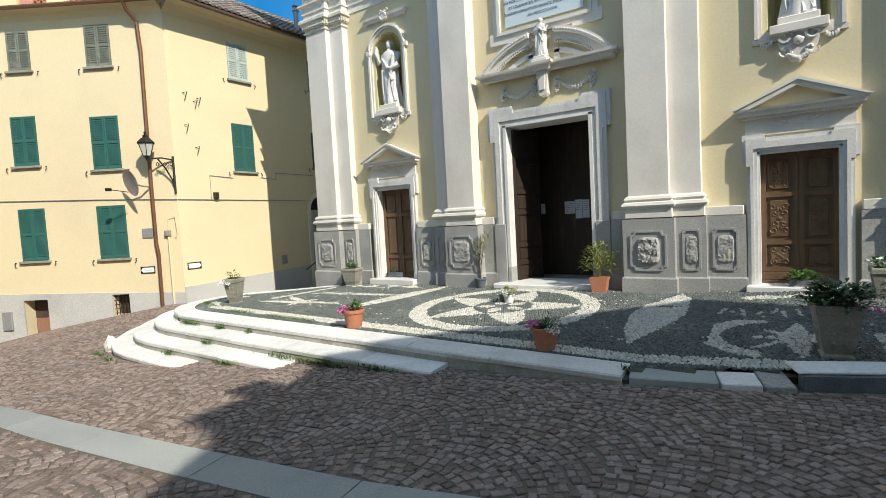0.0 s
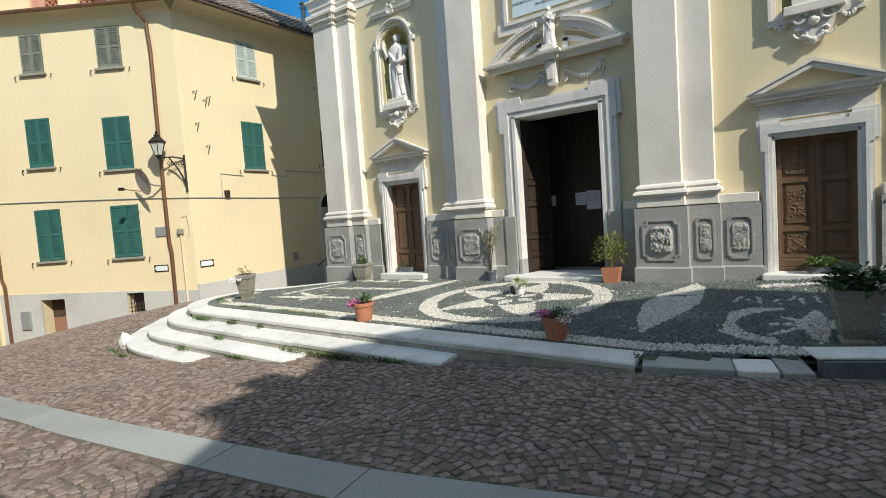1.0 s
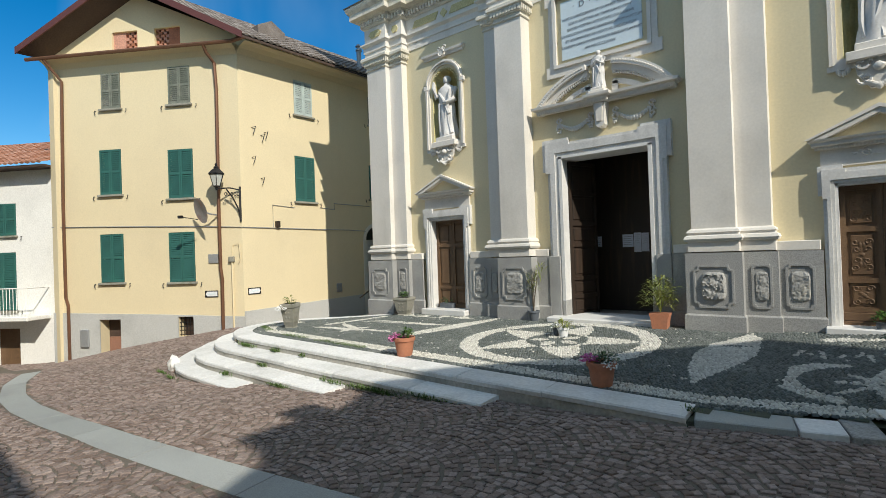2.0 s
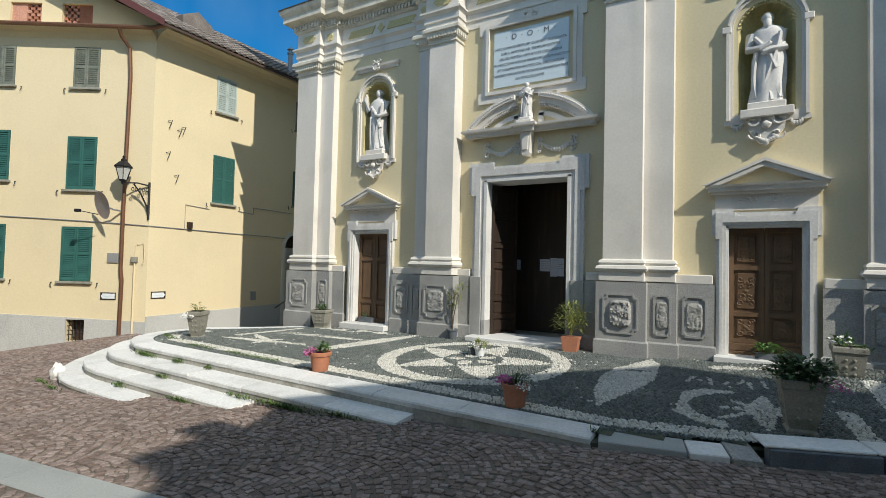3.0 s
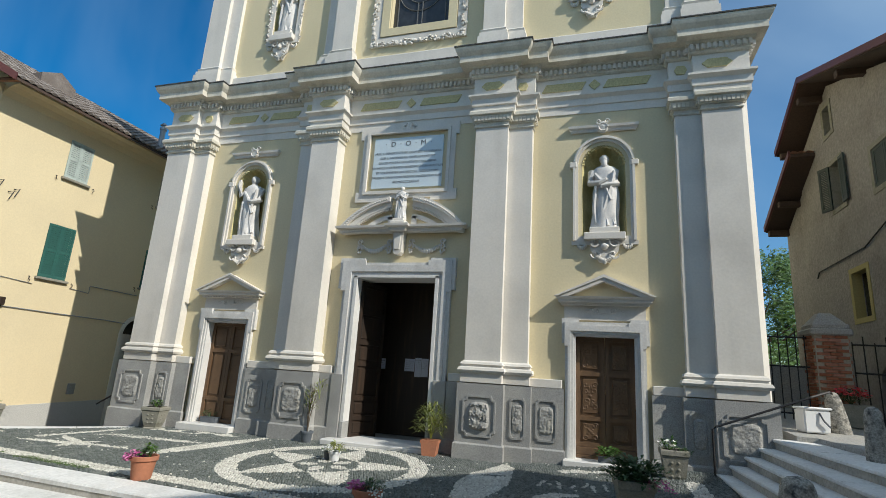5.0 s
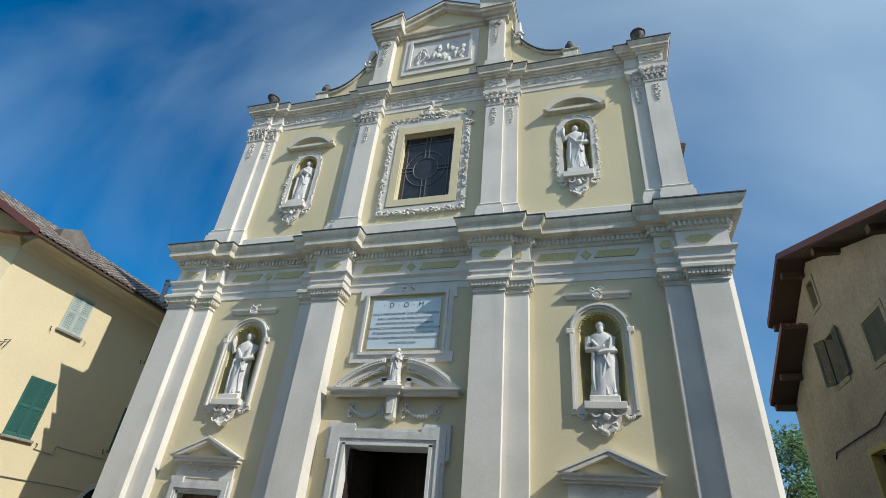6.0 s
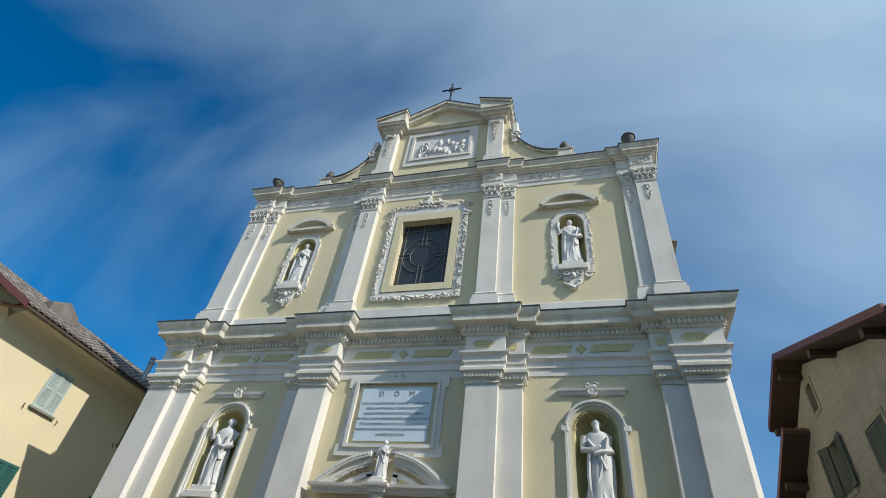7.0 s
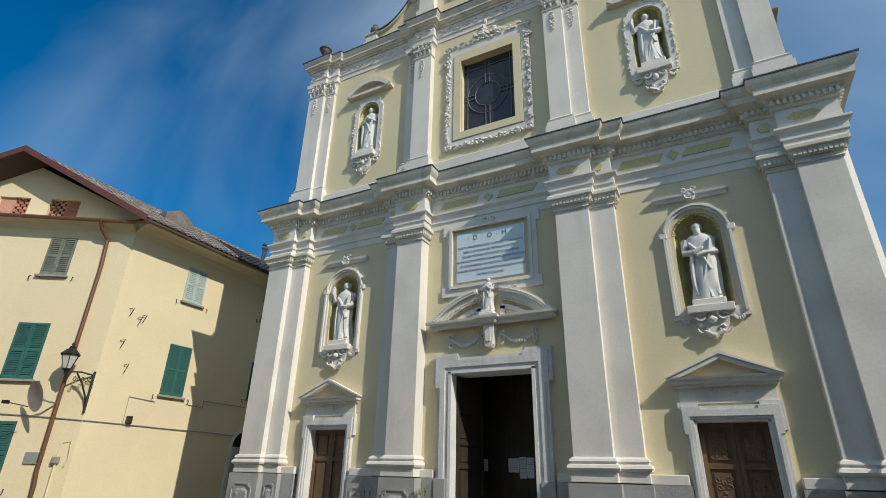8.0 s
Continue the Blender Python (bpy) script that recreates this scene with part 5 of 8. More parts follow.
for s in (-1, 1):
    a, b = sorted((s * 1.62, s * 2.12))
    bm = bmesh.new()
    box(bm, a, b, -0.22, 0.05, 13.86, 16.0)
    sweep(bm, around(a, b, -0.22), [(-0.05, 13.86), (0.06, 13.86), (0.06, 14.1), (0.03, 14.14), (0.0, 14.16), (-0.05, 14.16)])
    p = part("pilaster", bm, TRIM, attic)
    bm = bmesh.new()
    tube(bm, spiral((a + b) / 2 - 0.1, 15.75, 0.09, 0.02, 0, 7, -0.27, 12), 0.035, 5)
    tube(bm, spiral((a + b) / 2 + 0.1, 15.75, 0.09, 0.02, math.pi, math.pi - 7, -0.27, 12), 0.035, 5)
    festoon(bm, (a + b) / 2, -0.24, 14.9, 15.6)
    part("scroll_capital", bm, TRIM, p, smooth=True)
    # cornice block with a slanted top
    bm = bmesh.new()
    a, b = sorted((s * 1.55, s * 2.2))
    sweep(bm, around(a, b, -0.24, 0.5), [(-0.3, 16.0), (0.02, 16.0), (0.03, 16.1), (0.10, 16.13), (0.13, 16.2), (0.22, 16.22), (0.22, 16.32), (-0.3, 16.34)])
    part("block_cornice", bm, TRIM_OLD, attic)
    bm = bmesh.new()
    prism(bm, [(s * 2.38, 16.32), (s * 1.36, 16.32), (s * 1.36, 16.76), (s * 2.38, 16.42)], -0.5, 0.5)
    prism(bm, [(s * 2.44, 16.42), (s * 1.33, 16.76), (s * 1.33, 16.84), (s * 2.44, 16.5)], -0.56, 0.52)
    part("slanted_block", bm, TRIM_OLD, attic)
    bm = bmesh.new()
    prism(bm, [(s * 2.46, 16.502), (s * 1.31, 16.842), (s * 1.31, 16.868), (s * 2.46, 16.528)], -0.59, 0.54)
    part("block_flashing", bm, FLASHING, attic)
    # raking cornice
    bm = bmesh.new()
    prism(bm, [(s * 1.5, 16.46), (0, 17.18), (0, 17.34), (s * 1.5, 16.62)], -0.18, 0.5)
    prism(bm, [(s * 1.5, 16.62), (0, 17.34), (0, 17.46), (s * 1.5, 16.72)], -0.27, 0.5)
    part("raking_cornice", bm, TRIM_OLD, attic)
    bm = bmesh.new()
    prism(bm, [(s * 1.32, 16.81), (0, 17.462), (0, 17.485), (s * 1.32, 16.833)], -0.295, 0.52)
    part("raking_flashing", bm, FLASHING, attic)
    # concave side wing
    bm = bmesh.new()
    curve = [(s * (2.3 + 1.55 * t), 14.2 + 1.35 * (1 - t) ** 2.4) for t in [k / 12 for k in range(13)]]
    prism(bm, [(s * 3.95, 13.84), (s * 2.3, 13.84)] + curve, 0.05, 0.45)
    w = part("side_wing", bm, CREAM, attic)
    bm = bmesh.new()
    pts = [(x, z) for x, z in curve]
    prism(bm, pts + [(x, z + 0.07) for x, z in reversed(pts)], -0.03, 0.5)
    part("wing_coping", bm, TRIM_OLD, w)
    bm = bmesh.new()
    prism(bm, [(x, z + 0.072) for x, z in pts] + [(x, z + 0.105) for x, z in reversed(pts)], -0.07, 0.52)
    part("coping_cap", bm, FLASHING, w, "dark weathered coping cap")
    bm = bmesh.new()
    box(bm, s * 2.5 - 0.1, s * 2.5 + 0.1, -0.05, 0.4, 14.9, 15.9, 0.03)
    tube(bm, spiral(s * 2.52, 15.2, 0.16, 0.03, 0, s * 8, -0.08, 14), 0.05, 6)
    part("wing_scroll", bm, TRIM, w)
    # finial pedestal
    fin = new("finial")
    fin.parent = attic
    bm = bmesh.new()
    box(bm, s * 4.04 - 0.3, s * 4.04 + 0.3, -0.05, 0.4, 13.84, 14.02, 0.02)
    box(bm, s * 4.04 - 0.22, s * 4.04 + 0.22, -0.02, 0.35, 14.02, 14.24, 0.02)
    box(bm, s * 4.04 - 0.27, s * 4.04 + 0.27, -0.06, 0.38, 14.24, 14.30, 0.02)
    part("pedestal", bm, TRIM_OLD, fin)
    bm = bmesh.new()
    lathe(bm, [(0.13, 14.30), (0.07, 14.37), (0.16, 14.50), (0.15, 14.60), (0.08, 14.67), (0.09, 14.73), (0.02, 14.82)], (s * 4.04, 0.15, 0), 12)
    part("knob", bm, FLASHING, fin, smooth=True)
    bm = bmesh.new()
    lathe(bm, [(0.11, 13.68), (0.11, 13.73), (0.06, 13.75), (0.045, 13.80), (0.05, 13.84), (0.09, 13.89), (0.125, 13.95), (0.14, 14.01), (0.165, 14.02), (0.165, 14.05), (0.13, 14.055), (0.07, 14.085), (0.01, 14.09)], (s * 5.9, -0.08, 0.0), 16)
    bm.transform(Matrix.Translation((s * 5.9, -0.08, 13.88)) @ Matrix.Scale(1.25, 4) @ Matrix.Translation((-s * 5.9, 0.08, -13.68)))
    box(bm, s * 5.9 - 0.16, s * 5.9 + 0.16, -0.22, 0.1, 13.68, 13.885, 0.015)
    part("urn", bm, FLASHING, attic, "dark weathered stone urn", smooth=True)
bm = bmesh.new()
sweep(bm, [(-1.6, 0.0), (1.6, 0.0)], [(-0.05, 16.1), (0.05, 16.1), (0.08, 16.16), (0.16, 16.18), (0.17, 16.24), (-0.05, 16.26)])
part("attic_cornice", bm, TRIM_OLD, attic)
# iron cross
bm = bmesh.new()
lathe(bm, [(0.10, 17.42), (0.09, 17.5), (0.05, 17.54), (0.045, 17.62)], (0, 0.0, 0), 10)
cross = part("cross", bm, IRON, attic, "wrought iron cross with rings")
bm = bmesh.new()
tube(bm, [(0, 0, 17.55), (0, 0, 18.88)], 0.034, 6)
tube(bm, [(-0.34, 0, 18.55), (0.34, 0, 18.55)], 0.032, 6)
tube(bm, spiral(0, 18.55, 0.12, 0.12, 0, 2 * math.pi, 0.0, 16), 0.018, 5)
for x, z in ((-0.34, 18.55), (0.34, 18.55), (0, 18.9)):
    blob(bm, (x, 0, z), (0.05, 0.03, 0.05), 0.0, 1)
for s in (-1, 1):
    tube(bm, spiral(s * 0.09, 17.72, 0.08, 0.02, math.pi / 2 * (1 + s), math.pi / 2 * (1 + s) + s * 6, 0, 10), 0.016, 5)
part("cross_arms", bm, IRON, cross)

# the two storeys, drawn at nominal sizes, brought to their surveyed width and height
LOW_FIT = Matrix.Translation((-0.02, 0, 0.03)) @ Matrix.Diagonal((0.973, 1, 0.9915, 1))
UP_FIT = Matrix.Translation((-0.03, 0, 8.359 - 8.4 * 1.057)) @ Matrix.Diagonal((0.995, 1, 1.057, 1))
for ob in [o for o in scene.objects if o.parent and church in (o.parent, o.parent.parent, o.parent.parent and o.parent.parent.parent)] + [o for o in scene.objects if o.name.startswith("statue") and not o.parent]:
    if ob.type == "MESH" and ob.parent is not leaf_root and (ob.parent is None or ob.parent.parent is not leaf_root):
        zs = [v.co.z for v in ob.data.vertices]
        ob.data.transform(UP_FIT if sum(zs) / len(zs) > 8.5 and min(zs) > 8.0 else LOW_FIT)
    elif ob.type == "FONT":
        ob.matrix_basis = LOW_FIT @ ob.matrix_basis


# ---------------------------------------------------------------- yellow house
def on_wall(ob, origin, degrees):
    """Sets a thing or part in the frame of a wall: x to the right along it, y into it, z up."""
    ob.matrix_basis = pose(origin[0], origin[1], 0, 0, 0, degrees)
    return ob


HC = (-10.47, -2.02)
house = thing("yellow_house", "three-storey pale yellow house with green shutters and grey base", "house")
FRONT, SIDE = 32.2, 91.0
FRONT_LEN, SIDE_LEN = 6.42, 9.0
EAVE_Z = 8.05

front = on_wall(new("front_wall"), HC, FRONT)
front.parent = house
holes = []
FRONT_WINDOWS = [(-4.57, -3.90, 6.40, 7.52, "old"), (-2.29, -1.55, 6.38, 7.54, "old"), (-4.69, -3.94, 3.72, 5.13, "green"), (-2.36, -1.53, 3.50, 5.0, "green"),
                 (-4.74, -3.94, 0.98, 2.49, "green"), (-2.41, -1.55, 0.94, 2.46, "green")]
for x0, x1, z0, z1, _ in FRONT_WINDOWS:
    holes.append(rect(x0, x1, z0, z1))
holes += [rect(-4.83, -4.10, -2.0, -0.17), rect(-2.16, -1.65, -0.73, -0.12)]
bm = bmesh.new()
pierced(bm, rect(-FRONT_LEN, 0, -2.2, EAVE_Z), holes, 0.0, 0.4)
part("wall", bm, HOUSE, front)
holes2 = [rect(-4.83, -4.10, -2.0, -0.17), rect(-2.16, -1.65, -0.73, -0.12)]
bm = bmesh.new()
pierced(bm, [(-FRONT_LEN - 0.02, -2.2), (0.02, -2.2), (0.02, -0.15), (-2.4, -0.05), (-FRONT_LEN - 0.02, 0.07)], holes2, -0.03, 0.01)
part("base_render", bm, RENDER_GREY, front, "rough grey rendered base")

side = on_wall(new("side_wall"), HC, SIDE)
side.parent = house
SIDE_WINDOWS = [(1.97, 2.70, 6.31, 7.46, "pale"), (1.93, 2.72, 3.42, 4.93, "green"), (5.27, 5.95, 6.52, 7.58, "old"), (5.23, 6.0, 3.68, 4.98, "green")]
holes = [rect(a, b, c, d) for a, b, c, d, _ in SIDE_WINDOWS]
holes.append(arched(5.45, 1.0, -1.0, 2.13))
bm = bmesh.new()
pierced(bm, rect(0, SIDE_LEN, -2.2, EAVE_Z + 0.42), holes, 0.0, 0.4)
part("wall", bm, HOUSE, side)
bm = bmesh.new()
prism(bm, [(0, -2.2), (4.8, -2.2), (4.8, 0.12), (0.0, 0.0)], -0.03, 0.01)
part("base_render", bm, RENDER_GREY, side, "rough grey rendered base")
# closing walls behind
bm = bmesh.new()
a, b = math.radians(FRONT), math.radians(SIDE)
p0 = (HC[0] - FRONT_LEN * math.cos(a), HC[1] - FRONT_LEN * math.sin(a))
p1 = (HC[0] + SIDE_LEN * math.cos(b), HC[1] + SIDE_LEN * math.sin(b))
p2 = (p0[0] + SIDE_LEN * math.cos(b) - 1.5, p0[1] + SIDE_LEN * math.sin(b))
for q, r in ((p0, p2), (p2, p1)):
    d = (Vector(r) - Vector(q)).normalized() * 0.01
    n = Vector((-d.y, d.x)).normalized() * -0.3
    slab(bm, [(q[0], q[1]), (r[0], r[1]), (r[0] + n.x, r[1] + n.y), (q[0] + n.x, q[1] + n.y)], -2.2, EAVE_Z)
part("back_wall", bm, HOUSE, house)


def shutters(parent, x0, x1, z0, z1, mat, open_leaf=False):
    """A closed pair of slatted shutters in a wall opening, with a stone sill."""
    w = on_wall(new("window"), (0, 0), 0)
    w.parent = parent
    bm = bmesh.new()
    box(bm, x0 - 0.06, x1 + 0.06, -0.09, 0.05, z0 - 0.07, z0 - 0.002, 0.01)
    part("sill", bm, CONCRETE, w, "thin stone sill")
    mid = (x0 + x1) / 2
    for a, b in ((x0 + 0.01, mid - 0.004), (mid + 0.004, x1 - 0.01)):
        bm = bmesh.new()
        fr = 0.05
        pierced(bm, rect(a, b, z0 + 0.01, z1 - 0.01), [rect(a + fr, b - fr, z0 + 0.07, (z0 + z1) / 2 - 0.03), rect(a + fr, b - fr, (z0 + z1) / 2 + 0.03, z1 - 0.07)], -0.015, 0.025)
        leaf = part("shutter", bm, mat, w)
        bm = bmesh.new()
        for lo, hi in ((z0 + 0.07, (z0 + z1) / 2 - 0.03), ((z0 + z1) / 2 + 0.03, z1 - 0.07)):
            n = int((hi - lo) / 0.055)
            for k in range(n):
                z = lo + (hi - lo) * (k + 0.5) / n
                v = [bm.verts.new(p) for p in ((a + fr, -0.012, z - 0.03), (b - fr, -0.012, z - 0.03), (b - fr, 0.016, z + 0.026), (a + fr, 0.016, z + 0.026))]
                bm.faces.new(v)
                v2 = [bm.verts.new((q.co.x, q.co.y + 0.006, q.co.z - 0.006)) for q in v]
                bm.faces.new(v2[::-1])
        tagged(part("slats", bm, mat, leaf), kind="stuff")
    bm = bmesh.new()
    box(bm, x0, x1, 0.2, 0.24, z0, z1)
    part("pane", bm, GLASS_DARK, w)
    # iron catches beside the opening
    for s, x in ((-1, x0 - 0.2), (1, x1 + 0.2)):
        bm = bmesh.new()
        tube(bm, [(x, 0.01, z0 - 0.04), (x, -0.04, z0 - 0.04), (x + s * 0.02, -0.05, z0 - 0.1), (x - s * 0.02, -0.05, z0 - 0.16)], 0.012, 5)
        part("catch", bm, IRON, w)
    return w


KINDS = {"old": GREEN_OLD, "green": GREEN, "pale": GREY_BLUE}
for x0, x1, z0, z1, k in FRONT_WINDOWS:
    shutters(front, x0, x1, z0, z1, KINDS[k])
for x0, x1, z0, z1, k in SIDE_WINDOWS:
    shutters(side, x0, x1, z0, z1, KINDS[k])

# roof: gable to the front, long eave over the side wall
roof = on_wall(new("roof"), HC, FRONT)
roof.parent = house
APEX_X, APEX_Z = -3.45, 10.08
bm = bmesh.new()
pierced(bm, [(-FRONT_LEN, EAVE_Z), (0.0, EAVE_Z), (0.0, 8.35), (APEX_X, APEX_Z - 0.15), (-FRONT_LEN, 8.25)], [rect(-4.17, -3.30, 8.18, 8.80), rect(-2.72, -1.86, 8.18, 8.80)], 0.05, 0.35)
part("gable", bm, HOUSE, front)


# roof slopes, eaves, tiles
def roof_slope(parent, a, b, c, d, mat, tile_w=0.2, tile_l=0.32, name="roof_tiles"):
    """Rows of barrel tiles on the quad a, b (eave), c, d (ridge)."""
    a, b, c, d = (Vector(p) for p in (a, b, c, d))
    n = (b - a).cross(d - a).normalized()
    if n.z < 0:
        n = -n
    nu = max(2, int((b - a).length / tile_w))
    nv = max(2, int((d - a).length / tile_l))
    verts, faces = [], []
    for j in range(nv):
        for i in range(nu):
            u0, u1 = i / nu, (i + 1) / nu
            v0, v1 = j / nv, (j + 1.12) / nv

            def at(u, v):
                return (a + (b - a) * u) * (1 - v) + (d + (c - d) * u) * v

            base = len(verts)
            lift = random.uniform(0, 0.012)
            for v, h in ((v0, 0.045 + lift), (v1, 0.02)):
                for k in range(5):
                    u = u0 + (u1 - u0) * k / 4
                    verts.append(at(u, v) + n * (h + 0.05 * math.sin(math.pi * k / 4)))
            for k in range(4):
                faces.append((base + k, base + k + 1, base + 6 + k, base + 5 + k))
            verts.append(at((u0 + u1) / 2, v0) + n * 0.01)
            faces += [(base + k, base + 10, base + k + 1) for k in range(4)]
    return tagged(raw(name, [tuple(v) for v in verts], faces, mat, parent), kind="stuff")


E1 = 0.55          # overhang over the side wall
AF = -0.62         # overhang over the front
# points in the frame of the front wall; the ridge runs away from the street
back_dir = Vector((math.cos(radians(SIDE - FRONT)), math.sin(radians(SIDE - FRONT)), 0))
LR = 9.2
ridge0 = Vector((APEX_X, AF, APEX_Z))
ridge1 = ridge0 + back_dir * LR
er0 = Vector((0.55, AF, 8.02))
er1 = er0 + back_dir * LR
el0 = Vector((-FRONT_LEN - 0.45, AF, 8.2))
el1 = el0 + back_dir * LR
for p0, p1, q1, q0 in ((er0, er1, ridge1, ridge0), (el1, el0, ridge0, ridge1)):
    roof_slope(roof, p0, p1, q1, q0, TILE)
    bm = bmesh.new()
    lo = Vector((0, 0, -0.07))
    v = [bm.verts.new(p) for p in (p0, p1, q1, q0)]
    w = [bm.verts.new(Vector(p) + lo) for p in (p0, p1, q1, q0)]
    bm.faces.new(v)
    bm.faces.new(w[::-1])
    for i in range(4):
        j = (i + 1) % 4
        bm.faces.new((v[i], v[j], w[j], w[i]))
    part("roof_board", bm, EAVE, roof, "dark timber roof boarding")
# verge boards at the front
for e in (er0, el0):
    bm = bmesh.new()
    d = Vector((0, -0.02, 0))
    v = [e + d + Vector((0, 0, 0.1)), ridge0 + d + Vector((0, 0, 0.1)), ridge0 + d + Vector((0, 0, -0.1)), e + d + Vector((0, 0, -0.1))]
    f = [bm.verts.new(p) for p in v]
    g = [bm.verts.new(p - Vector((0, 0.04, 0))) for p in v]
    bm.faces.new(f)
    bm.faces.new(g[::-1])
    for i in range(4):
        j = (i + 1) % 4
        bm.faces.new((f[i], f[j], g[j], g[i]))
    part("verge_board", bm, FASCIA, roof, "maroon metal verge")
# cornice cove under the side eave and under the front gutter
bm = bmesh.new()
sweep(bm, [(0, 0.0), (SIDE_LEN, 0.0)], [(-0.02, 7.78), (0.0, 7.78), (0.03, 7.82), (0.12, 7.92), (0.28, 8.0), (0.5, 8.03), (0.5, 8.11), (-0.02, 8.2)])
part("eave_cove", bm, HOUSE, side)
bm = bmesh.new()
sweep(bm, [(-FRONT_LEN, 0.0), (0.0, 0.0)], [(-0.02, 7.76), (0.0, 7.76), (0.03, 7.80), (0.12, 7.90), (0.28, 7.97), (0.36, 7.98), (0.36, 8.02), (-0.02, 8.05)])
part("eave_cove", bm, HOUSE, front)
bm = bmesh.new()
tube(bm, [(-FRONT_LEN - 0.35, -0.42, 8.0), (0.1, -0.42, 7.97), (0.5, -0.42, 8.06)], 0.06, 8)
part("gutter", bm, COPPER, front, "brown copper gutter")
for x0, x1 in ((-4.17, -3.30), (-2.72, -1.86)):
    opening = new("attic_opening")
    opening.parent = front
    bm = bmesh.new()
    solid = (x0, x0 + 0.42) if x0 < -3 else (x1 - 0.42, x1)
    lat = (x0 + 0.42, x1) if x0 < -3 else (x0, x1 - 0.42)
    box(bm, solid[0], solid[1], 0.12, 0.3, 8.18, 8.80)
    part("brick_infill", bm, BRICK, opening)
    n_row, n_col = 7, 5
    for r in range(n_row):
        for c in range(n_col):
            if (r + c) % 2 == 0:
                bm = bmesh.new()
                w = (lat[1] - lat[0]) / n_col
                z = 8.18 + 0.62 * r / n_row
                box(bm, lat[0] + c * w - 0.01, lat[0] + (c + 1) * w + 0.01, 0.14, 0.26, z + 0.004, z + 0.62 / n_row - 0.004)
                part("brick", bm, BRICK, opening)
    # dark sheet standing in for the shade inside the loft
    bm = bmesh.new()
    box(bm, lat[0], lat[1], 0.33, 0.35, 8.18, 8.80)
    part("dark_loft", bm, EAVE, opening)
# dormer ridge and chimney
bm = bmesh.new()
prism(bm, [(-0.5, 0), (0.5, 0), (0.5, 0.35), (0, 0.62), (-0.5, 0.35)], 0, 1.6)
dormer = part("dormer", bm, TILE, roof, "low tiled dormer")
c = er0 * 0.62 + ridge0 * 0.38 + back_dir * 2.6
dormer.matrix_basis = Matrix.Translation(c) @ pose(0, 0, 0, 0, 0, SIDE - FRONT - 90 + 90)
bm = bmesh.new()
lathe(bm, [(0.09, 0), (0.09, 0.7), (0.12, 0.71), (0.12, 0.78), (0.06, 0.8), (0.06, 0.86), (0.13, 0.88), (0.04, 0.98)], (0, 0, 0), 10)
flue = part("chimney", bm, ZINC, roof, "thin metal flue with a cap", smooth=True)
flue.matrix_basis = Matrix.Translation(er0 * 0.7 + ridge0 * 0.3 + back_dir * 6.0)

# doors and grate in the base
bm = bmesh.new()
box(bm, -4.60, -4.11, 0.10, 0.14, -2.0, -0.72)
part("street_door", bm, OPEN_DOOR, front, "brown door leaf half in shade")
# dark sheet at the back of the doorway, painted for the recess shade
bm = bmesh.new()
box(bm, -4.83, -4.10, 0.36, 0.39, -2.0, -0.17)
part("door_recess", bm, EAVE, front)
# dark sheet behind the grate in place of the cellar's shade
bm = bmesh.new()
box(bm, -2.16, -1.65, 0.3, 0.34, -0.73, -0.12)
part("cellar_opening", bm, EAVE, front)
grate = new("grate")
grate.parent = front
bm = bmesh.new()
for k in range(5):
    x = -2.16 + 0.51 * (k + 0.5) / 5
    tube(bm, [(x, 0.05, -0.73), (x, 0.05, -0.12)], 0.01, 5)
for k in range(5):
    z = -0.73 + 0.61 * (k + 0.5) / 5
    tube(bm, [(-2.16, 0.05, z), (-1.65, 0.05, z)], 0.01, 5)
part("bars", bm, IRON, grate)
bm = bmesh.new()
box(bm, -5.48, -5.19, -0.09, 0.0, -1.02, -0.47, 0.01)
part("meter_box", bm, ZINC, front, "grey meter box")
# arched side doorway with a white surround
bm = bmesh.new()
frame_band(bm, arched(5.45, 1.26, -1.0, 2.13, 16), arched(5.45, 1.0, -1.01, 2.13, 16), -0.03, 0.02)
part("arch_trim", bm, TRIM, side)
bm = bmesh.new()
box(bm, 4.9, 6.0, 0.3, 0.34, -1.0, 2.68)
part("side_door", bm, WOOD_DARK, side)

# pipes, cables, plates, boxes
bm = bmesh.new()
tube(bm, [(-0.82, -0.42, 7.95), (-0.8, -0.3, 7.75), (-0.68, -0.09, 7.5), (-0.64, -0.08, 6.7), (-0.68, -0.08, 3.0), (-0.68, -0.08, 1.3), (-0.64, -0.08, 1.0), (-0.66, -0.08, -0.8)], 0.05, 8)
part("rain_pipe", bm, COPPER, front, "brown copper rain pipe")
bm = bmesh.new()
tube(bm, [(-6.15, -0.42, 7.95), (-6.05, -0.25, 7.7), (-5.86, -0.09, 7.35), (-5.94, -0.08, 3.4), (-5.94, -0.08, 0.55), (-5.86, -0.08, 0.3), (-5.86, -0.08, -1.75)], 0.045, 8)
part("rain_pipe", bm, COPPER, front, "brown copper rain pipe")
bm = bmesh.new()
tube(bm, [(-0.33, -0.04, 1.5), (-0.33, -0.04, -0.6)], 0.028, 6)
tube(bm, [(-0.36, -0.03, 1.5), (-0.30, -0.04, 2.0), (-0.1, -0.04, 2.05), (-0.06, -0.04, 1.6), (-0.12, -0.04, 1.45)], 0.014, 5)
part("conduit", bm, HOUSE, front)
bm = bmesh.new()
box(bm, -0.42, -0.26, -0.1, 0.0, 1.5, 1.66, 0.01)
part("junction_box", bm, CONCRETE, front)
bm = bmesh.new()
box(bm, -1.1, -0.79, -0.04, 0.0, 1.48, 1.75, 0.005)
part("grey_plate", bm, ZINC, front)
bm = bmesh.new()
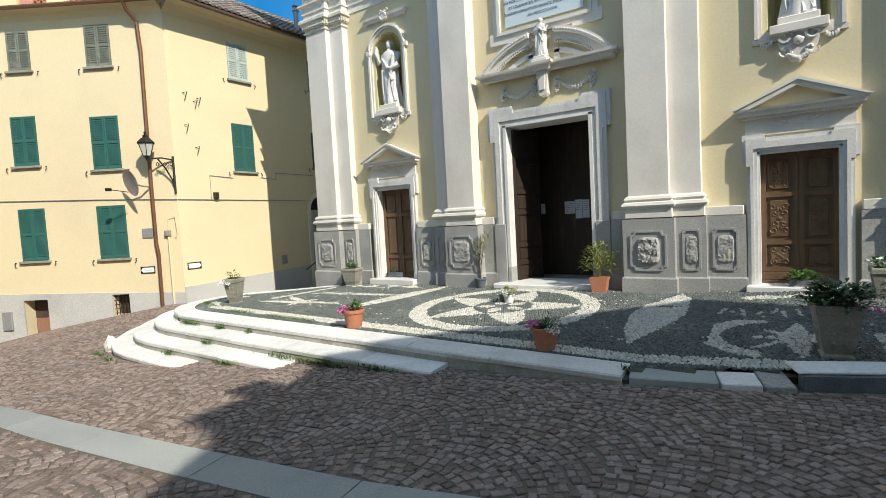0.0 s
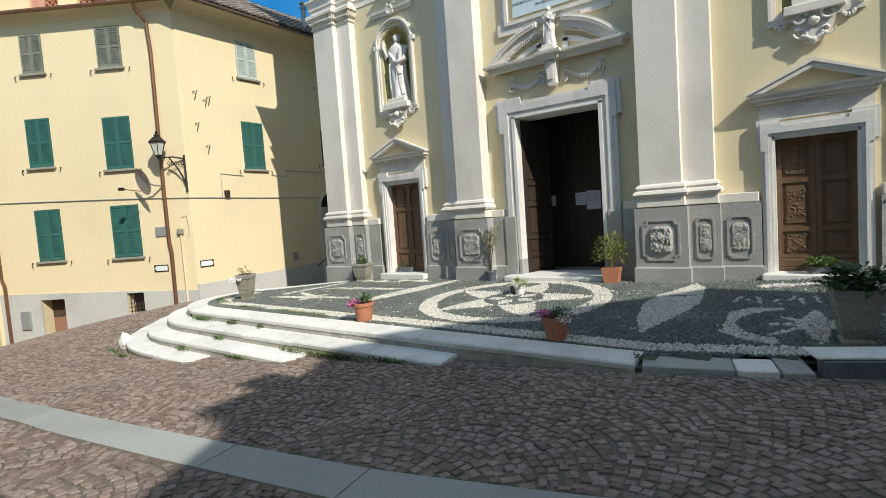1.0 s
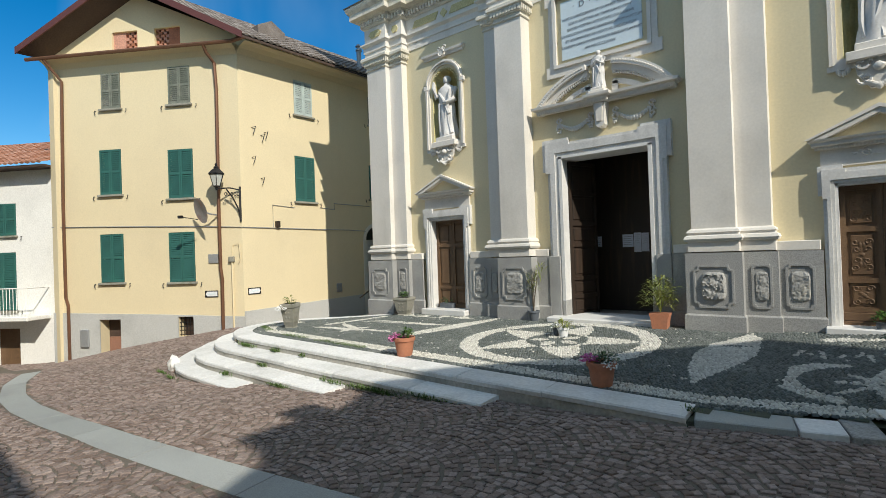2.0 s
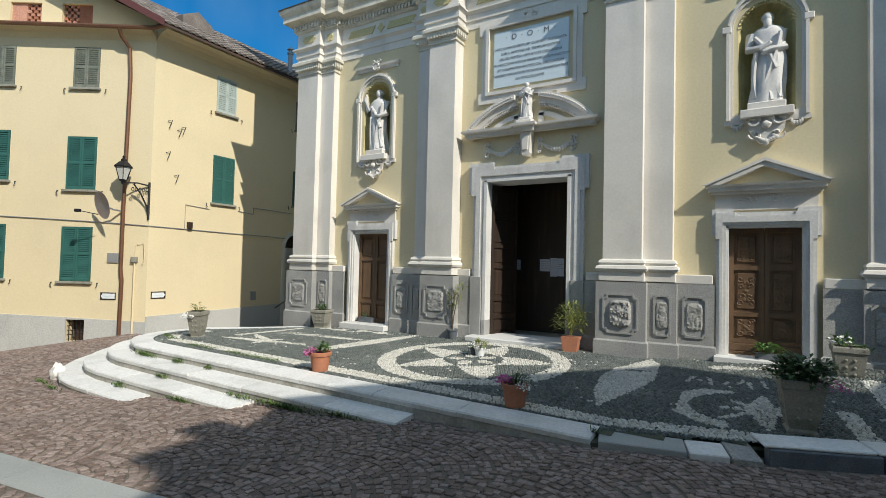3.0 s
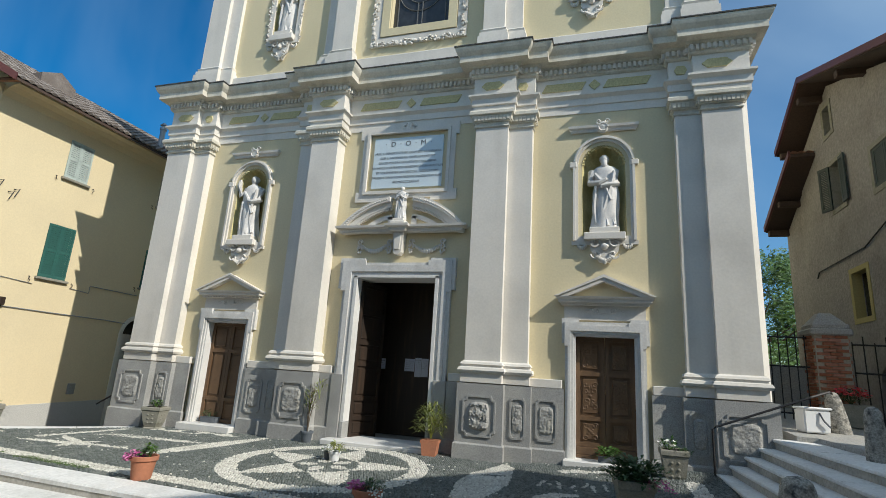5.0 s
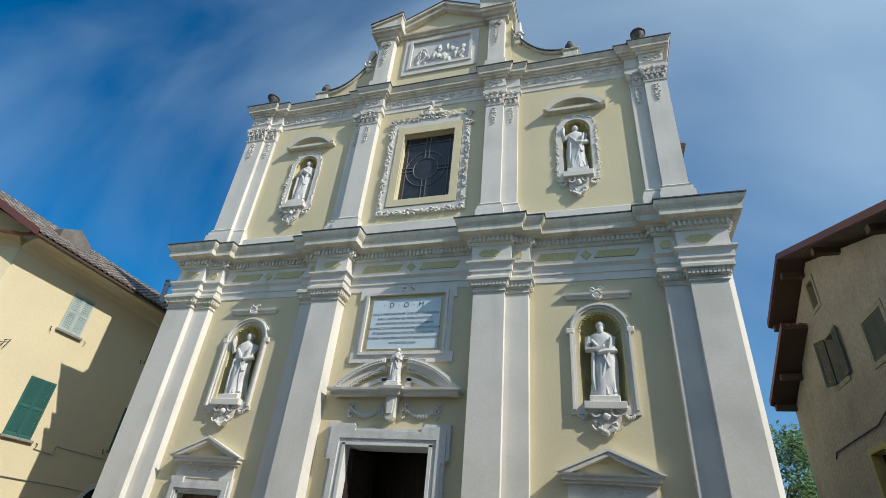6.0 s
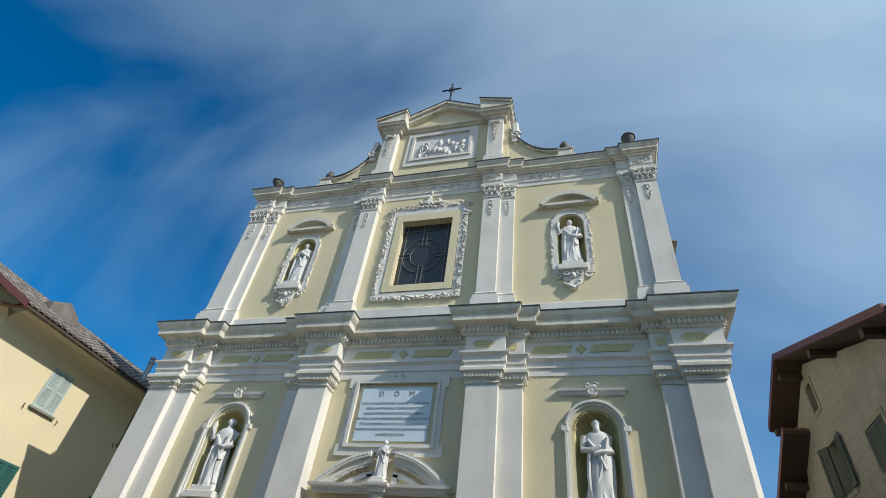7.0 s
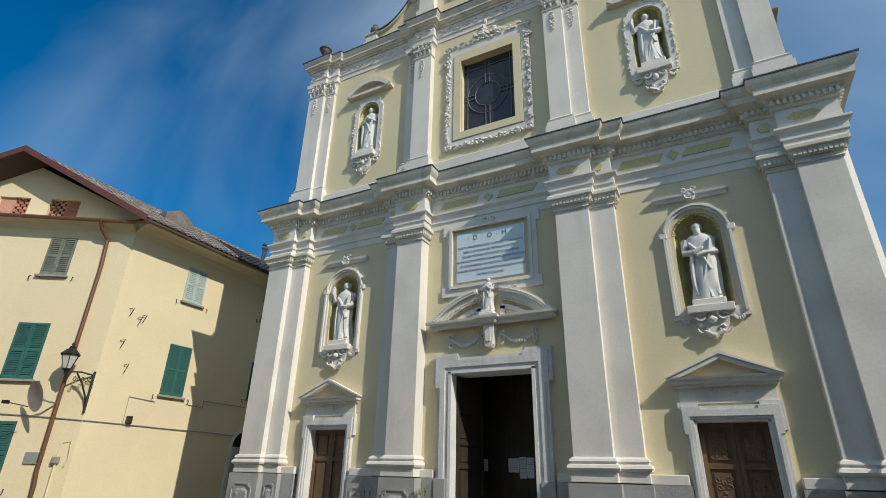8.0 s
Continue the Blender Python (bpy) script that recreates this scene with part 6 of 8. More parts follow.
tube(bm, [(-FRONT_LEN, -0.02, 2.78), (-5, -0.025, 2.74), (-3, -0.025, 2.67), (-1.2, -0.025, 2.60), (0.0, -0.02, 2.53)], 0.014, 5)
part("cable", bm, ZINC, front)
bm = bmesh.new()
tube(bm, [(0.0, -0.02, 2.53), (1.1, -0.025, 2.52), (2.6, -0.03, 2.5), (4.2, -0.03, 2.49), (4.95, -0.03, 2.46)], 0.014, 5)
tube(bm, [(1.05, -0.02, 2.55), (1.05, -0.02, 3.25), (1.85, -0.02, 3.2)], 0.010, 5)
tube(bm, [(2.9, -0.02, 3.25), (3.5, -0.02, 3.2), (3.5, -0.02, 3.42), (5.2, -0.02, 3.4)], 0.012, 5)
part("cable", bm, ZINC, side)
bm = bmesh.new()
box(bm, 1.12, 1.25, -0.12, 0.0, 2.54, 2.74, 0.01)
part("wall_box", bm, WOOD_DARK, side, "small brown wall box")
bm = bmesh.new()
box(bm, 3.5, 3.72, -0.05, 0.0, 0.3, 0.6, 0.01)
part("hatch", bm, ZINC, side)


def direction_plate(parent, x, z, point):
    """A dark plate with a white arrow whose words are plain bars."""
    bm = bmesh.new()
    box(bm, x, x + 0.42, -0.02, 0.0, z, z + 0.2)
    p = part("direction_plate", bm, IRON, parent, "white arrow sign on a dark plate")
    bm = bmesh.new()
    w = [(x + 0.02, z + 0.03), (x + 0.4, z + 0.03), (x + 0.4, z + 0.17), (x + 0.02, z + 0.17)]
    if point > 0:
        w = [(x + 0.02, z + 0.03), (x + 0.35, z + 0.03), (x + 0.4, z + 0.1), (x + 0.35, z + 0.17), (x + 0.02, z + 0.17)]
    elif point < 0:
        w = [(x + 0.07, z + 0.03), (x + 0.4, z + 0.03), (x + 0.4, z + 0.17), (x + 0.07, z + 0.17), (x + 0.02, z + 0.1)]
    prism(bm, w, -0.028, -0.021)
    part("arrow", bm, SIGN_WHITE, p)
    bm = bmesh.new()
    box(bm, x + 0.1, x + 0.33, -0.033, -0.029, z + 0.085, z + 0.115)
    part("text_bar", bm, PLAQUE, p)


direction_plate(front, -1.25, 0.45, -1)
direction_plate(side, 0.13, 0.49, 1)
# wall hooks and patches by the corner
for x, z in ((0.42, 5.6), (0.72, 5.4), (0.40, 4.68), (0.68, 4.05), (0.84, 5.5)):
    bm = bmesh.new()
    tube(bm, [(x, 0.0, z), (x, -0.05, z), (x + 0.1, -0.06, z + 0.05), (x + 0.02, -0.05, z - 0.2)], 0.012, 5)
    part("wall_hook", bm, IRON, side)

# street lamp on a scrolled bracket
street_lamp = on_wall(thing("street_lamp", "black iron lantern on a scrolled wall bracket", "street lamp"), HC, FRONT)
street_lamp.location.z = -0.2
LX, LY, LZ = -0.52, -0.42, 3.92
bm = bmesh.new()
tube(bm, [(-0.02, -0.02, 3.85), (-0.25, -0.2, 3.9), (LX, LY, LZ - 0.05)], 0.022, 6)
tube(bm, [(-0.02, -0.02, 3.0), (-0.06, -0.08, 3.3), (-0.16, -0.18, 3.6), (-0.3, -0.29, 3.86)], 0.022, 6)
tube(bm, [(-0.02, -0.02, 2.9), (-0.02, -0.02, 3.95)], 0.03, 6)
for k in range(5):
    a = -0.06 - 0.07 * k
    tube(bm, [(a + 0.035 * math.cos(t), -0.06 - 0.05 * k, 3.72 - 0.0 * k + 0.05 * math.sin(t)) for t in [j * 0.7 for j in range(10)]], 0.012, 4)
part("bracket_arm", bm, IRON, street_lamp)
bm = bmesh.new()
lathe(bm, [(0.035, LZ - 0.1), (0.05, LZ - 0.02), (0.10, LZ), (0.105, LZ + 0.03)], (LX, LY, 0), 6)
part("lantern_base", bm, IRON, street_lamp)
bm = bmesh.new()
lathe(bm, [(0.235, LZ + 0.36), (0.25, LZ + 0.38), (0.13, LZ + 0.50), (0.08, LZ + 0.53), (0.08, LZ + 0.58), (0.035, LZ + 0.61), (0.045, LZ + 0.66), (0.01, LZ + 0.7)], (LX, LY, 0), 6)
part("lantern_cap", bm, IRON, street_lamp)
bm = bmesh.new()
lathe(bm, [(0.10, LZ + 0.03), (0.20, LZ + 0.36)], (LX, LY, 0), 6)
part("lantern_glass", bm, LAMP_GLASS, street_lamp, "frosted lantern glass")
bm = bmesh.new()
for k in range(6):
    t = math.pi * k / 3
    tube(bm, [(LX + 0.105 * math.cos(t), LY + 0.105 * math.sin(t), LZ + 0.03), (LX + 0.21 * math.cos(t), LY + 0.21 * math.sin(t), LZ + 0.37)], 0.012, 4)
part("lantern_frame", bm, IRON, street_lamp)

# satellite dish
dish = on_wall(thing("satellite_dish", "weathered satellite dish with rusty patches on the wall", "satellite dish"), (HC[0] + 0.14, HC[1] + 0.09), FRONT)
dish.location.z = -0.08
bm = bmesh.new()
rings, seg = [], 20
for r in (0.0, 0.12, 0.24, 0.34):
    rings.append([bm.verts.new((r * math.cos(2 * math.pi * k / seg), 0.42 * r * r, r * 1.12 * math.sin(2 * math.pi * k / seg))) for k in range(seg)] if r else [bm.verts.new((0, 0, 0))])
for k in range(seg):
    bm.faces.new((rings[0][0], rings[1][k], rings[1][(k + 1) % seg]))
for a, b in zip(rings[1:], rings[2:]):
    for k in range(seg):
        bm.faces.new((a[k], b[k], b[(k + 1) % seg], a[(k + 1) % seg]))
bmesh.ops.solidify(bm, geom=bm.faces[:], thickness=0.012)
bowl = part("bowl", bm, DISH, dish, smooth=True)
bowl.matrix_basis = pose(-1.12, -0.5, 3.12, -16, 0, 150)
bm = bmesh.new()
tube(bm, [(-0.9, 0.0, 3.0), (-1.0, -0.3, 3.02), (-1.1, -0.46, 3.1)], 0.025, 6)
part("mount", bm, ZINC, dish)
bm = bmesh.new()
tube(bm, [(-1.2, -0.58, 2.85), (-1.55, -0.85, 2.92)], 0.012, 5)
box(bm, -1.62, -1.5, -0.92, -0.82, 2.88, 2.96)
part("feed_arm", bm, IRON, dish)

# ---------------------------------------------------------------- white house further down
white = on_wall(thing("white_house", "white plastered house with a balcony and red tiled roof", "house"), (HC[0] - (FRONT_LEN + 0.02) * math.cos(a := radians(FRONT)) - 0.25 * math.sin(a), HC[1] - (FRONT_LEN + 0.02) * math.sin(a) + 0.25 * math.cos(a)), FRONT)
bm = bmesh.new()
pierced(bm, rect(-7, 0, -3.0, 4.7), [rect(-2.5, -1.53, -2.8, -0.44), rect(-2.6, -1.6, 0.15, 2.05), rect(-2.4, -1.56, 2.6, 3.65)], 0.0, 0.4)
part("wall", bm, WHITE_WALL, white)
bm = bmesh.new()
box(bm, -7, 0, 0.42, 8, -3, 4.7)
part("wall_back", bm, WHITE_WALL, white)
for x0, x1, z0, z1 in ((-2.6, -1.6, 0.15, 2.05), (-2.4, -1.56, 2.6, 3.65)):
    shutters(white, x0, x1, z0, z1, GREEN)
bm = bmesh.new()
box(bm, -2.5, -1.53, 0.2, 0.25, -2.8, -0.44)
part("street_door", bm, WOOD, white)
bm = bmesh.new()
box(bm, -3.4, -0.35, -0.85, 0.0, -0.12, 0.02, 0.02)
balcony = part("balcony", bm, WHITE_WALL, white)
bm = bmesh.new()
for k in range(26):
    x = -3.35 + 2.95 * k / 25
    tube(bm, [(x, -0.8, 0.02), (x, -0.8, 0.9)], 0.011, 4)
for y0, y1, x0, x1 in ((-0.8, -0.8, -3.35, -0.4), (-0.8, 0.0, -0.4, -0.4), (-0.8, 0.0, -3.35, -3.35)):
    tube(bm, [(x0, y0, 0.9), (x1, y1, 0.9)], 0.018, 5)
part("railing", bm, WHITE_WALL, balcony)
bm = bmesh.new()
box(bm, -7.2, 0.02, -0.5, 8.2, 4.7, 4.77)
part("eave_board", bm, EAVE, white)
roof_slope(white, (-7.2, -0.55, 4.78), (0.02, -0.55, 4.78), (0.02, 4, 6.6), (-7.2, 4, 6.6), TILE_RED)
bm = bmesh.new()
box(bm, -0.95, -0.35, 0.9, 1.5, 4.9, 5.75, 0.02)
stack = part("chimney", bm, MORTAR, white, "brick chimney with an open tiled top")
bm = bmesh.new()
for x in (-0.95, -0.45):
    for y in (0.9, 1.4):
        box(bm, x, x + 0.1, y, y + 0.1, 5.75, 6.02)
prism(bm, [(-1.08, 6.02), (-0.22, 6.02), (-0.65, 6.3)], 0.8, 1.6)
part("chimney_hood", bm, TILE_RED, stack)


# ---------------------------------------------------------------- old house beside the church
old_house = thing("old_house", "old brown-grey plastered house with a broad dark eave", "house")
# frame of its gable wall: x along the wall towards the street, y into the house
old_wall = new("gable_wall")
old_wall.parent = old_house
old_wall.matrix_basis = pose(10.1, 9.2, 0, 0, 0, -90)
WIN = [(3.68, 4.10, 8.58, 9.34, "slit"), (3.74, 4.37, 6.42, 7.65, "open"), (5.90, 6.90, 6.22, 7.16, "green"), (4.20, 4.98, 3.45, 4.58, "yellow")]
bm = bmesh.new()
top = [(0, 6.75), (1.6, 7.6), (1.9, 8.75), (4.07, 9.9), (9.4, 7.8)]
pierced(bm, [(0, -1), (9.4, -1)] + top[::-1], [rect(a, b, c, d) for a, b, c, d, _ in WIN] + [arched(5.35, 0.8, 0.6, 1.9)], 0.0, 0.45)
part("wall", bm, OLD_WALL, old_wall)
bm = bmesh.new()
box(bm, 0.02, 9.38, 0.46, 8.0, -1, 6.5)
part("wall_back", bm, OLD_WALL, old_wall)
for a, b, c, d, k in WIN:
    w = new("window")
    w.parent = old_wall
    bm = bmesh.new()
    frame_band(bm, rect(a - 0.12, b + 0.12, c - 0.12, d + 0.12), rect(a + 0.004, b - 0.004, c + 0.004, d - 0.004), -0.02, 0.2)
    part("window_frame", bm, YELLOW_TRIM if k == "yellow" else CONCRETE, w)
    bm = bmesh.new()
    box(bm, a, b, 0.22, 0.25, c, d)
    part("pane", bm, GLASS_DARK, w)
    if k == "open":
        for x, hinge, turn, mat in ((a, 1, -156, GREEN_DARK), (b, -1, 176, GREEN_DARK)):
            bm = bmesh.new()
            lo, hi = sorted((0, hinge * 0.34))
            pierced(bm, rect(lo, hi, c, d), [rect(lo + 0.06, hi - 0.06, c + 0.08, d - 0.08)], -0.02, 0.02)
            for j in range(22):
                z = c + 0.1 + (d - c - 0.2) * j / 21
                box(bm, lo + 0.06, hi - 0.06, -0.012, 0.012, z, z + 0.03)
            sh = tagged(part("shutter", bm, mat, w, "weathered louvred shutter swung open"), kind="stuff")
            sh.matrix_basis = pose(x, -0.045, 0, 0, 0, turn)
    elif k == "green":
        for lo, hi in ((a + 0.02, (a + b) / 2 - 0.01), ((a + b) / 2 + 0.01, b - 0.02)):
            bm = bmesh.new()
            pierced(bm, rect(lo, hi, c, d), [rect(lo + 0.06, hi - 0.06, c + 0.08, d - 0.08)], 0.0, 0.04)
            for j in range(18):
                z = c + 0.09 + (d - c - 0.2) * j / 17
                box(bm, lo + 0.06, hi - 0.06, 0.01, 0.03, z, z + 0.035)
            tagged(part("shutter", bm, GREEN_DARK, w), kind="stuff")
# roof with overhanging verge in two levels
old_roof = new("roof")
old_roof.parent = old_wall
for (xa, za), (xb, zb) in (((0.0, 6.85), (2.9, 8.35)), ((1.75, 8.85), (4.07, 10.05)), ((4.07, 10.05), (9.9, 7.72))):
    bm = bmesh.new()
    prism(bm, [(xa, za), (xb, zb), (xb, zb + 0.1), (xa, za + 0.1)], -0.62, 8.2)
    part("roof_board", bm, EAVE, old_roof, "dark timber eave boards")
    bm = bmesh.new()
    prism(bm, [(xa, za + 0.02), (xb, zb + 0.02), (xb, zb + 0.2), (xa, za + 0.2)], -0.68, -0.62)
    part("verge_board", bm, FASCIA, old_roof, "maroon metal verge")
    roof_slope(old_roof, (xa, -0.64, za + 0.1), (xa, 8.2, za + 0.1), (xb, 8.2, zb + 0.1), (xb, -0.64, zb + 0.1), TILE_RED)
for x, z in ((0.15, 6.8), (1.35, 7.42), (1.95, 8.8), (3.7, 9.72), (6.1, 9.1), (8.7, 8.05)):
    bm = bmesh.new()
    box(bm, x - 0.09, x + 0.09, -0.58, 0.2, z - 0.12, z + 0.06, 0.01)
    part("purlin_end", bm, EAVE, old_roof)
bm = bmesh.new()
tube(bm, [(8.9, -0.03, 6.1), (7.0, -0.03, 5.6), (5.1, -0.03, 5.05), (2.35, -0.03, 5.0), (2.2, -0.03, 4.85)], 0.018, 5)
part("cable", bm, IRON, old_wall)

# brick gate pillar
pillar = thing("brick_pillar", "old brick gate pillar with a weathered stone cap", "pillar", pose(8.5, 2.5, 0.92))
bm = bmesh.new()
box(bm, -0.29, 0.29, -0.29, 0.29, 0, 1.72)
part("core", bm, MORTAR, pillar)
bm = bmesh.new()
box(bm, -0.105, 0.105, -0.05, 0.05, -0.028, 0.028, 0.005)
brick_mesh = part("brick", bm, BRICK, pillar)
brick_mesh.matrix_basis = pose(-0.2, -0.27, 0.04)
brick_data = brick_mesh.data
for row in range(25):
    z = 0.04 + row * 0.068
    for fi, (px, py, rz) in enumerate(((0, -0.27, 0), (-0.27, 0, 90), (0.27, 0, 90))):
        shift = 0.055 if row % 2 else -0.055
        for k in (-1, 0, 1):
            off = k * 0.22 + shift
            if abs(off) > 0.24:
                continue
            b = new("brick", brick_data)
            b.parent = pillar
            ox, oy = (off, 0) if rz == 0 else (0, off)
            jitter = random.uniform(-0.012, 0.008)
            b.matrix_basis = pose(px + ox + (jitter if rz else 0), py + oy + (0 if rz else jitter), z, random.uniform(-1, 1), 0, rz + random.uniform(-2, 2))
bm = bmesh.new()
box(bm, -0.37, 0.37, -0.37, 0.37, 1.70, 1.84, 0.03)
box(bm, -0.33, 0.33, -0.33, 0.33, 1.82, 1.94, 0.03)
vs = bmesh.ops.create_cone(bm, segments=4, radius1=0.42, radius2=0.15, depth=0.24, cap_ends=True, matrix=pose(0, 0, 2.05, 0, 0, 45))
part("cap", bm, STONE_OLD, pillar)


def railing(name, label, a, b, h, z, n, mat):
    r = thing(name, label, "fence")
    a, b = Vector(a), Vector(b)
    for k in range(n + 1):
        p = a + (b - a) * (k / n)
        bm = bmesh.new()
        tube(bm, [(p.x, p.y, z), (p.x, p.y, z + h + (0.12 if k % 2 else 0))], 0.012, 5)
        part("bar", bm, mat, r)
    for hz in (0.12, h * 0.62, h - 0.05):
        bm = bmesh.new()
        tube(bm, [(a.x, a.y, z + hz), (b.x, b.y, z + hz)], 0.018, 5)
        part("rail", bm, mat, r)
    return r


railing("iron_gate", "dark iron gate between church and pillar", (6.9, 2.6), (8.28, 2.5), 1.7, 0.93, 9, IRON)
railing("iron_fence", "greenish iron fence beside the brick pillar", (8.95, 2.5), (12.4, 1.6), 1.6, 0.93, 20, IRON)
bm = bmesh.new()
box(bm, 6.9, 10.2, 6.0, 6.3, 0.5, 2.0)
tagged(part("garden_wall", bm, STONE_OLD), "low dark garden wall behind the gate", "garden wall", kind="structure")


def bollard(x, y, z, h, r, label, lean=0.0):
    ob = thing("bollard", label, "bollard", pose(x, y, z, 0, lean, 0), "stone bollards")
    bm = bmesh.new()
    lathe(bm, [(r * 1.0, -0.25), (r, 0.02), (r * 0.97, h * 0.15), (r * 0.94, h * 0.3), (r * 0.91, h * 0.45), (r * 0.87, h * 0.6), (r * 0.83, h * 0.74), (r * 0.76, h * 0.86), (r * 0.64, h * 0.94), (r * 0.42, h * 0.985), (r * 0.15, h)], (0, 0, 0), 22, 0.02)
    part("shaft", bm, BOLLARD, ob, smooth=True)
    return ob


bollard(6.20, -3.34, 0.0, 0.82, 0.215, "worn stone bollard with dark lichen beside the side steps")
bollard(7.96, 0.58, 0.93, 0.66, 0.15, "pale worn stone bollard at the top of the steps", -9)
bollard(7.53, -1.78, 0.88, 0.63, 0.125, "grey stone bollard on the terrace edge")
bm = bmesh.new()
for k in range(9):
    a = 0.7 * k
    blob(bm, (6.2 + 0.28 * math.cos(a), -3.32 + 0.26 * math.sin(a), 0.02), (0.10, 0.09, 0.06), 0.6, 2)
tagged(part("bollard_footing", bm, STONE_OLD, smooth=True), "rough broken stone footing of the bollard", "footing", kind="structure")

cooler = thing("plastic_bin", "white plastic lidded bin with a black handle", "bin", pose(7.46, 0.22, 0.935, 0, 0, 8))
bm = bmesh.new()
prism(bm, [(-0.20, 0.0), (0.17, 0.0), (0.20, 0.36), (-0.2, 0.36)], -0.16, 0.16)
bmesh.ops.bevel(bm, geom=bm.edges[:], offset=0.02, segments=2, affect="EDGES")
part("body", bm, WHITE_PLASTIC, cooler)
bm = bmesh.new()
box(bm, -0.22, 0.22, -0.18, 0.18, 0.36, 0.40, 0.015)
part("lid", bm, WHITE_PLASTIC, cooler)
bm = bmesh.new()
tube(bm, [(0.02, -0.17, 0.32), (0.06, -0.2, 0.2), (0.15, -0.2, 0.1)], 0.014, 5)
part("handle", bm, INK, cooler)

handrail = thing("handrail", "thin dark iron handrail climbing beside the church corner", "handrail")
bm = bmesh.new()
tube(bm, [(5.85, -0.56, 0.2), (5.85, -0.56, 0.92), (5.9, -0.56, 0.96), (7.24, -0.54, 1.52), (7.56, -0.3, 1.61), (7.84, 0.45, 1.56)], 0.018, 6)
part("rail", bm, IRON, handrail)
left_rail = thing("handrail", "short iron handrail on the church plinth corner", "handrail")
bm = bmesh.new()
tube(bm, [(-6.1, -0.44, 0.95), (-6.1, -0.5, 0.95), (-6.3, -0.52, 0.88), (-7.3, -0.52, 0.35)], 0.018, 6)
part("rail", bm, IRON, left_rail)

# ---------------------------------------------------------------- house out of view whose roof shades the street
shade_house = thing("street_house", "gabled plastered house across the street", "house")
bm = bmesh.new()
base = [(13.4, -4.5, 0), (10.9, -12.2, 0), (20.9, -15.2, 0), (23.4, -7.5, 0)]
tops = [8.8, 8.6, 8.6, 8.8]
v0 = [bm.verts.new((x, y, -1)) for x, y, _ in base]
v1 = [bm.verts.new((x, y, h)) for (x, y, _), h in zip(base, tops)]
g0, g1 = bm.verts.new((11.75, -9.65, 10.75)), bm.verts.new((21.75, -12.65, 10.75))
bm.faces.new((v0[0], v0[1], v1[1], g0, v1[0]))
bm.faces.new((v0[2], v0[3], v1[3], g1, v1[2]))
bm.faces.new((v0[1], v0[2], v1[2], v1[1]))
bm.faces.new((v0[3], v0[0], v1[0], v1[3]))
bm.faces.new((v1[1], v1[2], g1, g0))
bm.faces.new((v1[3], v1[0], g0, g1))
part("body", bm, HOUSE, shade_house)
for x, y, w, h in ((12.3, -11.55, 0.55, 10.95), (12.0, -10.9, 0.4, 11.1)):
    bm = bmesh.new()
    box(bm, x, x + w, y - w / 2, y + w / 2, 8.5, h, 0.03)
    box(bm, x - 0.06, x + w + 0.06, y - w / 2 - 0.06, y + w / 2 + 0.06, h - 0.2, h - 0.08)
    part("chimney", bm, BRICK, shade_house)

# unseen block added to keep the sun off the side steps
bm = bmesh.new()
slab(bm, [(13.42, -4.48), (23.4, -7.4), (23.8, -5.9), (13.82, -3.0)], -1, 6.9)
part("wing", bm, HOUSE, shade_house)

# unseen houses added behind the viewer to cut the sky light on the street
for x0, x1, y0, h, mat in ((-22, -9, -13.6, 7.6, HOUSE), (-8.9, 2, -13.2, 8.0, HOUSE), (2.1, 10.3, -13.0, 8.2, HOUSE)):
    row = thing("street_house", "unseen plastered house with shuttered windows, added behind the viewer to cut sky light", "house")
    bm = bmesh.new()
    box(bm, x0, x1, y0 - 8, y0, -2, h)
    part("body", bm, mat, row)
    bm = bmesh.new()
    nrow = int((x1 - x0) / 2.6)
    prism(bm, [(x0 - 0.4, h), (x1 + 0.4, h), (x1 + 0.4, h + 0.15), (x0 - 0.4, h + 0.15)], y0 - 8.4, y0 + 0.5)
    part("roof", bm, TILE_RED, row)
    for i in range(nrow):
        for z in (1.4, 4.4):
            bm = bmesh.new()
            cx = x0 + (x1 - x0) * (i + 0.5) / nrow
            box(bm, cx - 0.45, cx + 0.45, y0 - 0.1, y0 + 0.03, z, z + 1.4)
            part("shutter", bm, GREEN, row)


# ---------------------------------------------------------------- pots and plants
def leafy(name, parent, mat, center, radius, height, count, length, width, droop=0.25, label=""):
    """Leaves growing from short stems in an uneven clump."""
    bm = bmesh.new()
    for _ in range(count):
        a = random.uniform(0, 2 * math.pi)
        r = radius * math.sqrt(random.random()) * random.choice((0.5, 0.8, 1.0, 1.1))
        h = height * random.uniform(0.15, 1.0) * (1 - 0.35 * (r / radius) ** 2)
        base = Vector((center[0] + r * math.cos(a), center[1] + r * math.sin(a), center[2] + h))
        d = Vector((math.cos(a + random.uniform(-.9, .9)), math.sin(a + random.uniform(-.9, .9)), random.uniform(-0.1, 1.1)))
        leaf_blade(bm, base, d, length * random.uniform(0.6, 1.2), width * random.uniform(0.7, 1.2), droop * random.uniform(0.3, 1.2))
    for _ in range(max(4, count // 14)):
        a = random.uniform(0, 2 * math.pi)
        r = radius * random.uniform(0.2, 0.9)
        tube(bm, [(center[0], center[1], center[2] - 0.02), (center[0] + 0.5 * r * math.cos(a), center[1] + 0.5 * r * math.sin(a), center[2] + 0.5 * height),
                  (center[0] + r * math.cos(a), center[1] + r * math.sin(a), center[2] + height * random.uniform(0.6, 0.95))], 0.006, 4, 0.003)
    return part(name, bm, mat, parent, label)


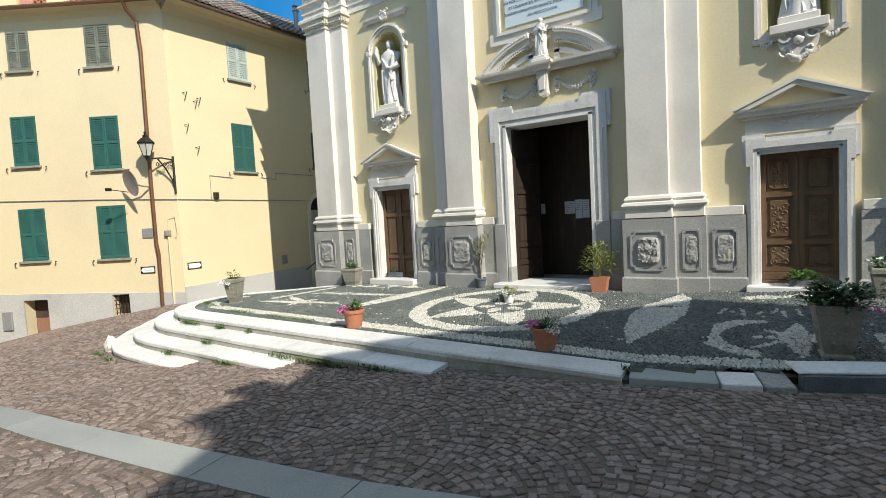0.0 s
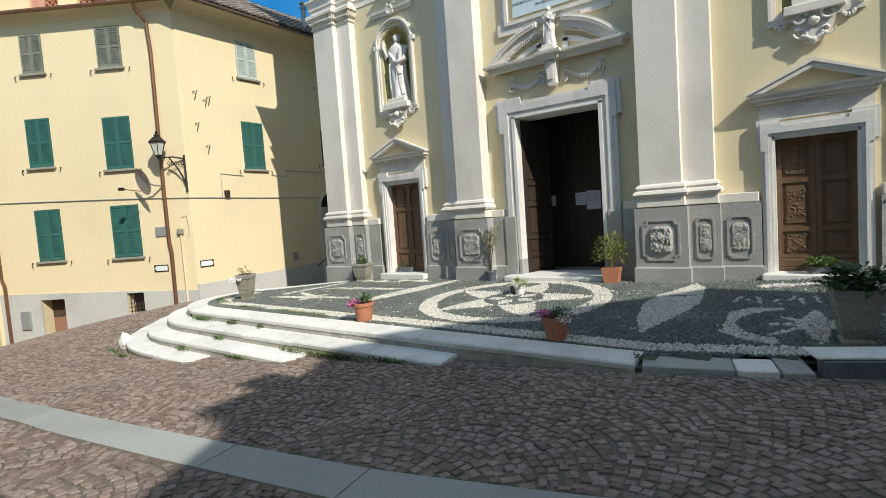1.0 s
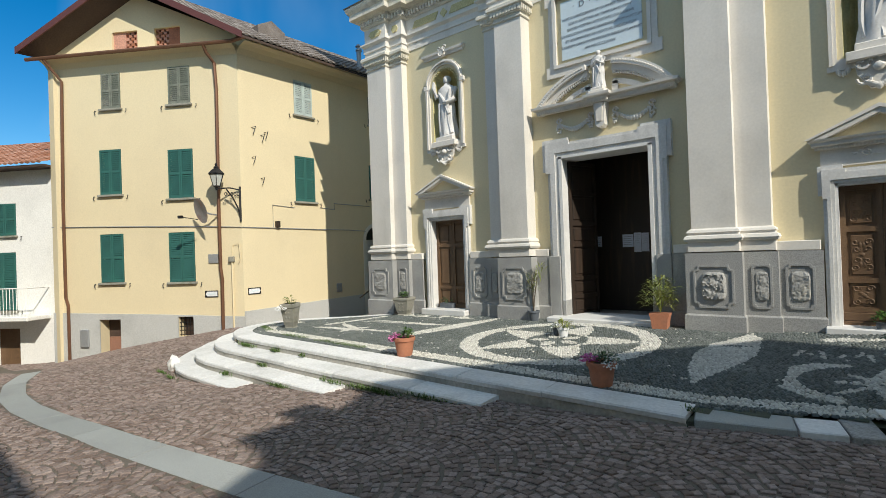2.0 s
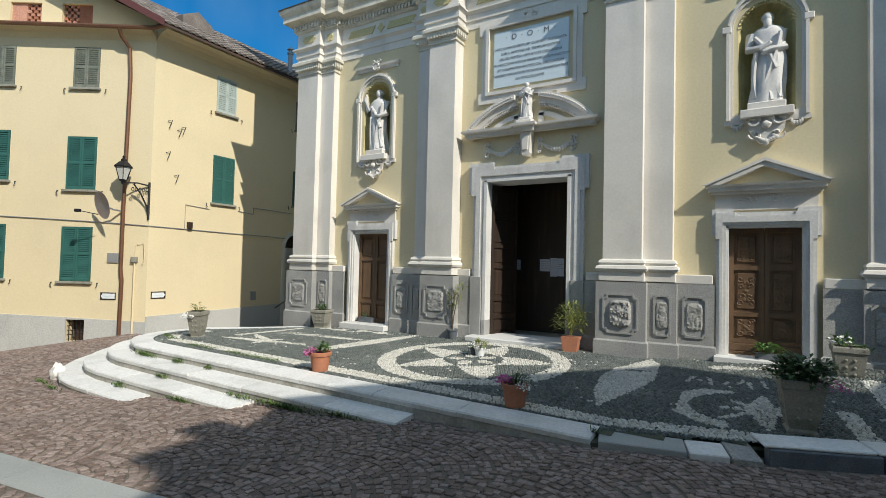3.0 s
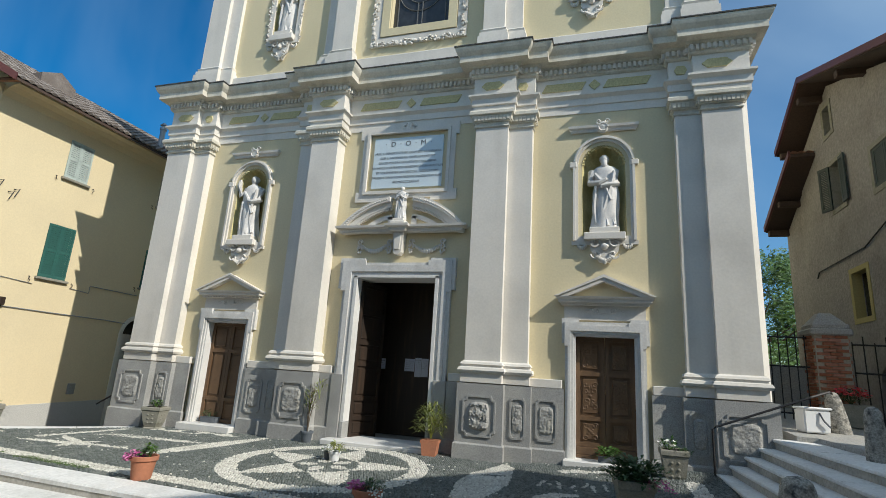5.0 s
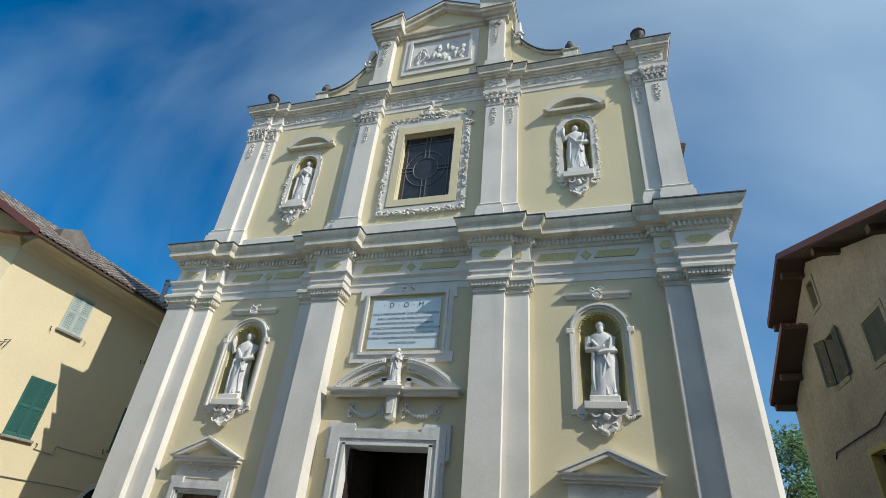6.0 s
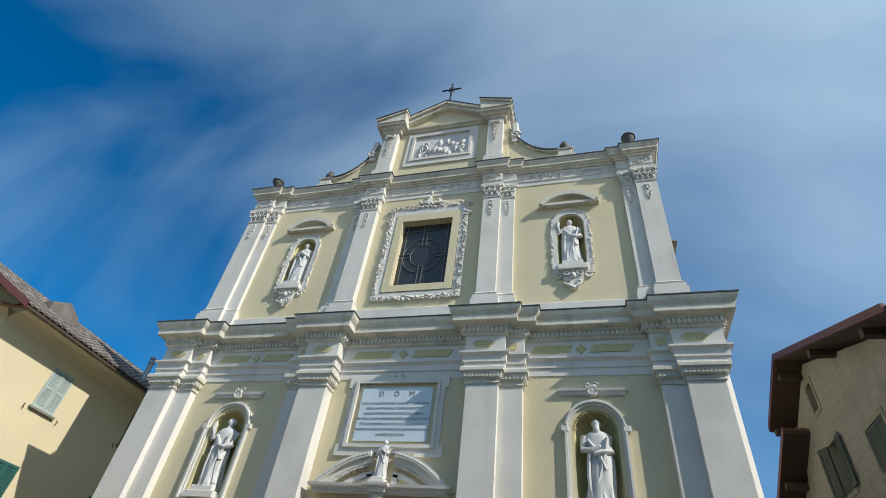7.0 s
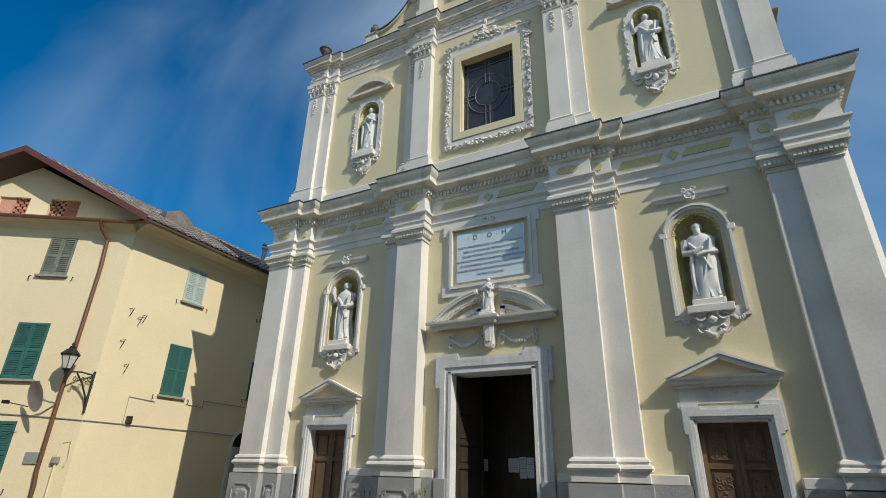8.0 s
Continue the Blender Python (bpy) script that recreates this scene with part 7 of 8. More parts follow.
def blossoms(parent, mat, center, radius, height, count, size=0.022):
    bm = bmesh.new()
    for _ in range(count):
        a = random.uniform(0, 2 * math.pi)
        r = radius * math.sqrt(random.random())
        c = Vector((center[0] + r * math.cos(a), center[1] + r * math.sin(a), center[2] + height * random.uniform(0.3, 1.0) * (1 - 0.4 * (r / radius) ** 2)))
        tilt = Vector((random.uniform(-.5, .5), random.uniform(-.9, .1), 1)).normalized()
        side = tilt.orthogonal().normalized()
        up = tilt.cross(side)
        mid = bm.verts.new(c - tilt * size * 0.3)
        ring = [bm.verts.new(c + (side * math.cos(2 * math.pi * k / 5) + up * math.sin(2 * math.pi * k / 5)) * size + tilt * random.uniform(0, 0.3) * size) for k in range(5)]
        for k in range(5):
            bm.faces.new((mid, ring[k], ring[(k + 1) % 5]))
    return part("blossoms", bm, mat, parent)


def round_pot(name, label, x, y, z, r, h, mat, group="flower pots"):
    ob = thing(name, label, "flower pot", pose(x, y, z), group)
    bm = bmesh.new()
    lathe(bm, [(r * 0.72, 0), (r * 0.95, h * 0.80), (r * 1.07, h * 0.81), (r * 1.08, h * 0.98), (r * 1.02, h), (r * 0.93, h * 0.98), (r * 0.9, h * 0.86)], (0, 0, 0), 20)
    part("pot", bm, mat, ob, smooth=True)
    bm = bmesh.new()
    lathe(bm, [(r * 0.9, h * 0.84), (r * 0.6, h * 0.9)], (0, 0, 0), 14)
    part("soil", bm, SOIL, ob)
    return ob


def stone_planter(label, x, y, z, w, h, rz=0.0, tilt=0.0):
    ob = thing("stone_planter", label, "planter", pose(x, y, z, tilt, 0, rz), "stone planters")
    bm = bmesh.new()
    prof = [(0.30, 0.0), (0.30, 0.05), (0.26, 0.09), (0.27, 0.12), (0.33, 0.30), (0.42, 0.82), (0.44, 0.84), (0.46, 0.86), (0.46, 0.97), (0.44, 1.0), (0.38, 1.0), (0.36, 0.9)]
    rings = []
    for o, f in prof:
        q = o * w
        rings.append([bm.verts.new((sx * q, sy * q, f * h)) for sx, sy in ((-1, -1), (1, -1), (1, 1), (-1, 1))])
    for a, b in zip(rings, rings[1:]):
        for k in range(4):
            bm.faces.new((a[k], a[(k + 1) % 4], b[(k + 1) % 4], b[k]))
    bm.faces.new(rings[0][::-1])
    bm.faces.new(rings[-1])
    part("body", bm, CONCRETE, ob)
    for sx in (-1, 1):
        for sy in (-1, 1):
            bm = bmesh.new()
            cx, cy = sx * 0.24 * w, sy * 0.24 * w
            box(bm, cx - 0.07 * w, cx + 0.07 * w, cy - 0.07 * w, cy + 0.07 * w, -0.05, 0.03, 0.008)
            part("foot", bm, CONCRETE, ob)
    bm = bmesh.new()
    # raised lozenges on the faces
    for a in range(4):
        for r in range(3):
            for c in (-1, 1):
                f = 0.3 + 0.18 * r
                off = (0.33 + (f - 0.3) * 0.173) * w
                p = Vector((c * 0.11 * w, -off - 0.002, f * h)) if a % 2 == 0 else Vector((off + 0.002, c * 0.11 * w, f * h))
                if a > 1:
                    p = Vector((-p.x, -p.y, p.z))
                blob(bm, p, (0.055 * w if a % 2 == 0 else 0.012, 0.012 if a % 2 == 0 else 0.055 * w, 0.05 * h), 0.1, 1)
    tagged(part("lozenges", bm, CONCRETE, ob, smooth=True), kind="stuff")
    bm = bmesh.new()
    box(bm, -0.38 * w, 0.38 * w, -0.38 * w, 0.38 * w, 0.9 * h, 0.985 * h)
    part("soil", bm, SOIL, ob)
    return ob


p = round_pot("flower_pot", "terracotta pot with pink flowers and a green sprig on the pebbles", -1.60, -4.30, 0.0, 0.165, 0.30, TERRACOTTA)
leafy("foliage", p, LEAF, (0.08, 0, 0.28), 0.08, 0.16, 60, 0.08, 0.05)
leafy("trailing_foliage", p, LEAF_DARK, (-0.08, -0.04, 0.26), 0.12, 0.10, 50, 0.06, 0.03)
blossoms(p, PINK, (-0.10, -0.06, 0.20), 0.14, 0.17, 120)
p = round_pot("flower_pot", "terracotta pot with dark pink and white flowers on the pebbles", 1.66, -4.20, 0.0, 0.165, 0.29, TERRACOTTA)
leafy("foliage", p, LEAF_DARK, (0.05, 0, 0.27), 0.15, 0.12, 90, 0.07, 0.035)
blossoms(p, PINK, (-0.12, -0.06, 0.26), 0.11, 0.12, 90, 0.018)
blossoms(p, WHITE_PETAL, (0.14, -0.08, 0.20), 0.10, 0.14, 60, 0.014)
p = round_pot("flower_pot", "small white pot with a drooping reddish plant on the mosaic", -0.05, -1.95, 0.0, 0.10, 0.16, WHITE_PLASTIC)
leafy("foliage", p, LEAF_YELLOW, (0.02, 0, 0.14), 0.14, 0.14, 60, 0.13, 0.03, 0.5)
blossoms(p, WHITE_PETAL, (-0.1, -0.05, 0.14), 0.10, 0.12, 40, 0.02)
p = round_pot("flower_pot", "dark plastic pot beside the small white one", -0.2, -1.9, 0.0, 0.07, 0.13, INK)
leafy("foliage", p, LEAF, (0, 0, 0.12), 0.08, 0.09, 30, 0.07, 0.03)

p = thing("shrub_pot", "square terracotta pot with a yellow-green shrub beside the portal", "flower pot", pose(1.16, -0.62, 0.0, 0, 0, 6), "flower pots")
bm = bmesh.new()
prism(bm, [(-0.12, 0), (0.12, 0), (0.15, 0.22), (0.165, 0.22), (0.165, 0.27), (-0.165, 0.27), (-0.165, 0.22), (-0.15, 0.22)], -0.14, 0.14)
part("pot", bm, TERRACOTTA, p)
leafy("foliage", p, LEAF_YELLOW, (0, 0, 0.30), 0.27, 0.62, 330, 0.17, 0.03, 0.3)
p = round_pot("shrub_pot", "dark plastic pot with a thin oleander by the portal", -1.42, -0.66, 0.0, 0.12, 0.22, KERB)
leafy("foliage", p, LEAF_YELLOW, (0, 0, 0.55), 0.10, 0.40, 60, 0.17, 0.028, 0.15)
leafy("upper_foliage", p, LEAF_YELLOW, (0.14, 0.08, 0.85), 0.10, 0.35, 40, 0.17, 0.026, 0.15)
bm = bmesh.new()
for k in range(5):
    a = 1.3 * k
    tube(bm, [(0, 0, 0.18), (0.03 * math.cos(a), 0.03 * math.sin(a), 0.5), (0.08 * math.cos(a) + 0.05, 0.08 * math.sin(a), 0.95 + 0.05 * k)], 0.009, 5, 0.004)
part("stem", bm, BARK, p)

p = stone_planter("cast stone planter with a small green plant beside the plinth", -5.12, -0.86, 0.0, 0.46, 0.46, 14)
leafy("foliage", p, LEAF, (0, 0, 0.45), 0.13, 0.14, 70, 0.10, 0.05)
p = stone_planter("cast stone planter with white flowers leaning on the forecourt edge", -5.95, -3.62, -0.02, 0.36, 0.58, 25, 3)
leafy("foliage", p, LEAF_YELLOW, (0, 0, 0.5), 0.14, 0.24, 50, 0.09, 0.04)
blossoms(p, WHITE_PETAL, (-0.12, -0.14, 0.42), 0.15, 0.14, 130, 0.018)
p = stone_planter("large cast stone planter with a dark bushy plant in shade", 4.58, -3.36, 0.03, 0.45, 0.56, 8)
leafy("foliage", p, LEAF_DARK, (0, 0, 0.5), 0.32, 0.30, 420, 0.10, 0.06)
blossoms(p, PINK, (0.26, -0.14, 0.46), 0.16, 0.16, 70, 0.014)
p = stone_planter("cast stone planter with white flowers beside the side door", 5.24, -0.86, 0.06, 0.44, 0.54, 0)
leafy("foliage", p, LEAF, (-0.06, 0, 0.47), 0.16, 0.22, 70, 0.10, 0.05)
leafy("trailing_foliage", p, LEAF_DARK, (0.14, -0.05, 0.46), 0.13, 0.1, 60, 0.07, 0.03)
blossoms(p, WHITE_PETAL, (-0.1, -0.05, 0.55), 0.13, 0.16, 16, 0.025)


def trough(label, x, y, z, w, mat, leaf, count, size):
    ob = thing("window_trough", label, "trough", pose(x, y, z), "door step troughs")
    bm = bmesh.new()
    prism(bm, [(-w / 2 * 0.94, 0), (w / 2 * 0.94, 0), (w / 2, 0.13), (-w / 2, 0.13)], -0.08, 0.08)
    part("box", bm, mat, ob)
    leafy("foliage", ob, leaf, (-0.04, 0, 0.12), w * 0.42, 0.16, count, size, size * 0.75)
    return ob


trough("dark trough with fresh green leaves on the side door step", 4.30, -0.20, 0.128, 0.42, KERB, LEAF, 110, 0.10)
trough("dark trough with small green plants on the side door step", -4.22, -0.20, 0.128, 0.42, KERB, LEAF_DARK, 60, 0.05)
p = thing("flower_trough", "stone trough with red flowers on the terrace", "planter", pose(8.55, 1.75, 0.93))
bm = bmesh.new()
box(bm, -0.3, 0.3, -0.17, 0.17, 0, 0.42, 0.02)
part("box", bm, CONCRETE, p)
leafy("foliage", p, LEAF_DARK, (0, 0, 0.42), 0.3, 0.26, 160, 0.09, 0.05)
blossoms(p, RED, (0, -0.05, 0.5), 0.3, 0.26, 110, 0.03)

bm = bmesh.new()
blob(bm, (0, 0, 0), (0.14, 0.11, 0.18), 0.4, 3)
ball = tagged(part("guard_stone", bm, MARBLE, smooth=True), "small rounded white guard stone at the foot of the steps", "guard stone")
ball.matrix_basis = pose(-7.0, -5.75, float(street(-7.0, -5.75)) + 0.12)

# weeds between the steps and moss grass on the forecourt
bm = bmesh.new()
WEEDS = [(-1.35, -5.22, -0.30, 0.6, 320), (-0.3, -5.18, -0.24, 0.5, 130), (-3.2, -5.62, -0.42, 0.3, 90), (-4.5, -4.90, -0.15, 0.16, 90), (-4.3, -5.28, -0.305, 0.14, 70), (-5.5, -4.93, -0.15, 0.35, 160),
         (-4.9, -5.66, -0.46, 0.16, 70), (-6.2, -6.12, -0.6, 0.25, 60), (-7.0, -6.0, -0.64, 0.25, 60), (-3.6, -4.88, -0.15, 0.12, 40), (2.74, -4.55, 0.0, 0.08, 30), (-2.3, -5.25, -0.31, 0.4, 80)]
for x, y, z, spread, n in WEEDS:
    for _ in range(n):
        px = x + random.gauss(0, spread * 0.5)
        a = random.uniform(0, 2 * math.pi)
        leaf_blade(bm, (px, y + random.uniform(-.03, .03), z), (0.6 * math.cos(a), 0.6 * math.sin(a) - 0.3, 1), random.uniform(0.05, 0.13), 0.014, 0.15)
tagged(part("weeds", bm, GRASS), "green weeds growing from the step joints", "weeds", kind="stuff")
bm = bmesh.new()
for _ in range(2600):
    x = random.uniform(-6.9, -2.6)
    y = -4.36 + 0.05 * abs(random.gauss(0, 1)) + 0.12 * random.random() + 0.35 * max(0, -5.6 - x)
    if noise.noise(Vector((x * 1.3, y * 2, 0))) < -0.12 or math.dist((x, y), TURN_C) > 1.22 and x < -5.6:
        continue
    a = random.uniform(0, 2 * math.pi)
    leaf_blade(bm, (x, y, 0.0), (0.7 * math.cos(a), 0.7 * math.sin(a), 1), random.uniform(0.02, 0.05), 0.010, 0.2)
tagged(part("moss_grass", bm, GRASS), "short moss and grass among the pebbles", "grass", kind="stuff")


# ---------------------------------------------------------------- trees behind the gate
def tree(x, y, z, h, r, count, seed):
    random.seed(seed)
    t = thing("tree", "leafy green tree behind the church", "tree", pose(x, y, z))
    bm = bmesh.new()
    tube(bm, [(0, 0, -0.3), (0.05, 0, h * 0.2), (-0.05, 0.05, h * 0.42), (0.02, 0, h * 0.75)], 0.16, 8, 0.05)
    for k in range(9):
        a = 2.4 * k
        z0 = h * random.uniform(0.25, 0.6)
        tube(bm, [(0, 0, z0), (0.45 * r * math.cos(a), 0.45 * r * math.sin(a), z0 + h * 0.14), (0.85 * r * math.cos(a), 0.85 * r * math.sin(a), z0 + h * 0.26)], 0.06, 6, 0.015)
    part("trunk", bm, BARK, t, smooth=True)
    verts, faces = [], []
    clumps = [(random.gauss(0, .45) * r, random.gauss(0, .45) * r, h * random.uniform(0.2, 0.95), random.uniform(0.25, 0.5) * r) for _ in range(34)]
    for _ in range(count):
        cx, cy, cz, cr = random.choice(clumps)
        d = Vector((random.gauss(0, 1), random.gauss(0, 1), random.gauss(0, 1))).normalized() * cr * random.uniform(0.4, 1)
        c = Vector((cx, cy, cz)) + d * 0.9
        u = Vector((random.gauss(0, 1), random.gauss(0, 1), random.gauss(0, .6))).normalized()
        v = u.orthogonal().normalized()
        s = random.uniform(0.06, 0.11)
        b = len(verts)
        verts += [tuple(c - u * s), tuple(c + v * s * 0.5), tuple(c + u * s), tuple(c - v * s * 0.5)]
        faces.append((b, b + 1, b + 2, b + 3))
    raw("crown", verts, faces, LEAF, t)
    random.seed(7)
    return t


tree(9.6, 13.5, 0.6, 5.6, 2.3, 9000, 3)
tree(12.2, 16.0, 0.6, 6.8, 2.6, 8000, 5)
tree(7.9, 18.0, 0.6, 6.0, 2.4, 8000, 6)


# ---------------------------------------------------------------- paving
def inside(px, py, poly):
    """Which points lie inside a plan polygon."""
    hit = np.zeros(px.shape, bool)
    n = len(poly)
    for i in range(n):
        (x0, y0), (x1, y1) = poly[i], poly[(i + 1) % n]
        if y0 == y1:
            continue
        cond = ((y0 > py) != (y1 > py)) & (px < (x1 - x0) * (py - y0) / (y1 - y0) + x0)
        hit ^= cond
    return hit


rng = np.random.default_rng(4)

# granite strip across the street
STRIP_X = np.array([-11.5, -9.5, -7.6, -6.0, -4.0, -2.0, 0.0, 1.9, 3.2, 5.0, 7.5])
STRIP_Y = np.array([-7.3, -7.95, -8.28, -8.36, -8.33, -8.2, -7.98, -7.74, -7.46, -7.0, -6.2])
STRIP_HALF = 0.19
paving_strip = thing("paving_strip", "smooth grey granite strip curving across the cobbles", "paving strip", kind="structure")
sx = -11.3
while sx < 7.2:
    ex = min(sx + rng.uniform(1.3, 1.9), 7.4)
    xs = np.linspace(sx + 0.006, ex - 0.006, 5)
    ys = np.interp(xs, STRIP_X, STRIP_Y)
    bm = bmesh.new()
    rows = []
    for x, y in zip(xs, ys):
        z = float(street(x, y)) + 0.012
        slope = (np.interp(x + .1, STRIP_X, STRIP_Y) - np.interp(x - .1, STRIP_X, STRIP_Y)) / .2
        nx_, ny_ = -slope / math.hypot(1, slope), 1 / math.hypot(1, slope)
        rows.append([bm.verts.new((x + s * STRIP_HALF * nx_, y + s * STRIP_HALF * ny_, z + dz)) for s, dz in ((-1, -0.06), (-1, 0.0), (1, 0.0), (1, -0.06))])
    for a, b in zip(rows, rows[1:]):
        for k in range(3):
            bm.faces.new((a[k], b[k], b[k + 1], a[k + 1]))
    bm.faces.new(rows[0])
    bm.faces.new(rows[-1][::-1])
    part("granite_slab", bm, STRIP, paving_strip)
    sx = ex

# cobbles set in arcs
PITCH, ARC, RISE = 0.088, 1.3, 0.26
stones = []
for col in range(-20, 14):
    x_mid = col * ARC
    for row in range(-90, 200):
        n = round(ARC * 1.06 / PITCH)
        for k in range(n):
            u = (k + 0.5) / n - 0.5
            x = x_mid + (u + 0.5 * (row % 2) / n) * ARC
            y = -11.0 + row * PITCH + RISE * (1 - (2 * u) ** 2)
            slope = -RISE * 8 * u / ARC
            stones.append((x, y, math.atan(slope)))
stones = np.array(stones)
# the arcs run askew to the church
lay = radians(-24)
stones = np.stack([stones[:, 0] * math.cos(lay) - (stones[:, 1] + 6) * math.sin(lay), stones[:, 0] * math.sin(lay) + (stones[:, 1] + 6) * math.cos(lay) - 6, stones[:, 2] + lay], -1)
stones[:, :2] += rng.normal(0, 0.0095, (len(stones), 2))
stones[:, 2] += rng.normal(0, 0.06, len(stones))
sxv, syv = stones[:, 0], stones[:, 1]
keep = (sxv > -19) & (sxv < 8.5) & (syv > -10.2) & (syv < 1.5)
step_zone = [(2.75, EDGE_Y + 0.1)] + court_outline(0.03) + [LEFT_BACK, (-5.75, 3), (14, 3), (14, -2.6), (7.4, -3.0), (6.3, -3.55), (4.28, -4.28)]
keep &= ~inside(sxv, syv, step_zone)
keep &= np.abs(syv - np.interp(sxv, STRIP_X, STRIP_Y)) > STRIP_HALF + 0.045
# nothing under the houses
fa = radians(FRONT)
loc_y = -(sxv - HC[0]) * math.sin(fa) + (syv - HC[1]) * math.cos(fa)
loc_x = (sxv - HC[0]) * math.cos(fa) + (syv - HC[1]) * math.sin(fa)
keep &= ~((loc_y > -0.03) & (loc_x < 0.05))
sb = radians(SIDE)
keep &= ~(((sxv - HC[0]) * math.sin(sb) - (syv - HC[1]) * math.cos(sb) < 0.05) & (syv > HC[1] - 0.3))
stones = stones[keep]
single = (stones[:, 0] > 0.4) & (stones[:, 0] < 2.4) & (stones[:, 1] > -7.45) & (stones[:, 1] < -6.2)
single_i = np.flatnonzero(single)[:300]
rest = np.ones(len(stones), bool)
rest[single_i] = False


def stone_shape(n):
    """Corner rings of n uneven four-sided stones: foot, shoulder and top."""
    half = 0.5 * PITCH - rng.uniform(0.0, 0.013, (n, 4, 2))
    sign = np.array([(-1, -1), (1, -1), (1, 1), (-1, 1)])
    foot = sign * half
    return foot, foot * 0.96, foot * 0.80


def stone_verts(items):
    n = len(items)
    foot, shoulder, top = stone_shape(n)
    c, s = np.cos(items[:, 2]), np.sin(items[:, 2])
    squeeze = np.cos(items[:, 2] - lay)
    base = street(items[:, 0], items[:, 1]) + rng.normal(0, 0.0025, n)
    tilt = rng.normal(0, 0.018, (n, 2))
    out = []
    for ring, z in ((foot, -0.02), (shoulder, 0.004), (top, 0.009)):
        lx, ly = ring[..., 0] * (0.94 / squeeze)[:, None], ring[..., 1] * squeeze[:, None]
        x = items[:, None, 0] + c[:, None] * lx - s[:, None] * ly
        y = items[:, None, 1] + s[:, None] * lx + c[:, None] * ly
        gz = street(items[:, 0] + 0.05, items[:, 1])[:, None] - street(items[:, 0] - 0.05, items[:, 1])[:, None]
        gy = street(items[:, 0], items[:, 1] + 0.05)[:, None] - street(items[:, 0], items[:, 1] - 0.05)[:, None]
        zz = base[:, None] + z + tilt[:, :1] * lx + tilt[:, 1:] * ly + gz * 10 * (x - items[:, None, 0]) + gy * 10 * (y - items[:, None, 1])
        out.append(np.stack([x, y, zz], -1))
    return np.concatenate(out, 1)


STONE_FACES = np.array([(k, (k + 1) % 4, (k + 1) % 4 + 4, k + 4) for k in range(4)] + [(k + 4, (k + 1) % 4 + 4, (k + 1) % 4 + 8, k + 8) for k in range(4)] + [(8, 9, 10, 11)])
vv = stone_verts(stones[rest])
ff = (np.arange(len(vv))[:, None, None] * 12 + STONE_FACES).reshape(-1, 4)
cobbles = raw("cobbles", vv.reshape(-1, 3).tolist(), ff.tolist(), COBBLE)
tagged(cobbles, "reddish grey porphyry cobbles laid in arcs", "cobbles", kind="stuff")

# one stretch of the street stone by stone
cobble_patch = thing("cobble_patch", "porphyry cobbles laid in arcs, worn and uneven", "cobbles", kind="structure")
shapes = []
for k in range(8):
    f, sh, tp = stone_shape(1)
    verts = [(x, y, -0.02) for x, y in f[0]] + [(x, y, 0.004) for x, y in sh[0]] + [(x, y, 0.007) for x, y in tp[0]]
    me = bpy.data.meshes.new("cobble")
    me.from_pydata(verts, [], STONE_FACES.tolist())
    me.materials.append(COBBLE_ONE)
    shapes.append(me)
for n_, i in enumerate(single_i):
    x, y, a = stones[i]
    ob = new("cobble", shapes[n_ % 8])
    ob.parent = cobble_patch
    ob.matrix_basis = pose(x, y, float(street(x, y)) + rng.normal(0, 0.0025), 3 + rng.normal(0, 1.5), rng.normal(-3, 1.5), math.degrees(a) + rng.normal(0, 3)) @ Matrix.Diagonal((0.94 / math.cos(a - lay), math.cos(a - lay), 1, 1))

# ---------------------------------------------------------------- pebble mosaic of the forecourt
SP = 0.043
mx, my = np.meshgrid(np.arange(-7.4, 7.2, SP), np.arange(-4.75, 0.1, SP * 0.92))
mx = mx + np.where(np.arange(mx.shape[0])[:, None] % 2, SP / 2, 0)
px = (mx + rng.uniform(-.012, .012, mx.shape)).ravel()
py = (my + rng.uniform(-.012, .012, my.shape)).ravel()
inner = [(2.62, EDGE_Y + 0.40)] + [(x, y) for x, y in court_outline(-0.40)][1:] + [(-5.5, -0.95), (-5.5, 0.05), (6.1, 0.05), (5.95, -0.6), (6.25, -2.3), (5.95, -3.2), (4.3, -3.86), (2.8, -4.4)]
ok = inside(px, py, inner)
px, py = px[ok], py[ok]


def capsule(x0, y0, x1, y1, w):
    d = np.array([x1 - x0, y1 - y0])
    t = np.clip(((px - x0) * d[0] + (py - y0) * d[1]) / (d @ d), 0, 1)
    return np.hypot(px - x0 - t * d[0], py - y0 - t * d[1]) < w


def lens(x0, y0, x1, y1, w):
    """A leaf shape pointed at both ends."""
    d = np.array([x1 - x0, y1 - y0])
    L = math.hypot(*d)
    t = ((px - x0) * d[0] + (py - y0) * d[1]) / L ** 2
    s = ((px - x0) * -d[1] + (py - y0) * d[0]) / L
    return (t > 0) & (t < 1) & (np.abs(s) < w * np.sin(np.pi * np.clip(t, 0, 1)) ** 0.8)


def star(cx, cy, r, n, turn, sharp=0.42):
    a = np.arctan2(py - cy, px - cx) + turn
    f = np.abs(((a * n / (2 * np.pi)) % 1) - 0.5) * 2
    return np.hypot(px - cx, py - cy) < r * (sharp + (1 - sharp) * f ** 1.6)


white_mask = np.zeros(px.shape, bool)
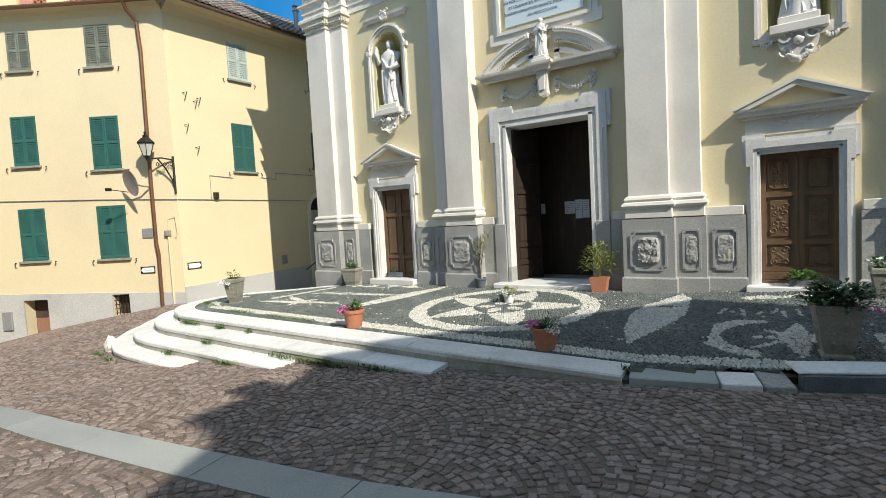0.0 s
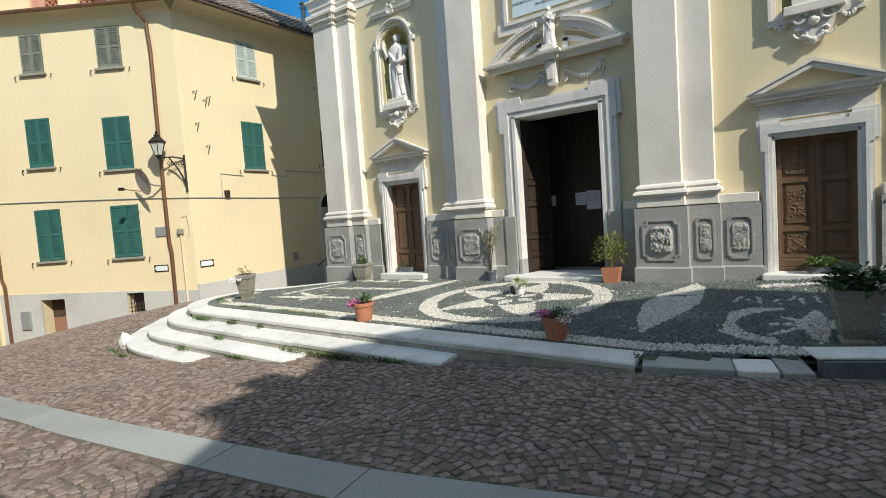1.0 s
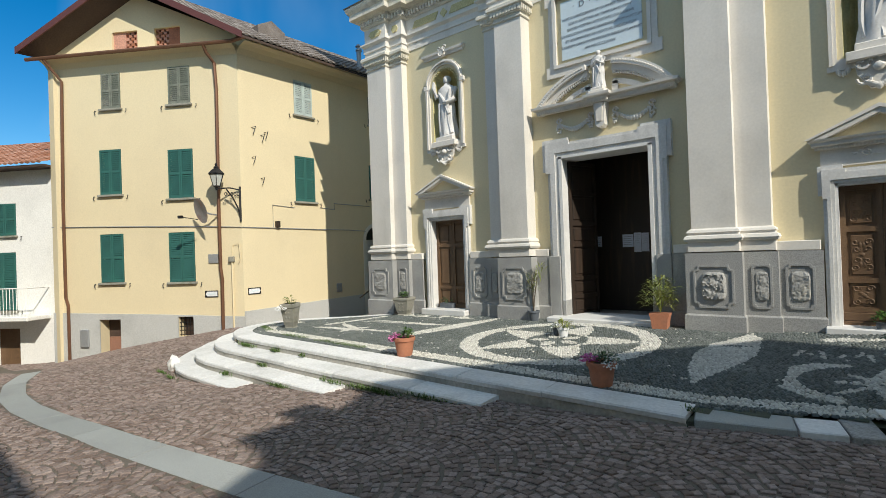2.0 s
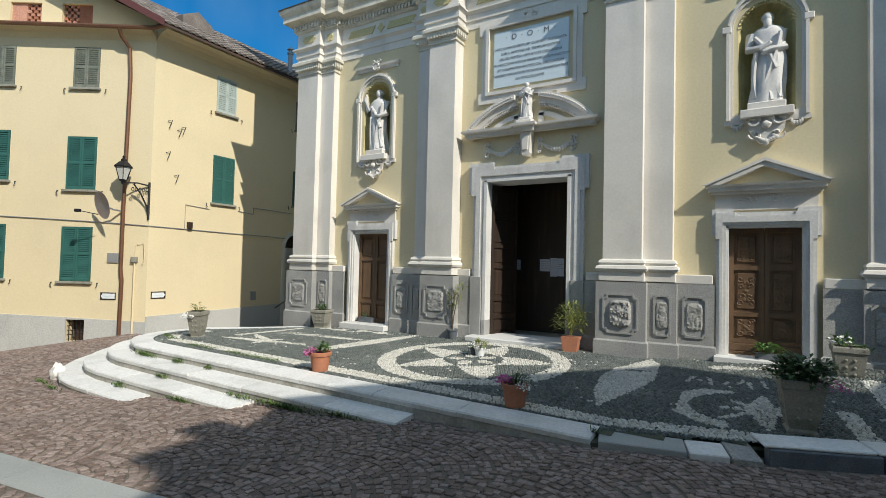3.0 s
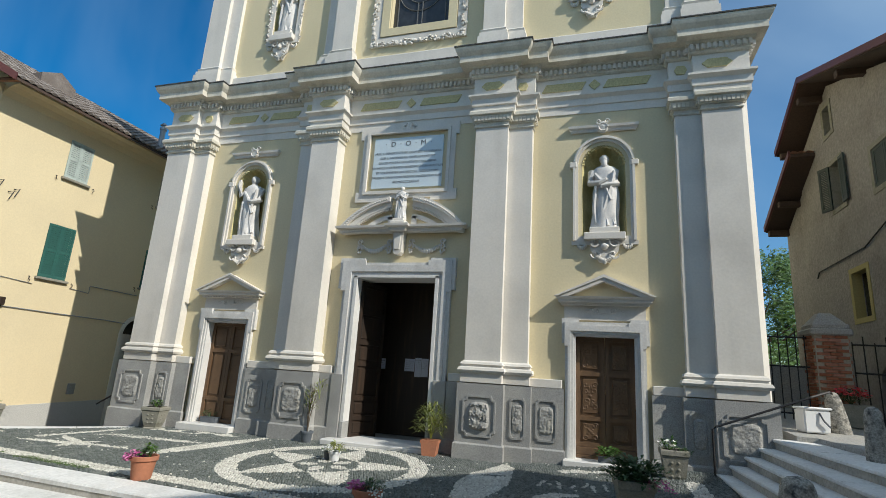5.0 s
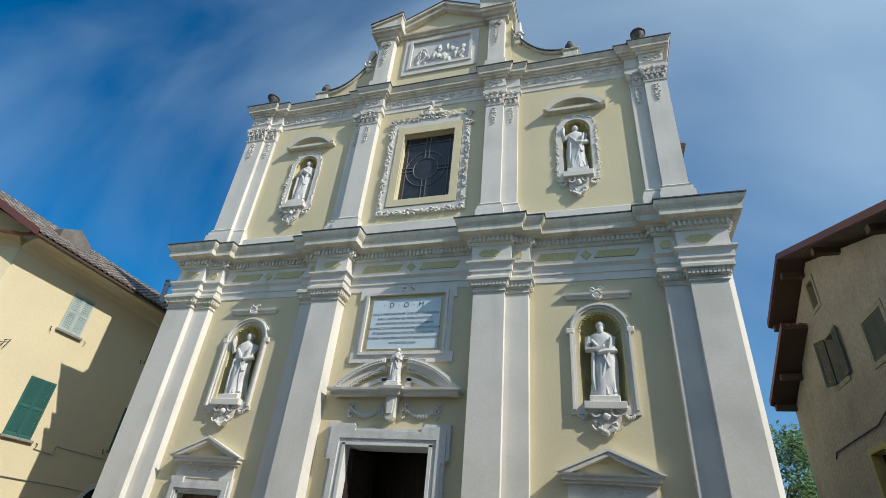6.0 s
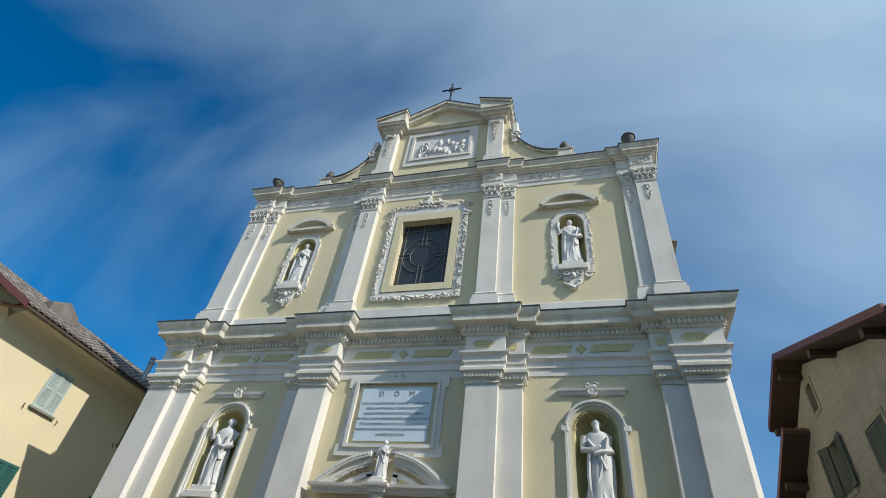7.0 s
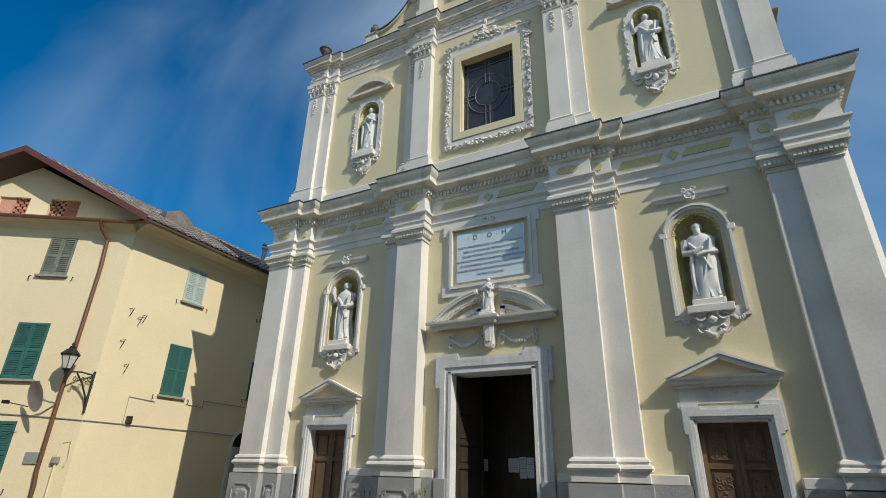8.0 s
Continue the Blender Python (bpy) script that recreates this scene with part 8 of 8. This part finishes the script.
# border band along the front and round the end
white_mask |= capsule(-5.7, -4.12, 2.7, -4.12, 0.14) | capsule(2.7, -4.12, 4.1, -3.78, 0.13) | capsule(5.05, -2.6, 5.2, -3.5, 0.10)
ang = np.arctan2(py - TURN_C[1], px - TURN_C[0])
rad = np.hypot(px - TURN_C[0], py - TURN_C[1])
white_mask |= (np.abs(rad - 0.88) < 0.12) & (px < -5.6) & (py < -2.9)
# great ring with a five-pointed flower
CX, CY = -0.02, -2.25
rr = np.hypot(px - CX, py - CY)
white_mask |= (rr < 1.64) & (rr > 1.34)
white_mask |= star(CX, CY, 1.38, 5, math.radians(-90), 0.40)
white_mask &= ~(rr < 0.52)
for k in range(5):
    t = math.radians(54 + 72 * k)
    white_mask |= lens(CX + 0.12 * math.cos(t), CY + 0.12 * math.sin(t), CX + 0.46 * math.cos(t), CY + 0.46 * math.sin(t), 0.11)
# leaves beside the ring
white_mask |= inside(px, py, [(2.51, -3.66), (2.28, -2.95), (2.14, -2.14), (2.2, -1.5), (2.38, -1.05), (2.56, -0.5), (2.76, -0.9), (2.88, -1.94), (2.74, -2.7)])
white_mask &= ~lens(2.35, -1.55, 2.75, -1.45, 0.05)
white_mask |= lens(-2.95, -3.4, -2.30, -0.5, 0.22)
# right corner: crescent and star
d2 = np.hypot(px - 4.05, py + 2.86)
white_mask |= (px > 3.32) & (d2 > 0.61) & (d2 < 0.86 - 0.12 * (px - 3.32)) & (px < 3.92) & (np.abs(py + 2.92) < 0.76)
for tx, ty, w in ((4.23, -2.22, 0.13), (4.32, -3.52, 0.13), (4.66, -2.60, 0.10), (4.66, -2.98, 0.10), (3.80, -2.50, 0.055), (3.66, -2.92, 0.055), (3.78, -3.38, 0.055)):
    white_mask |= lens(2 * 4.22 - tx, 2 * -2.85 - ty, tx, ty, w) & ((px - 4.22) * (tx - 4.22) + (py + 2.85) * (ty + 2.85) > 0)
white_mask |= np.hypot(px - 4.22, py + 2.85) < 0.17
# a line of broken strokes before the side door
for k in range(9):
    x0 = 3.3 + 0.16 * k
    white_mask |= capsule(x0, -1.85 + 0.1 * math.sin(2.1 * k), x0 + 0.06 * math.cos(1.7 * k), -1.62 + 0.08 * math.cos(3 * k), 0.028)
white_mask |= capsule(3.6, -0.85, 5.0, -0.62, 0.12) & (np.sin(px * 9) + np.sin(py * 13) > -0.3)
# slanting band near the side steps
white_mask |= capsule(5.47, -1.2, 5.66, -3.2, 0.13)
# left corner: star and sprays
white_mask |= star(-4.5, -3.05, 0.42, 5, 0.1) | lens(-5.6, -3.3, -4.5, -3.05, 0.10) | lens(-5.4, -2.6, -4.5, -3.0, 0.09) | lens(-4.4, -3.0, -3.4, -2.9, 0.08)
for k in range(5):
    white_mask |= lens(-5.2 + 0.4 * k, -2.2 + 0.06 * k, -4.6 + 0.45 * k, -1.75, 0.07)
white_mask |= (capsule(-4.9, -0.9, -3.0, -0.75, 0.16) & (np.sin(px * 11) + np.sin(py * 17 + px * 3) > -0.2))
white_mask |= capsule(-5.6, -2.9, -5.4, -1.3, 0.09)
# stray stones
white_mask ^= rng.random(px.shape) < 0.008


def pebbles(name, sel, mat, label, size):
    x, y = px[sel], py[sel]
    n, k = len(x), 6
    a0 = rng.uniform(0, np.pi, n)
    long_, short = size * rng.uniform(0.46, 0.62, n), size * rng.uniform(0.34, 0.46, n)
    t = np.linspace(0, 2 * np.pi, k, endpoint=False)
    z = court(x, y) + rng.normal(0, 0.002, n)
    rings = []
    for f, h in ((1.0, -0.012), (0.86, 0.006), (0.45, 0.013)):
        lx, ly = f * long_[:, None] * np.cos(t), f * short[:, None] * np.sin(t)
        X = x[:, None] + np.cos(a0)[:, None] * lx - np.sin(a0)[:, None] * ly
        Y = y[:, None] + np.sin(a0)[:, None] * lx + np.cos(a0)[:, None] * ly
        rings.append(np.stack([X, Y, np.broadcast_to((z + h)[:, None], X.shape)], -1))
    v = np.concatenate(rings, 1)
    quads = np.array([(r * k + j, r * k + (j + 1) % k, (r + 1) * k + (j + 1) % k, (r + 1) * k + j) for r in range(2) for j in range(k)])
    f4 = (np.arange(n)[:, None, None] * (3 * k) + quads).reshape(-1, 4)
    f6 = (np.arange(n)[:, None] * (3 * k) + np.arange(2 * k, 3 * k))
    ob = raw(name, v.reshape(-1, 3).tolist(), f4.tolist() + f6.tolist(), mat)
    for poly in ob.data.polygons:
        poly.use_smooth = True
    return tagged(ob, label, "pebbles", kind="stuff")


pebbles("white_pebbles", white_mask, PEBBLE_W, "white pebbles forming bands, rings and stars", SP * 1.12)
pebbles("dark_pebbles", ~white_mask, PEBBLE_D, "dark green-grey pebbles filling the mosaic ground", SP * 1.08)
# bed under the pebbles, following the rise at the side steps
bx, by = np.linspace(-7.2, 7.0, 60), np.linspace(-4.7, 0.3, 30)
BX, BY = np.meshgrid(bx, by)
bed_z = court(BX, BY) - 0.006
okf = inside(BX.ravel(), BY.ravel(), court_outline(-0.05) + [LEFT_BACK, (-5.75, 0.35), (7.1, 0.35), (7.1, -0.7), (6.3, -3.1), (4.3, -3.95)]).reshape(BX.shape)
bed_faces = [(j * 60 + i, j * 60 + i + 1, (j + 1) * 60 + i + 1, (j + 1) * 60 + i) for j in range(29) for i in range(59) if okf[j, i] and okf[j, i + 1] and okf[j + 1, i] and okf[j + 1, i + 1]]
bed = raw("pebble_bed", np.stack([BX, BY, bed_z], -1).reshape(-1, 3).tolist(), bed_faces, EARTH, forecourt)


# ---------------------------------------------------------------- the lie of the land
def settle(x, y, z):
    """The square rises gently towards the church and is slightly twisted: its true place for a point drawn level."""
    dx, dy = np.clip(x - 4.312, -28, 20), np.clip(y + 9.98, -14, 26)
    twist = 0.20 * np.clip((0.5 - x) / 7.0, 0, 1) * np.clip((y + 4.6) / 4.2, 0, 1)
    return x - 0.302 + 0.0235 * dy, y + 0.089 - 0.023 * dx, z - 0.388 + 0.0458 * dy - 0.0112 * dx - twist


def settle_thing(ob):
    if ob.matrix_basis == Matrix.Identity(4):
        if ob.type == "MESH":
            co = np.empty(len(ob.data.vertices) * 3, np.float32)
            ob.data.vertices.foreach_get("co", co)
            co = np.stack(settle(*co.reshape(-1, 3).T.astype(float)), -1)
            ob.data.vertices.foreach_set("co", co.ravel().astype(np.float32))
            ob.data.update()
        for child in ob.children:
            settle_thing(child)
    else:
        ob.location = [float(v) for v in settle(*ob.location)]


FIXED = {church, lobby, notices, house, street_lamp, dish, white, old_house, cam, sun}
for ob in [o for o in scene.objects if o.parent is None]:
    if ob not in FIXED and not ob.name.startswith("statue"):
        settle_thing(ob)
